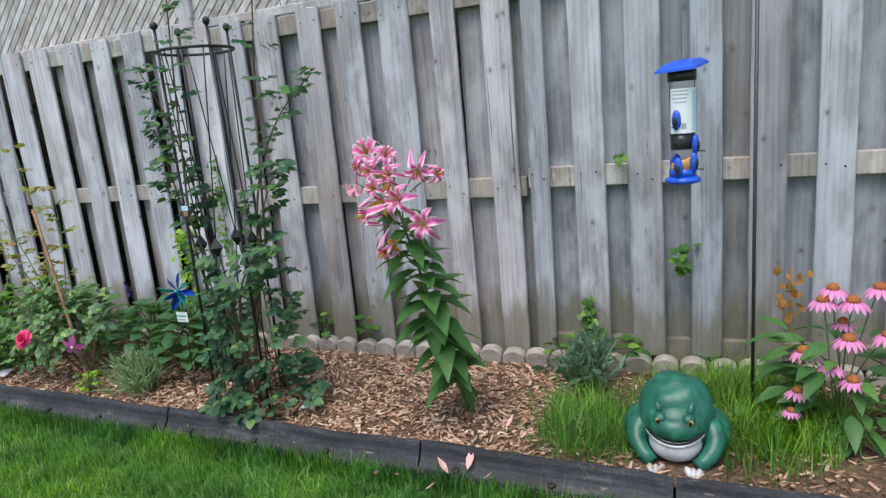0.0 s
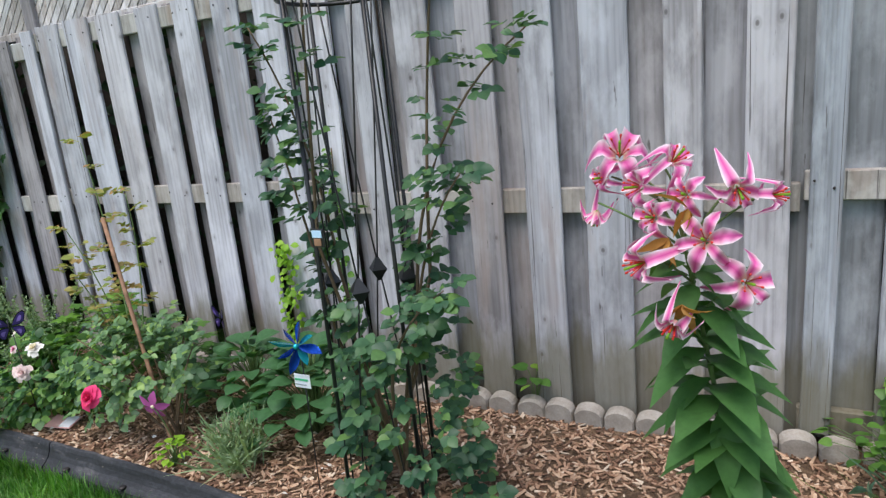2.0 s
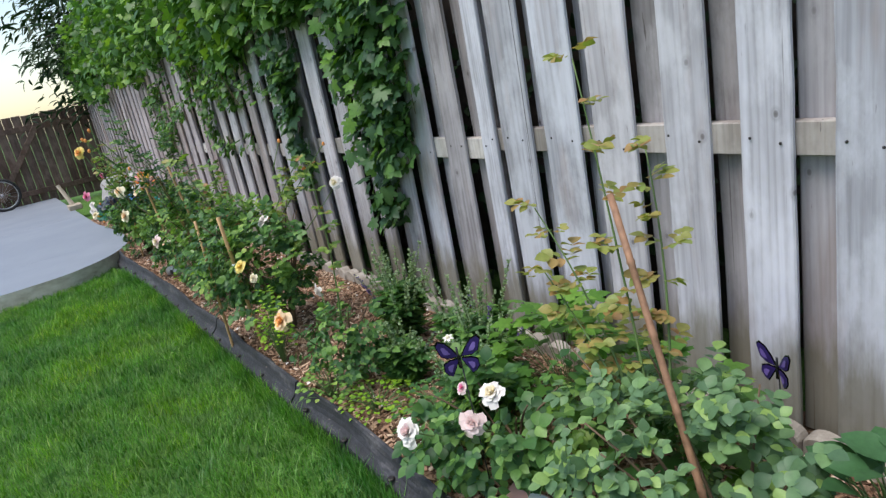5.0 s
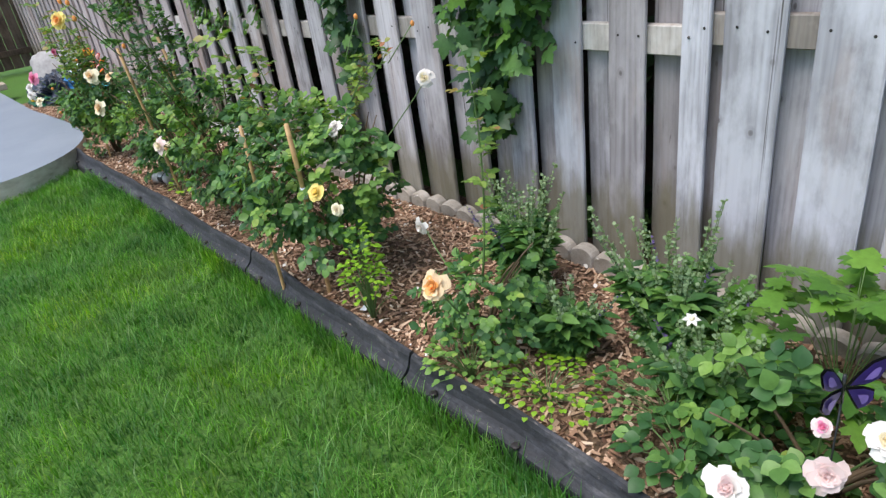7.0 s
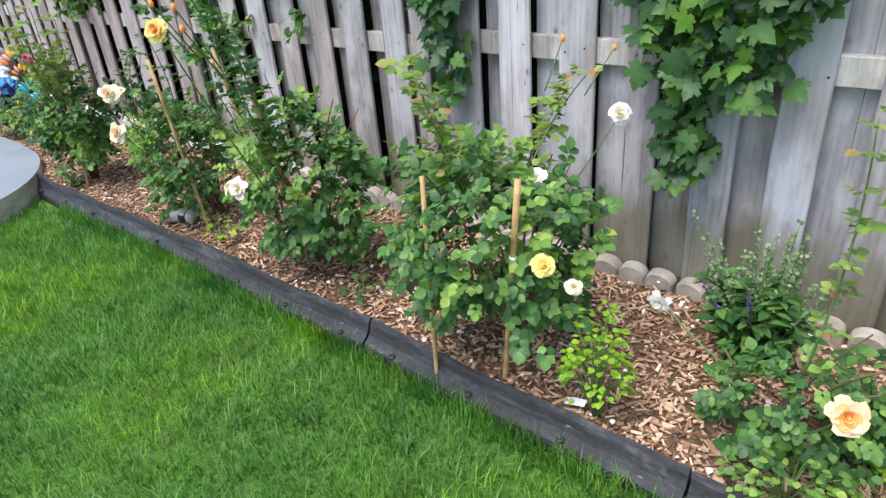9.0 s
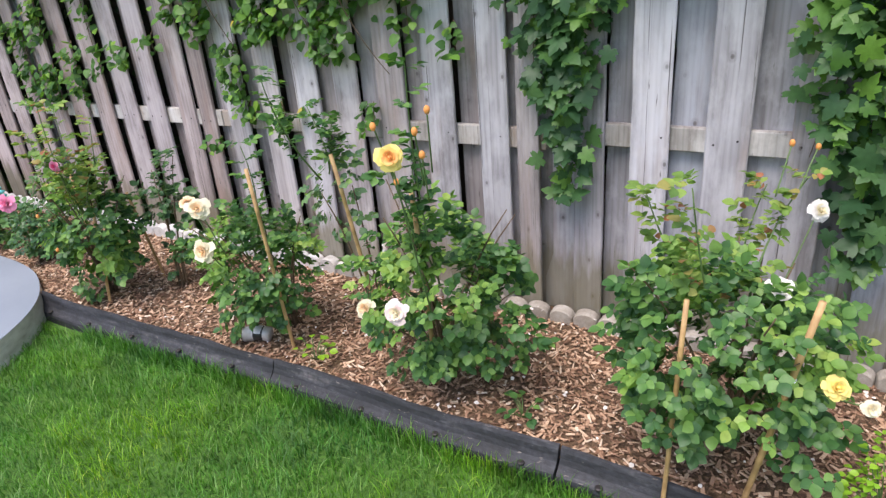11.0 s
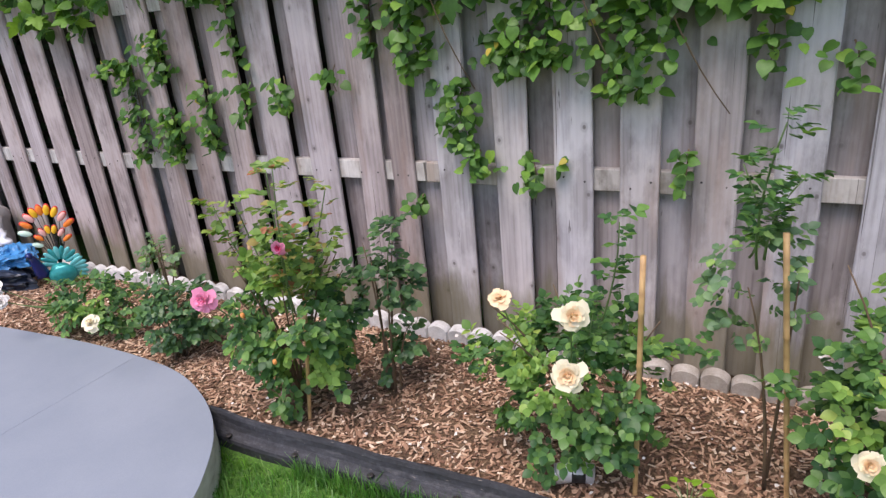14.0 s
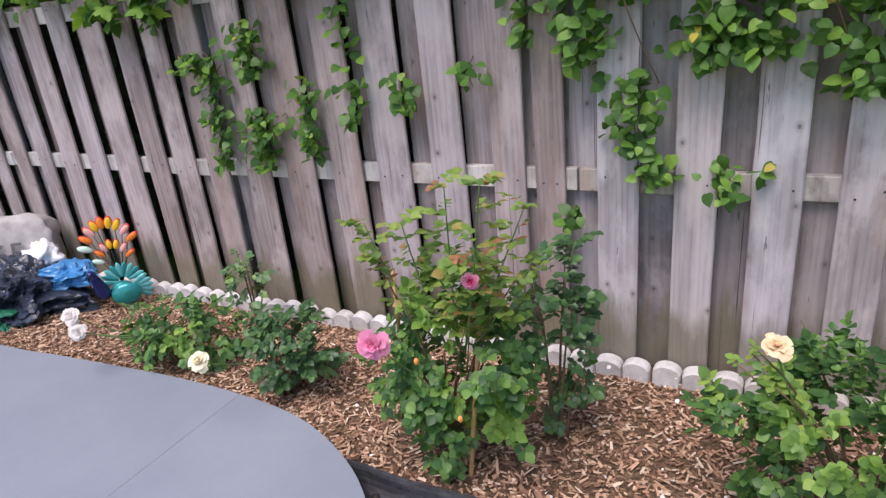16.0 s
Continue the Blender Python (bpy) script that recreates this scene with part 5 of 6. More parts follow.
def fine_tuft(name, label, category, at, mat, n, rad, top, thin=0.05, spikes=None):
    base = np.array((at[0], at[1], bed_height(*at) - 0.015))
    root = thing(name, base, label, category)
    w = rng.uniform(0, 2 * math.pi, n)
    f = rng.uniform(0, 1, n)
    D = np.c_[np.cos(w) * f, np.sin(w) * f, np.full(n, 1.15) * rng.uniform(0.7, 1.1, n)]
    A = np.c_[at[0] + 0.03 * rng.normal(0, 1, n), at[1] + 0.03 * rng.normal(0, 1, n), np.full(n, BED)]
    part("stem_tuft", spread(BLADE, A, D, rng.normal(0, 1, (n, 3)), rng.uniform(0.7, 1.15, n) * top), mat, root, kind="stuff")
    k = n * 5
    i = rng.integers(0, n, k)
    s = rng.uniform(0.25, 1.0, k)[:, None]
    dn = D / np.linalg.norm(D, axis=1, keepdims=True)
    A2 = A[i] + dn[i] * s * top * 0.95
    part("leaves", spread(LANCE, A2, dn[i] + rng.normal(0, 0.6, (k, 3)), rng.normal(0, 1, (k, 3)), rng.uniform(0.02, thin, k)), mat, root, kind="stuff")
    return root


fine_tuft("lavender", "silvery green lavender tuft beside the edging", "lavender", (-1.91, -0.78), M["silver leaf"], 100, 0.16, 0.21, 0.035)
fine_tuft("carnation_plant", "grey-green narrow leaved carnation clump", "plant", (0.10, -0.38), M["grey leaf"], 80, 0.2, 0.22, 0.075)


def salvia(at, n, rad, top):
    base = np.array((at[0], at[1], bed_height(*at) - 0.015))
    root = thing("salvia", base, "salvia with fading violet flower spikes and green leaves", "salvia", "salvias")
    A, D, sp, fl, FD = [], [], [], [], []
    for k in range(n):
        w, f = rng.uniform(0, 2 * math.pi), rng.uniform(0.1, 1)
        tip = base + (rad * f * math.cos(w), rad * 0.7 * f * math.sin(w), top * rng.uniform(0.55, 1.0))
        pts = bezier(base, base + (tip - base) * (0.5, 0.5, 0.5), tip, 8)
        sp.append(tube(pts, 0.0022, 0.001, 4))
        for q in range(1, 5):
            for s in range(13):
                v = rng.uniform(0, 2 * math.pi)
                A.append(pts[q] + rng.normal(0, 0.012, 3))
                D.append((math.cos(v), math.sin(v), 0.3))
        for q in range(46):
            s = rng.uniform(0.50, 1.0) * 7
            i = min(int(s), 6)
            v = rng.uniform(0, 2 * math.pi)
            fl.append(pts[i] + (pts[i + 1] - pts[i]) * (s - i))
            FD.append((math.cos(v), math.sin(v), 0.5))
    A, D, fl, FD = (np.array(v) for v in (A, D, fl, FD))
    h = len(fl) // 16
    for s_ in sp:
        part("stem", s_, M["stem"], root)
    part("leaves", spread(leaf_shape((0.32, 0.42, 0.28)), A, D, rng.normal(0, 0.3, A.shape) + (0, 0, 1), rng.uniform(0.045, 0.075, len(A))), M["rose leaf"], root, kind="stuff")
    part("spent_spike", spread(OVAL, fl[h:], FD[h:], rng.normal(0, 1, fl[h:].shape), rng.uniform(0.009, 0.015, len(fl) - h)), M["silver leaf"], root, "pale spent flower spikes", kind="stuff")
    part("violet_bloom", spread(OVAL, fl[:h], FD[:h], rng.normal(0, 1, fl[:h].shape), rng.uniform(0.008, 0.013, h)), P["violet petal"], root, "small violet flowers", kind="stuff")


salvia((-3.57, -0.38), 46, 0.32, 0.46)
salvia((-3.36, -0.56), 30, 0.26, 0.34)
salvia((-4.19, -0.36), 40, 0.28, 0.50)
salvia((-3.82, -0.58), 22, 0.20, 0.30)
clump("columbine", "bright green lobed columbine leaves by the fence", "plant", (-3.14, -0.34), M["vine fresh"], 120, 0.28, 0.50, LOBED, 0.062)
clump("leafy_plant", "low bright green leafy plant in the mulch", "plant", (-3.40, -0.66), M["rose leaf"], 170, 0.22, 0.20, OVAL, 0.028)
clump("leafy_plant", "low green leafy plant beside the white rose", "plant", (-3.30, -0.78), M["rose leaf"], 80, 0.15, 0.19, OVAL, 0.040)
clump("columbine", "green leafy plant with rounded lobed leaves", "plant", (-2.69, -0.36), M["vine"], 95, 0.25, 0.42, LOBED, 0.060)
clump("lime_seedling", "lime green fern-leaved seedling in the mulch", "plant", (-4.45, -0.87), M["lime"], 230, 0.095, 0.46, OVAL, 0.020, group="lime green seedlings")
clump("lime_seedling", "low lime green seedlings along the edging", "plant", (-3.72, -0.78), M["lime"], 140, 0.17, 0.14, OVAL, 0.020, group="lime green seedlings")
clump("lime_seedling", "low green seedlings along the edging", "plant", (-3.95, -0.86), M["rose fresh"], 170, 0.15, 0.2, OVAL, 0.021, group="lime green seedlings")
clump("lime_seedling", "lime green seedling beside the lavender", "plant", (-2.16, -0.84), M["lime"], 26, 0.06, 0.17, OVAL, 0.03, group="lime green seedlings")
clump("ground_ivy", "green ivy runner at the foot of the fence", "ivy", (0.10, -0.12), M["vine"], 60, 0.22, 0.22, HEART, 0.042)
clump("seedling", "small leafy weed growing by the concrete border", "plant", (-1.36, -0.02), M["vine"], 9, 0.05, 0.24, HEART, 0.05)
clump("seedling", "small leafy weed growing between the boards", "plant", (-1.08, -0.02), M["vine"], 9, 0.05, 0.26, HEART, 0.05)
clump("seedling", "small green weed in the mulch", "plant", (-6.42, -0.84), M["lime"], 16, 0.09, 0.18, OVAL, 0.034)
clump("seedling", "small green weed beside the edging", "plant", (-5.49, -0.80), M["rose leaf"], 14, 0.08, 0.14, OVAL, 0.036)


def single_flower(name, label, category, at, mat, n, L, face, centre):
    base = np.array((at[0] + 0.02, at[1] + 0.05, BED))
    root = thing(name, base, label, category)
    R = np.array(Vector(face).normalized().to_track_quat("Z", "Y").to_matrix())
    w = np.arange(n) * 2 * math.pi / n
    D = np.c_[np.cos(w), np.sin(w), np.full(n, -0.1)] @ R.T
    part("petals", spread(leaf_shape((0.36, 0.52, 0.34), 0.1, 0.15), np.repeat([at], n, 0), D, np.repeat([R @ (0, 0, 1)], n, 0), np.full(n, L)), mat, root)
    part("centre", ball(at, (0.007, 0.007, 0.007), 8, 6), P[centre], root)
    part("stem", tube(bezier(base, (base + at) / 2 + (0.02, 0, 0.05), at, 6), 0.002, None, 5), M["stem"], root)


single_flower("clematis", "mauve pink clematis bloom hanging by a cane", "clematis", (-2.19, -0.86, 0.31), P["mauve petal"], 5, 0.065, (0.2, -0.9, -0.25), "cream petal")
single_flower("white_phlox", "white star shaped bloom among the leaves", "flower", (-3.39, -0.62, 0.39), P["white petal"], 6, 0.022, (0.2, -0.3, 0.9), "cream petal")


def coneflowers():
    heads = [(0.93, -0.50, 0.555, 0.046), (0.90, -0.52, 0.52, 0.048), (0.985, -0.52, 0.52, 0.05), (0.965, -0.48, 0.435, 0.04), (0.97, -0.56, 0.405, 0.05), (0.84, -0.58, 0.365, 0.046), (0.915, -0.60, 0.325, 0.044),
             (0.975, -0.62, 0.29, 0.044), (0.82, -0.64, 0.25, 0.038), (0.80, -0.66, 0.19, 0.03), (1.06, -0.5, 0.56, 0.048), (1.08, -0.55, 0.42, 0.048), (1.12, -0.5, 0.33, 0.045)]
    base = np.array((0.95, -0.46, BED - 0.01))
    root = thing("coneflower", base, "pink coneflowers with orange brown cones in a leafy clump", "coneflower")
    for x, y, z, r in heads:
        at = np.array((x, y, z))
        part("stem", tube(bezier(base + rng.normal(0, 0.03, 3) * (1, 1, 0), (base + at) / 2 + (0, 0, 0.08), at, 8), 0.003, 0.0022, 5), M["stem"], root)
        V, F = lathe([(r * 0.40, -0.004), (r * 0.42, 0.004), (r * 0.36, r * 0.22), (r * 0.2, r * 0.36), (0.001, r * 0.40)], at, 14)
        V[:, 2] += rng.normal(0, 0.0012, len(V))
        hd = part("cone", (V, F), M["cone"], root, "bristly orange brown cone")
        n = 15
        w = np.arange(n) * 2 * math.pi / n + rng.uniform(0, 1)
        D = np.c_[np.cos(w), np.sin(w), np.full(n, -0.42) + rng.normal(0, 0.1, n)]
        A = at + np.c_[np.cos(w), np.sin(w), np.zeros(n)] * r * 0.36
        part("petals", spread(leaf_shape((0.26, 0.34, 0.27), 0.08, 0.35), A, D, np.repeat([(0, 0, 1.0)], n, 0), rng.uniform(0.85, 1.05, n) * r * 0.95), P["cone petal"], hd)
    n = 110
    w = rng.uniform(0, 2 * math.pi, n)
    f = np.sqrt(rng.uniform(0, 1, n))
    A = np.c_[0.98 + 0.20 * f * np.cos(w), -0.48 + 0.16 * f * np.sin(w), BED + rng.uniform(0.0, 0.32, n)]
    part("leaves", spread(leaf_shape((0.28, 0.40, 0.24), 0.15, 0.4), A, np.c_[np.cos(w), np.sin(w), rng.uniform(-0.2, 0.6, n)], rng.normal(0, 0.3, (n, 3)) + (0, -0.2, 1), rng.uniform(0.09, 0.14, n)), M["lily leaf"], root)
    dry = thing("dried_plant", (0.85, -0.26, BED), "dried orange brown stalks and leaves by the fence", "dry plant")
    part("stalk", tube(bezier((0.85, -0.26, BED - 0.01), (0.83, -0.26, 0.3), (0.84, -0.25, 0.56), 6), 0.003, None, 5), M["dry"], dry)
    k = 26
    A = np.c_[rng.normal(0.84, 0.025, k), rng.normal(-0.26, 0.02, k), rng.uniform(0.36, 0.56, k)]
    part("dried_leaves", spread(OVAL, A, rng.normal(0, 0.6, (k, 3)) + (0, 0, -0.8), rng.normal(0, 1, (k, 3)), rng.uniform(0.025, 0.045, k)), M["dry"], dry)


coneflowers()


# ---------------------------------------------------------------- vines on the fence
def vine(label, runs, mat, shape, size, depth=0.10):
    """runs: (x, top, bottom, half width, leaves) hanging strands."""
    root = thing("vine", (runs[0][0], -0.02, runs[0][1]), label, "vine", "vines on the fence")
    A, D, U, stems = [], [], [], []
    for x, z1, z0, hw, n in runs:
        e = (x + rng.normal(0, 0.2) * hw, -0.04, z0)
        pts = bezier((x + rng.normal(0, 0.35) * hw, -0.035, z1), (x + rng.normal(0, 0.4) * hw, -0.05, (z1 + z0) / 2), e, 8)
        stems.append(tube(pts, 0.0035, 0.0015, 5))
        if shape is HEART and n >= 60:
            stems.append(tube(bezier((x + 0.10, -0.12, z0 + 0.42), (x + 0.16, -0.15, z0 + 0.2), (x + rng.uniform(0.16, 0.34), -0.06, z0 - 0.06), 8), 0.004, 0.002, 5))
        for k in range(int(n * (2.7 if shape is HEART else 2.1 if shape is LOBED else 1.25))):
            z = rng.uniform(z0, z1)
            taper = 0.45 + 0.55 * min(1, (z - z0) / (0.35 * (z1 - z0) + 1e-3))
            dy = -0.03 - depth * rng.uniform(0, 1) ** 1.5
            A.append((x + hw * taper * rng.normal(0, 0.55), dy, z))
            D.append((rng.normal(0, 0.75), -0.55 + rng.normal(0, 0.3), -0.45 + rng.normal(0, 0.4)))
            U.append((rng.normal(0, 0.45), -0.7 + rng.normal(0, 0.3), 0.8 + rng.normal(0, 0.35)))
    A, D, U = np.array(A), np.array(D), np.array(U)
    [part("runner", s_, M["brown stem"], root) for s_ in stems]
    part("leaves", spread(shape, A, D, U, rng.uniform(0.6, 1.3, len(A)) * size), mat, root, kind="stuff")
    q = len(A) // 110
    if shape is HEART and q:
        i = rng.integers(0, len(A), q)
        part("yellowed_leaves", spread(shape, A[i] - (0, 0.02, 0), D[i], U[i], rng.uniform(0.5, 0.9, q) * size), M["yellow leaf"], root, "few yellowed leaves", kind="stuff")
    return root


BIG = "lobed grape-like vine hanging over the grey fence"
vine(BIG, [(-4.56, 1.85, 0.50, 0.12, 140), (-4.70, 1.85, 0.86, 0.13, 75), (-4.38, 1.85, 0.80, 0.14, 115), (-4.24, 1.85, 1.05, 0.09, 40)], M["vine dark"], LOBED, 0.064, 0.15)
vine(BIG, [(-4.66, 1.7, 0.95, 0.12, 36), (-4.40, 1.6, 0.95, 0.10, 16)], M["vine fresh"], LOBED, 0.058, 0.18)
vine("lobed vine strand on the grey fence", [(-5.61, 1.45, 0.64, 0.10, 66), (-5.72, 1.85, 1.05, 0.13, 60), (-5.45, 1.85, 1.30, 0.08, 16)], M["vine dark"], LOBED, 0.064, 0.10)
vine("heart leaved vine hanging from the top of the fence", [(-6.34, 1.8, 1.25, 0.10, 24), (-6.12, 1.34, 1.20, 0.08, 8), (-6.78, 1.8, 1.18, 0.20, 120), (-7.09, 1.8, 1.30, 0.16, 80), (-7.24, 1.45, 1.27, 0.10, 30), (-7.16, 0.97, 0.82, 0.09, 16),
     (-6.59, 0.99, 0.85, 0.04, 8)], M["vine"], HEART, 0.044, 0.12)
vine("heart leaved vine strands between the fence boards", [(-7.48, 1.26, 0.98, 0.10, 40), (-7.39, 0.97, 0.86, 0.06, 14), (-7.66, 1.8, 1.28, 0.12, 70), (-7.87, 1.8, 1.38, 0.08, 26), (-7.71, 0.76, 0.68, 0.04, 6), (-8.10, 1.34, 1.22, 0.05, 7)], M["vine"], HEART, 0.043, 0.11)
vine("leafy vine strands on the warm grey boards", [(-8.40, 1.30, 1.14, 0.07, 14), (-8.67, 1.8, 1.08, 0.07, 34), (-8.92, 1.30, 0.92, 0.06, 26), (-9.22, 1.55, 1.30, 0.10, 34), (-9.24, 1.16, 0.86, 0.11, 46), (-9.50, 1.40, 0.86, 0.08, 44), (-9.55, 1.43, 1.34, 0.14, 20),
     (-9.81, 1.85, 1.55, 0.10, 20)], M["vine"], HEART, 0.043, 0.10)
vine("bright green creeper between the fence boards", [(-2.22, 0.70, 0.16, 0.05, 130)], M["lime"], OVAL, 0.030, 0.06)
vine("bright green creeper strand behind the obelisk", [(-1.91, 1.10, 0.45, 0.035, 60)], M["vine fresh"], OVAL, 0.029, 0.05)
vine("green creeper sprigs on the fence", [(0.07, 0.36, 0.12, 0.03, 22), (0.45, 0.60, 0.48, 0.04, 14), (0.22, 0.99, 0.96, 0.015, 3)], M["vine"], HEART, 0.034, 0.05)


def vine_mass():
    """The thick vine that tops the far fence."""
    root = thing("vine_canopy", (-9.5, 0, 1.8), "thick dark green vine covering the top of the fence", "vine", "vines on the fence")
    n = 9500
    x = rng.uniform(-15.2, -4.7, n)
    low = np.where(x > -8.0, 1.60, np.where(x > -10.6, 1.72, 1.64)) + 0.08 * np.sin(x * 2.1) + 0.07 * np.sin(x * 5.3 + 1)
    high = 2.05 + 0.12 * np.clip(-x - 5, 0, 6) + 0.12 * np.sin(x * 3.0)
    z = low + (high - low) * rng.uniform(0, 1, n) ** 0.8
    y = 0.12 + (0.16 + 0.22 * np.clip((z - 1.3) / 0.6, 0, 1)) * rng.uniform(-1, 1, n)
    hit = (z < 1.74) & (y > -0.04)
    y[hit] = -0.05 - 0.12 * rng.uniform(0, 1, hit.sum())
    A = np.c_[x, y, z]
    D = rng.normal(0, 0.65, (n, 3)) + (0, -0.6, -0.45)
    U = rng.normal(0, 0.45, (n, 3)) + (0, -0.6, 0.85)
    h = n * 2 // 3
    part("leaves", spread(HEART, A[:h], D[:h], U[:h], rng.uniform(0.05, 0.085, h)), M["vine"], root, kind="stuff")
    part("dark_leaves", spread(LOBED, A[h:], D[h:], U[h:], rng.uniform(0.07, 0.10, n - h)), M["vine"], root, kind="stuff")
    st = []
    for k in range(60):
        x0 = rng.uniform(-15, -5)
        st.append(tube(bezier((x0, 0.1, 1.7), (x0 + rng.normal(0, 0.3), 0.1, 2.0), (x0 + rng.normal(0, 0.5), rng.normal(0.1, 0.1), 2.1 + rng.uniform(0, 0.4)), 6), 0.006, 0.002, 5))
    [part("runner", s_, M["brown stem"], root) for s_ in st]


vine_mass()


# ---------------------------------------------------------------- ornaments and small things
def lumpy(at, r, seed, rough=0.25, n=26, m=16, square=1.0):
    V, F = ball((0, 0, 0), (1, 1, 1), n, m)
    V = np.sign(V) * np.abs(V) ** square
    for k, v in enumerate(V):
        f = 1 + rough * noise.noise(Vector(v * 1.9) + Vector((seed, 0, 0))) + 0.4 * rough * noise.noise(Vector(v * 5) + Vector((0, seed, 0)))
        V[k] = v * f
    V[:, 2] = np.maximum(V[:, 2], -0.75)
    return V * np.array(r) + np.array(at), F


def frog():
    """A painted frog figure, one plain mesh."""
    x, y, z = 0.455, -0.79, BED - 0.01
    g, w, b, o = 0, 1, 2, 3
    ps = [(*lumpy((x, y + 0.055, z + 0.145), (0.128, 0.13, 0.158), 7.0, 0.10, 26, 18, 0.86), g), (*ball((x, y + 0.0, z + 0.150), (0.112, 0.112, 0.095), 22, 14, (-10, 0, 0)), g),
          (*ball((x, y - 0.055, z + 0.150), (0.088, 0.075, 0.055), 20, 12, (-14, 0, 0)), g), (*ball((x, y - 0.035, z + 0.085), (0.092, 0.085, 0.075), 20, 12), w),
          (*ball((x, y - 0.080, z + 0.165), (0.030, 0.060, 0.040), 12, 8, (38, 0, 0)), g), (*tube(bezier((x - 0.05, y - 0.07, z + 0.215), (x - 0.075, y + 0.03, z + 0.285), (x - 0.06, y + 0.12, z + 0.25), 8), 0.012, 0.006, 7), g),
          (*tube(bezier((x + 0.05, y - 0.07, z + 0.215), (x + 0.075, y + 0.03, z + 0.285), (x + 0.06, y + 0.12, z + 0.25), 8), 0.012, 0.006, 7), g)]
    lip = [(x + 0.098 * math.sin(a), y - 0.015 - 0.104 * math.cos(a), z + 0.118 + 0.022 * abs(math.sin(a)) ** 2) for a in np.linspace(-1.25, 1.25, 15)]
    ps.append((*tube(lip, 0.0075, None, 6), b))
    lip2 = [(p[0], p[1] - 0.001, p[2] - 0.011) for p in lip]
    ps.append((*tube(lip2, 0.0065, None, 6), w))
    for s in (-1, 1):
        ps += [(*ball((x + s * 0.046, y - 0.078, z + 0.196), (0.024, 0.026, 0.022), 14, 10), g), (*ball((x + s * 0.052, y - 0.097, z + 0.192), (0.011, 0.008, 0.013), 10, 8), o),
               (*ball((x + s * 0.053, y - 0.103, z + 0.192), (0.007, 0.005, 0.009), 8, 6), b),
               (*ball((x + s * 0.128, y + 0.09, z + 0.075), (0.06, 0.105, 0.08), 16, 10, (0, 0, s * 12)), g),
               (*tube(bezier((x + s * 0.115, y + 0.02, z + 0.13), (x + s * 0.165, y - 0.05, z + 0.08), (x + s * 0.075, y - 0.10, z + 0.025), 9), 0.042, 0.026, 10), g)]
        for k in (-1, 0, 1):
            ps.append((*ball((x + s * 0.062 + k * 0.018, y - 0.128 - 0.006 * (1 - abs(k)), z + 0.016), (0.011, 0.030, 0.014), 10, 7, (0, 0, k * -14)), w))
    V, F, I = join(*ps)
    V = (V - (x, y, z)) * (0.90, 0.90, 0.86) + (x, y, z)
    ob = new("frog_figure", mesh_of("frog_figure", V - (x, y, z), F, [M["frog green"], M["frog white"], M["black paint"], M["gold paint"]], I, True))
    ob.location = (x, y, z)
    tagged(ob, "glossy green painted frog figure with white throat and feet", "frog figure")


frog()


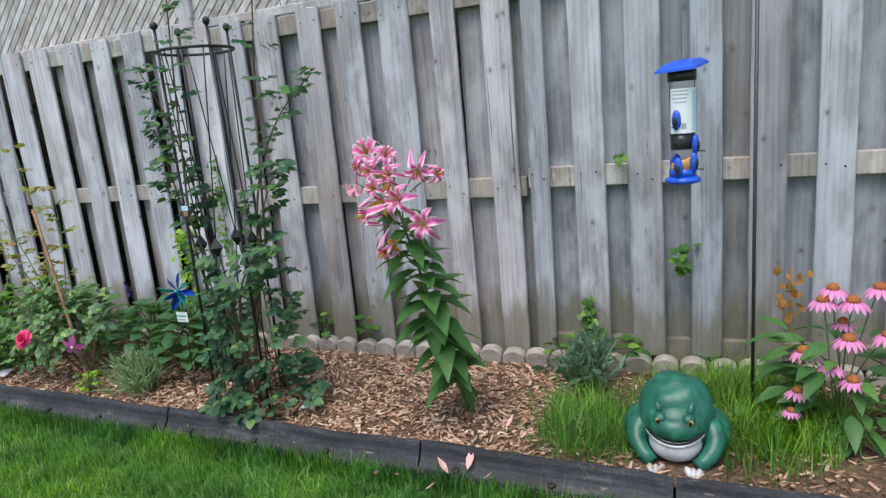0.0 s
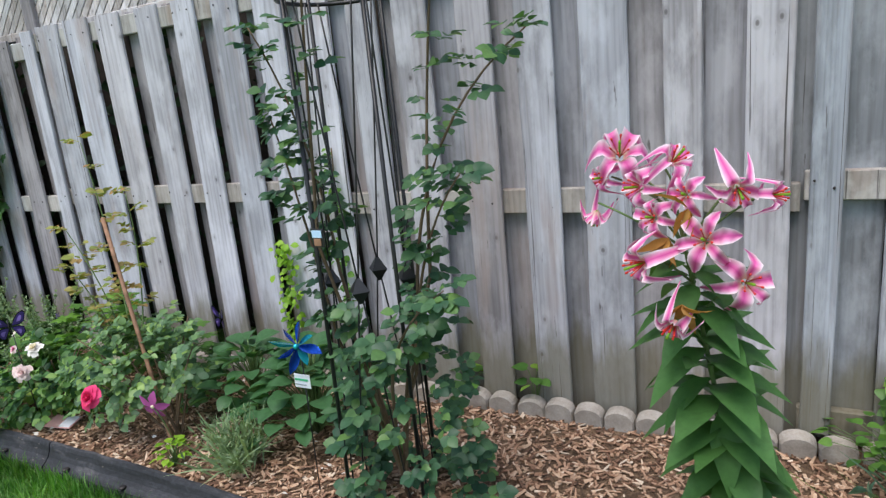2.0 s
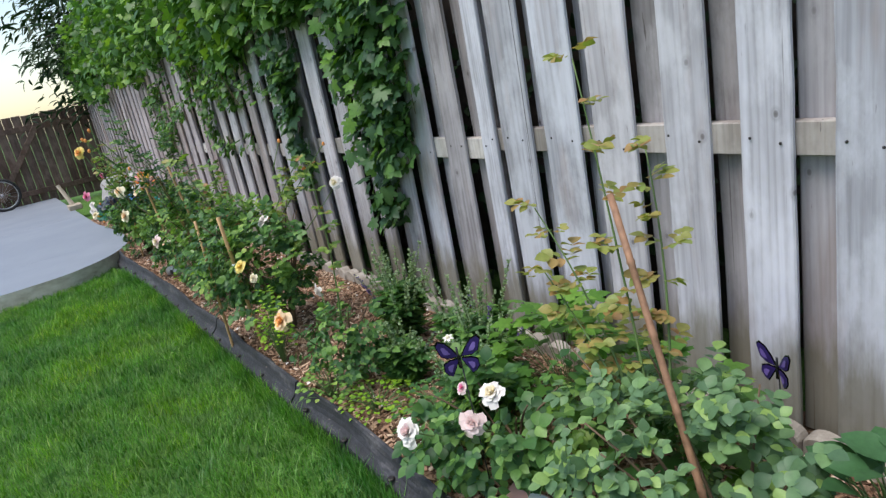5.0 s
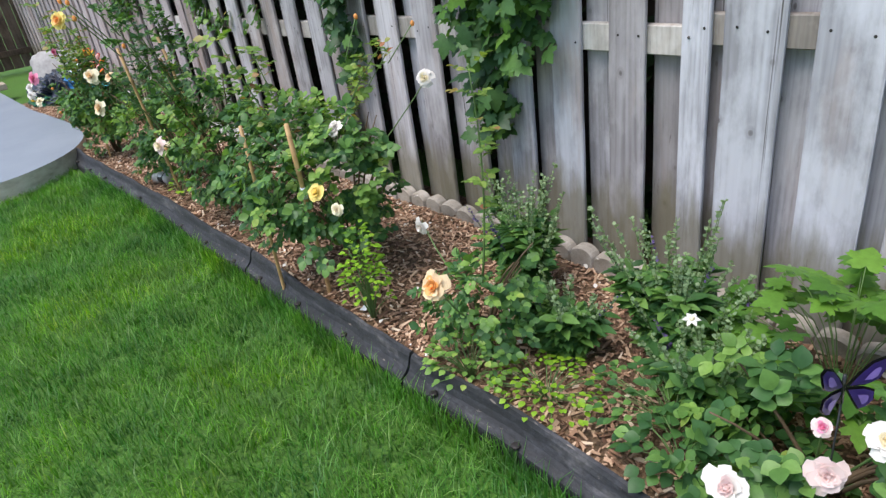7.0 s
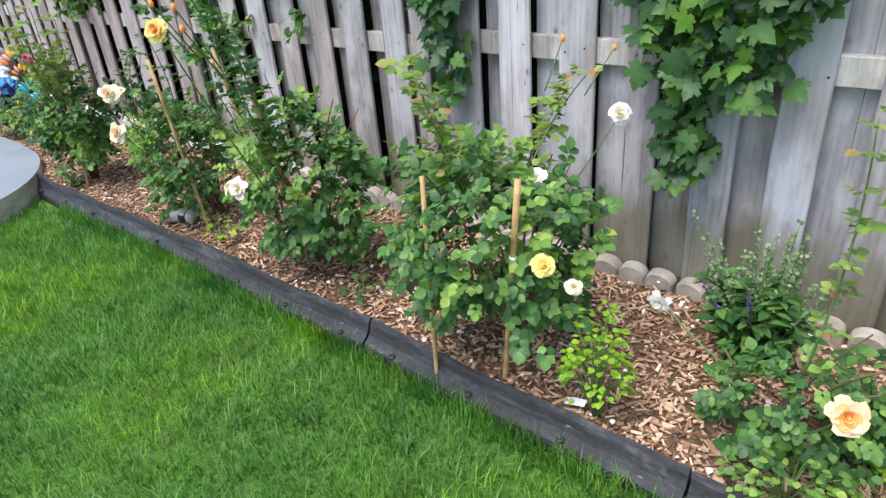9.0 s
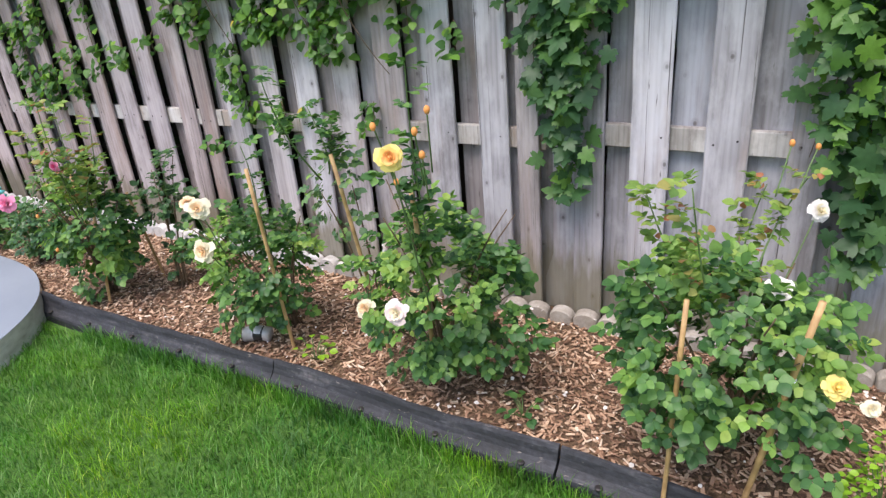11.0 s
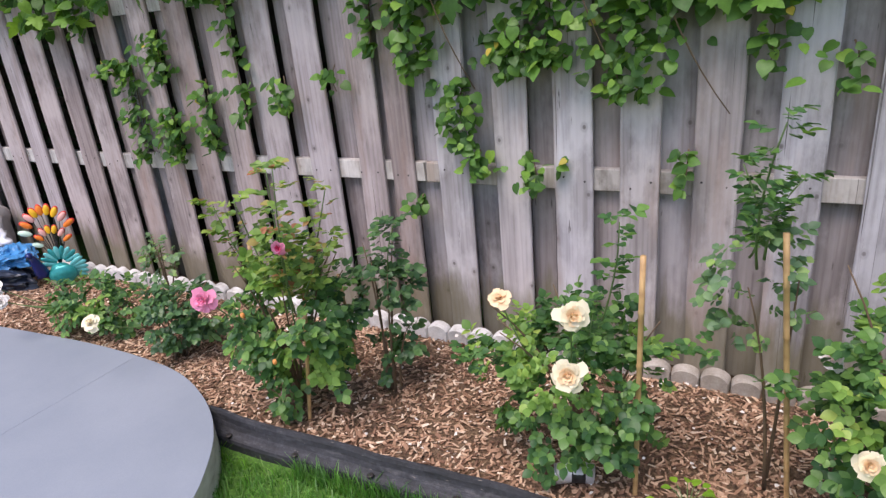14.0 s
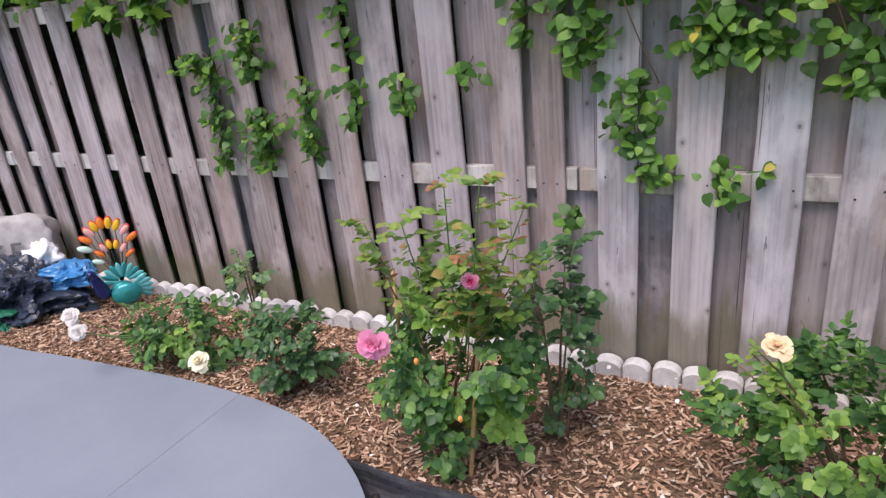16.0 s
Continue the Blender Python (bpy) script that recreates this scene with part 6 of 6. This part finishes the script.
def feeder():
    x, y = 0.475, -0.46
    hook = thing("shepherd_hook", (0.70, y, 0), "grey steel shepherd hook pole standing in the bed", "hook pole")
    part("pole", tube([(0.70, y, -0.05), (0.70, y, 1.72)], 0.006, None, 8), M["dark steel"], hook)
    part("crook", tube(np.concatenate([bezier((0.70, y, 1.72), (0.70, y, 1.93), (0.585, y, 1.93), 8), bezier((0.585, y, 1.93), (0.475, y, 1.93), (0.475, y, 1.74), 8)[1:]]), 0.006, None, 8), M["dark steel"], hook)
    f = thing("bird_feeder", (x, y, 0.91), "hanging tube bird feeder with blue plastic roof and ports", "bird feeder")
    part("hanging_wire", tube([(x, y, 1.75), (x, y, 1.32)], 0.0015, None, 5), M["alloy"], f)
    V, F = lathe([(0.03, 0.022), (0.066, 0.017), (0.094, 0.002), (0.097, -0.006), (0.090, -0.004), (0.05, 0.004)], (0, 0, 0), 4)
    V = V @ np.array(Euler((radians(4), radians(-7), radians(28))).to_matrix()).T + (x, y, 1.302)
    part("roof", (V, F), M["blue plastic"], f, smooth=False)
    part("collar", lathe([(0.046, 1.255), (0.047, 1.290)], (x, y, 0), 20), M["dark plastic"], f)
    tb = part("tube", lathe([(0.041, 0.945), (0.0415, 1.26)], (x, y, 0), 24), M["clear"], f, "clear plastic tube")
    tb.visible_shadow = False
    # wrap-round printed label
    V, F = [], []
    w = np.linspace(-2.5, -0.15, 14)
    for a in w:
        V += [(x + 0.0435 * math.cos(a), y + 0.0435 * math.sin(a), 1.085), (x + 0.0435 * math.cos(a), y + 0.0435 * math.sin(a), 1.232)]
    for k in range(len(w) - 1):
        F += [(2 * k, 2 * k + 2, 2 * k + 3), (2 * k, 2 * k + 3, 2 * k + 1)]
    lb = part("paper_label", (V, F), M["white label"], f)
    for z, a0, a1, h, m in ((1.222, -2.3, -1.1, 0.004, "print grey"), (1.210, -2.3, -1.1, 0.004, "print grey"), (1.198, -2.3, -1.2, 0.004, "print grey"), (1.186, -2.2, -1.2, 0.003, "print grey"), (1.10, -1.6, -1.25, 0.018, "print grey"),
                            (1.092, -0.75, -0.2, 0.13, "print blue")):
        V, F = [], []
        w = np.linspace(a0, a1, 8)
        for a in w:
            V += [(x + 0.0442 * math.cos(a), y + 0.0442 * math.sin(a), z), (x + 0.0442 * math.cos(a), y + 0.0442 * math.sin(a), z + h)]
        for k in range(len(w) - 1):
            F += [(2 * k, 2 * k + 2, 2 * k + 3), (2 * k, 2 * k + 3, 2 * k + 1)]
        part("print_bar", (V, F), M[m], lb)
    part("baffle", lathe([(0.036, 1.030), (0.039, 1.085)], (x, y, 0), 16), M["dark plastic"], f)
    for a, z in ((-1.95, 1.13), (-0.45, 1.045), (-1.85, 0.972), (-0.6, 0.985), (2.0, 0.98)):
        px, py = x + 0.046 * math.cos(a), y + 0.046 * math.sin(a)
        po = part("feeding_port", ball((px, py, z), (0.016, 0.012, 0.034), 12, 8, (0, 0, math.degrees(a) + 90)), M["blue plastic"], f)
        part("port_hole", ball((px + 0.0095 * math.cos(a), py + 0.0095 * math.sin(a), z - 0.004), (0.009, 0.005, 0.017), 10, 7, (0, 0, math.degrees(a) + 90)), M["dark plastic"], po)
        part("perch", tube([(px, py, z - 0.022), (px + 0.035 * math.cos(a), py + 0.035 * math.sin(a), z - 0.022)], 0.0025, None, 6), M["dark plastic"], po)
    V, F = lathe([(0.038, 0.945), (0.038, 0.985), (0.034, 0.995)], (x, y, 0), 18)
    V[:, 2] += np.where(V[:, 2] > 0.97, 0.35 * (V[:, 0] - x), 0)
    part("seed_fill", (V, F), M["seed"], f)
    part("base_cup", lathe([(0.044, 0.935), (0.045, 0.962)], (x, y, 0), 22), M["blue plastic"], f)
    part("base_tray", lathe([(0.03, 0.910), (0.056, 0.916), (0.060, 0.926), (0.052, 0.934), (0.043, 0.938)], (x, y, 0), 24), M["blue plastic"], f)


feeder()


def pinwheel():
    at = np.array((-1.53, -0.815, 0.585))
    base = np.array((-1.545, -0.80, BED - 0.02))
    root = thing("pinwheel", base, "blue metallic foil pinwheel on a thin rod", "pinwheel")
    part("rod", tube([base, at + (0, 0.012, 0)], 0.0022, None, 6), M["black metal"], root)
    face = Vector((0.35, -0.9, 0.15)).normalized()
    R = np.array(face.to_track_quat("Z", "Y").to_matrix())
    for k in range(8):
        w = k * math.pi / 4 + 0.3
        d = R @ (math.cos(w), math.sin(w), 0.12)
        u = R @ (-math.sin(w) * 0.9, math.cos(w) * 0.9, 0.6)
        V, F = spread(leaf_shape((0.26, 0.44, 0.46, 0.30), 0.3, -0.25), [at], [d], [u], np.array([0.085 if k % 2 else 0.066]))
        part("blade", (V, F), M["blue foil"] if k % 3 else M["teal foil"], root)
    part("hub", ball(at - R @ (0, 0, -0.012), (0.009, 0.009, 0.009), 10, 8), M["teal foil"], root)
    tg = part("paper_tag", box((-1.565, -0.812, 0.445), (-1.505, -0.809, 0.490), 0.001), M["white label"], root, smooth=False)
    part("print_bar", box((-1.560, -0.8145, 0.470), (-1.512, -0.8125, 0.476)), M["print green"], tg, smooth=False)
    part("print_bar", box((-1.560, -0.8145, 0.455), (-1.520, -0.8125, 0.459)), M["print grey"], tg, smooth=False)


pinwheel()


def butterfly(at, size, turn):
    at = np.array(at)
    base = np.array((at[0], at[1] + 0.02, BED - 0.02))
    root = thing("butterfly_stake", base, "purple plastic butterfly ornament on a thin stake", "butterfly ornament", "butterfly ornaments")
    part("rod", tube([base, at], 0.002, None, 5), M["black metal"], root)
    part("body", tube([at + (0, -0.004, -0.03), at + (0, -0.006, 0.0), at + (0, -0.006, 0.03)], 0.005, 0.003, 7), M["black paint"], root)
    R = np.array(Euler((0, 0, radians(turn))).to_matrix())
    fore = [(0.0, 0.0), (0.25, 0.45), (0.55, 0.85), (0.85, 1.0), (0.98, 0.85), (0.90, 0.55), (0.80, 0.25), (0.5, 0.05)]
    hind = [(0.0, 0.0), (0.45, 0.02), (0.75, -0.10), (0.78, -0.45), (0.60, -0.70), (0.42, -0.80), (0.25, -0.5)]
    for s in (-1, 1):
        for nm, o in (("forewing", fore), ("hindwing", hind)):
            def wing(k, off):
                V = [(s * px * size * k, -0.25 * px * size + off, py * size * k) for px, py in o]
                c = np.mean(V, axis=0)
                return np.concatenate([[c], V]), [(0, 1 + q, 1 + (q + 1) % len(o)) for q in range(len(o))]
            Vo, F = wing(1.0, 0.0)
            wg = part(nm, (Vo @ R.T + at, F), M["black paint"], root, smooth=False)
            c = np.mean(Vo, axis=0)
            Vi = c + (Vo - c) * 0.84 + (0, -0.003, 0)
            part("wing_patch", (Vi @ R.T + at, F), M["purple wing"], wg, smooth=False)
            Vj = c + (Vo - c) * (0.36, 0.36, 0.42) + (0, -0.006, 0)
            part("wing_patch", (Vj @ R.T + at, F), M["lilac wing"], wg, smooth=False)


butterfly((-3.0, -0.83, 0.53), 0.062, 58)
butterfly((-2.49, -0.22, 0.38), 0.06, -20)


def peacock():
    """A painted metal peacock figure, one plain mesh."""
    x, y, z = -10.37, -0.26, BED
    cols = ["teal paint", "navy paint", "pale teal paint", "yellow paint", "orange paint", "pink paint", "mint paint", "black metal", "red paint"]
    ps = [(*ball((x, y, z + 0.085), (0.065, 0.055, 0.06), 18, 12), 0), (*ball((x + 0.02, y - 0.055, z + 0.075), (0.085, 0.03, 0.07), 14, 9), 0),
          (*tube(bezier((x - 0.09, y - 0.03, z + 0.10), (x - 0.10, y - 0.06, z + 0.20), (x - 0.105, y - 0.075, z + 0.255), 8), 0.045, 0.018, 12), 1),
          (*ball((x - 0.11, y - 0.082, z + 0.27), (0.022, 0.03, 0.022), 12, 8), 1), (*tube([(x - 0.118, y - 0.108, z + 0.268), (x - 0.124, y - 0.135, z + 0.262)], 0.006, 0.001, 6), 7)]
    rows = [(0.44, 9, [6, 4, 5, 3, 4, 3, 3, 5, 4], 0.037), (0.29, 7, [6, 4, 5, 3, 3, 5, 4], 0.030)]
    for L, n, pick, s in rows:
        for k in range(n):
            a = radians(-62 + 124 * k / (n - 1))
            tip = np.array((x + 0.02 + 0.27 * L * math.sin(a), y + 0.03, z + 0.10 + 0.40 * L + 0.52 * L * math.cos(a)))
            ps.append((*tube([(x + 0.01, y + 0.03, z + 0.12), tip], 0.0022, None, 5), 7))
            d = np.array((math.sin(a), 0, math.cos(a)))
            b = ball((0, 0, 0), (s * 0.52, 0.008, s), 10, 8, (0, math.degrees(a), 0))
            ps.append((b[0] + tip + d * s * 0.6 - (0, 0.006, 0), b[1], pick[k]))
            b = ball((0, 0, 0), (s * 0.58, 0.006, s * 1.12), 10, 8, (0, math.degrees(a), 0))
            ps.append((b[0] + tip + d * s * 0.72, b[1], 8 if pick[k] in (3, 4, 5) else 6))
    for k in range(9):
        a = radians(-75 + 150 * k / 8)
        b = ball((0, 0, 0), (0.019, 0.007, 0.05), 10, 7, (0, math.degrees(a), 0))
        ps.append((b[0] + (x + 0.02 + 0.075 * math.sin(a), y + 0.01, z + 0.13 + 0.085 * math.cos(a)), b[1], 0 if k % 2 else 2))
    for k in range(5):
        a = radians(62 + 16 * k)
        b = ball((0, 0, 0), (0.020, 0.008, 0.050), 10, 7, (0, math.degrees(a), 0))
        ps.append((b[0] + (x + 0.03 + 0.09 * math.sin(a), y - 0.02, z + 0.09 + 0.09 * math.cos(a)), b[1], 2))
    V, F, I = join(*ps)
    V = (V - (x, y, z)) * (1.0, 1.0, 0.93) @ np.array(Euler((0, radians(-5), radians(50))).to_matrix()).T + (x, y, z)
    ob = new("peacock_figure", mesh_of("peacock_figure", V - (x, y, z), F, [M[c] for c in cols], I, True))
    ob.location = (x, y, z)
    tagged(ob, "painted metal peacock figure with yellow and orange tail tips", "peacock figure")


peacock()


def crumple(at, r, seed, n=84, m=48):
    """A bag's body with sharp folds all over."""
    V, F = lumpy((0, 0, 0), (1, 1, 1), seed, 0.5, n, m)
    for k, v in enumerate(V):
        p = Vector(v * 2.6) + Vector((seed, 1, 2))
        V[k] = v * (1 - 0.30 * abs(noise.noise(p)) - 0.16 * abs(noise.noise(p * 2.7)) + 0.10)
    return V * np.array(r) + np.array(at), F


def sacks():
    at, turn = np.array((-11.42, -0.36, 0.28)), np.array(Euler((radians(-14), 0, radians(38))).to_matrix())
    s = thing("soil_sack", (-11.42, -0.36, BED), "pale grey soil sack with handwritten mark leaning on the fence", "sack")
    V, F = lumpy((0, 0, 0), (1, 1, 1), 2.0, 0.10, 56, 34, 0.42)
    crease = np.array([0.05 * abs(noise.noise(Vector(v * 3.1))) for v in V])
    part("sack_body", (((V * (1 - crease)[:, None]) * (0.38, 0.10, 0.26)) @ turn.T + at, F), M["sack"], s)
    part("sack_fold", crumple((-11.06, -0.28, 0.30), (0.12, 0.10, 0.08), 5.0, 30, 18), M["white label"], s)
    t = bpy.data.curves.new("mark", "FONT")
    t.body, t.size, t.extrude = "65", 0.20, 0.002
    t.materials.append(M["print dark"])
    mk = new("mark", t)
    mk.parent = s
    mk.location = Vector(turn @ np.array((0.02, -0.118, -0.05)) + at) - s.location
    mk.rotation_euler = (Euler((radians(-14), 0, radians(38))).to_matrix() @ Euler((radians(90), 0, 0)).to_matrix()).to_euler()
    b = thing("net_bag", (-10.89, -0.46, BED), "crumpled dark blue plastic bag lying on mulch", "plastic bag")
    part("bag_body", crumple((-11.01, -0.50, 0.17), (0.42, 0.24, 0.17), 9.0), M["net bag"], b, smooth=False)
    part("blue_flap", crumple((-10.72, -0.36, 0.25), (0.20, 0.12, 0.07), 3.0, 40, 24), M["blue film"], b, smooth=False)
    g_ = thing("plastic_bag", (-11.04, -0.70, BED), "flat green plastic bag with a yellow patch", "plastic bag")
    part("bag_body", crumple((-11.07, -0.70, 0.11), (0.30, 0.13, 0.07), 4.0, 50, 28), M["green film"], g_, smooth=False)
    part("print_patch", lumpy((-11.01, -0.80, 0.13), (0.06, 0.03, 0.02), 6.0, 0.3, 12, 8), M["yellow paint"], g_)


sacks()


def small_things():
    can = thing("drink_can", (-6.77, -0.83, 0.11), "crushed printed drink can lying in the mulch", "can")
    part("can_body", tube([(-6.82, -0.85, 0.115), (-6.76, -0.825, 0.125), (-6.71, -0.805, 0.115)], 0.033, None, 14), M["steel can"], can)
    part("print_band", tube([(-6.775, -0.8315, 0.1225), (-6.735, -0.815, 0.120)], 0.0335, None, 14), M["dark plastic"], can)
    part("can_rim", tube([(-6.823, -0.851, 0.115), (-6.818, -0.849, 0.115)], 0.034, None, 14), M["alloy"], can)
    for at, m, lab in (((-8.79, -0.63, 0.10), "white label", "white plastic plant tag pushed into mulch"), ((-0.98, -0.80, 0.10), "white label", "white plant tag under the climbing rose"),
                       ((-4.52, -0.86, 0.09), "white label", "white plastic plant tag lying on mulch")):
        tg = thing("plant_tag", at, lab, "tag", "plant tags")
        V, F = box((-0.045, -0.012, -0.001), (0.045, 0.012, 0.001), 0.0005)
        V = V @ np.array(Euler((0.5, -0.45, rng.uniform(-0.6, 0.6))).to_matrix()).T + at
        part("tag_card", (V, F), M[m], tg, smooth=False)
    pk = thing("seed_packet", (-2.90, -0.78, BED), "printed paper seed packet lying on the mulch", "packet")
    V, F = box((-0.06, -0.04, -0.002), (0.06, 0.04, 0.002), 0.001)
    R = np.array(Euler((0.15, 0.08, 0.3)).to_matrix())
    part("packet_paper", (V @ R.T + (-2.90, -0.78, 0.095), F), P["fallen pink"], pk, smooth=False)
    V, F = box((0.005, -0.035, 0.0025), (0.055, 0.035, 0.0045), 0)
    part("print_patch", (V @ R.T + (-2.90, -0.78, 0.095), F), M["white label"], pk, smooth=False)


small_things()


# ---------------------------------------------------------------- loose stuff: chips, petals, grass
def in_bed(n, x0=-11.2, x1=2.3):
    x = rng.uniform(x0, x1, n)
    back = np.where(x > -8.2, np.interp(x, (-7.9, -6.7, -4.3, -3.5, -2.0, -0.4, 0.6, 2.5), (-0.995, -0.94, -0.925, -0.905, -0.935, -0.965, -1.0, -1.06)) + 0.02, np.interp(x, [p[0] for p in PATIO_CURVE[:8]], [p[1] + 0.01 for p in PATIO_CURVE[:8]]))
    return x, back + (-0.07 - back) * rng.uniform(0, 1, n)


def chips():
    n = 42000
    x, y = in_bed(n)
    z = np.array([bed_height(a, b) for a, b in zip(x, y)]) + rng.uniform(0.0, 0.012, n)
    keep = ~((x > 0.05) & (rng.uniform(0, 1, n) < 0.72))
    x, y, z = x[keep], y[keep], z[keep]
    n = len(x)
    B = np.array([(sx, sy, sz) for sx in (-1, 1) for sy in (-1, 1) for sz in (-1, 1)], float)
    L, W, T = 0.005 + 0.018 * rng.uniform(0, 1, n) ** 1.8, rng.uniform(0.0018, 0.0062, n), rng.uniform(0.0008, 0.002, n)
    a, tx, ty = rng.uniform(0, math.pi, n), rng.normal(0, 0.42, n), rng.normal(0, 0.26, n)
    ux = np.c_[np.cos(a), np.sin(a), ty]
    uy = np.c_[-np.sin(a), np.cos(a), tx]
    uz = np.cross(ux, uy)
    taper = np.where(B[None, :, 0] > 0, rng.uniform(0.25, 1.0, n)[:, None], 1.0)
    V = np.c_[x, y, z][:, None, :] + (B[None, :, :1] * L[:, None, None]) * ux[:, None] + (B[None, :, 1:2] * (W[:, None] * taper)[:, :, None]) * uy[:, None] + (B[None, :, 2:] * T[:, None, None]) * uz[:, None]
    Q = np.array([(0, 1, 3), (0, 3, 2), (4, 6, 7), (4, 7, 5), (0, 4, 5), (0, 5, 1), (2, 3, 7), (2, 7, 6), (0, 2, 6), (0, 6, 4), (1, 5, 7), (1, 7, 3)])
    F = Q[None] + np.arange(n)[:, None, None] * 8
    ob = new("bark_mulch", mesh_of("bark_mulch", V.reshape(-1, 3), F.reshape(-1, 3), M["chips"]))
    tagged(ob, "loose brown bark chip mulch covering the flower bed", "mulch", kind="stuff")


chips()


def fallen_petals():
    n = 420
    x, y = in_bed(n, -8.6, -1.2)
    k = rng.integers(0, n, n // 2)
    x[: n // 2] = x[k] + rng.normal(0, 0.05, n // 2)
    y[: n // 2] = np.clip(y[k] + rng.normal(0, 0.05, n // 2), -0.88, -0.1)
    A = np.c_[x, y, np.full(n, BED + 0.025)]
    w = rng.uniform(0, 2 * math.pi, n)
    V, F = spread(OVAL, A, np.c_[np.cos(w), np.sin(w), rng.normal(0, 0.2, n)], rng.normal(0, 0.3, (n, 3)) + (0, 0, 1), rng.uniform(0.007, 0.021, n))
    ob = new("fallen_petals", mesh_of("fallen_petals", V, F, P["white petal"], smooth=True))
    tagged(ob, "white fallen rose petals scattered over the mulch", "petals", kind="stuff")
    for x, y, z, L in ((-0.50, -1.10, 0.045, 0.05), (-0.42, -1.09, 0.045, 0.045), (-0.25, -1.05, 0.05, 0.06), (-0.19, -1.03, 0.06, 0.07), (-0.13, -1.05, 0.05, 0.05), (-0.30, -1.14, 0.04, 0.05), (0.17, -1.13, 0.045, 0.05), (-0.05, -0.86, 0.10, 0.04), (-0.12, -0.80, 0.10, 0.05)):
        pt = thing("fallen_petal", (x, y, z), "curled pink lily petal fallen on the grass", "petal", "fallen lily petals")
        w = rng.uniform(0, 2 * math.pi)
        part("petal", spread(leaf_shape((0.28, 0.4, 0.26), 0.3, -0.5), [(x, y, z)], [(math.cos(w), math.sin(w), 0.25)], [(0, 0, 1)], np.array([L])), P["fallen pink"], pt)


fallen_petals()


def blades(name, label, n, x, y, z, lo, hi, wide, bend=0.6):
    a = rng.uniform(0, 2 * math.pi, n)
    h = rng.uniform(lo, hi, n)
    lean = rng.normal(0, bend, n) * h * 0.6
    w = rng.uniform(0.7, 1.3, n) * wide
    px, py = np.cos(a), np.sin(a)
    b = np.c_[x, y, z]
    side = np.c_[-py, px, np.zeros(n)] * w[:, None]
    out = np.c_[px, py, np.zeros(n)] * lean[:, None]
    up = np.c_[np.zeros(n), np.zeros(n), h]
    V = np.stack([b - side, b + side, b + up * 0.55 + out * 0.35 - side * 0.8, b + up * 0.55 + out * 0.35 + side * 0.8, b + up * 0.95 + out], 1)
    Q = np.array([(0, 1, 3), (0, 3, 2), (2, 3, 4)])
    F = Q[None] + np.arange(n)[:, None, None] * 5
    ob = new(name, mesh_of(name, V.reshape(-1, 3), F.reshape(-1, 3), M["grass"], smooth=True))
    tagged(ob, label, "grass", kind="stuff")


def grass():
    n = 170000
    x, y = rng.uniform(-9.0, 1.9, n), -0.97 - 2.0 * rng.uniform(0, 1, n) ** 1.15
    e = np.interp(x, (-7.9, -6.7, -4.3, -3.5, -2.0, -0.4, 0.6, 2.5), (-0.995, -0.94, -0.925, -0.905, -0.935, -0.965, -1.0, -1.06)) - 0.098
    slab = x < np.interp(y, (-3.0, -1.9, -1.6, -1.4, -1.24, -1.1, -1.0), (-7.79, -7.82, -7.87, -7.94, -8.02, -8.11, -8.23))
    keep = (y < e) & ~slab
    x, y = x[keep], y[keep]
    lump = np.array([noise.noise((a * 4, b * 4, 0.0)) for a, b in zip(x[::1], y[::1])])
    m = len(x)
    blades("lawn_grass", "short mown green lawn grass along the edging", m, x, y, np.full(m, -0.014) + 0.006 * lump, 0.020, 0.060, 0.0018, 1.25)
    n = 9000
    x = rng.uniform(-7.75, 1.9, n)
    y = np.interp(x, (-7.9, -6.7, -4.3, -3.5, -2.0, -0.4, 0.6, 2.5), (-0.995, -0.94, -0.925, -0.905, -0.935, -0.965, -1.0, -1.06)) - 0.068 - 0.05 * rng.uniform(0, 1, n) ** 1.5
    blades("edge_grass", "longer uncut grass fringe against the rubber edging", n, x, y, np.full(n, -0.014), 0.05, 0.095, 0.0019, 0.8)
    n = 13000
    x, y = rng.uniform(0.0, 1.4, n), rng.uniform(-0.95, -0.15, n)
    d = np.minimum(np.hypot((x - 0.15) / 0.28, (y + 0.72) / 0.22), np.hypot((x - 0.66) / 0.34, (y + 0.52) / 0.38))
    ok = (d < rng.uniform(0.4, 1.15, n)) & ~((np.abs(x - 0.455) < 0.13) & (y < -0.60))
    x, y = x[ok], y[ok]
    blades("bed_grass", "long uncut grass growing round the frog figure", len(x), x, y, np.full(len(x), BED - 0.01), 0.05, 0.16, 0.0020, 1.5)


grass()
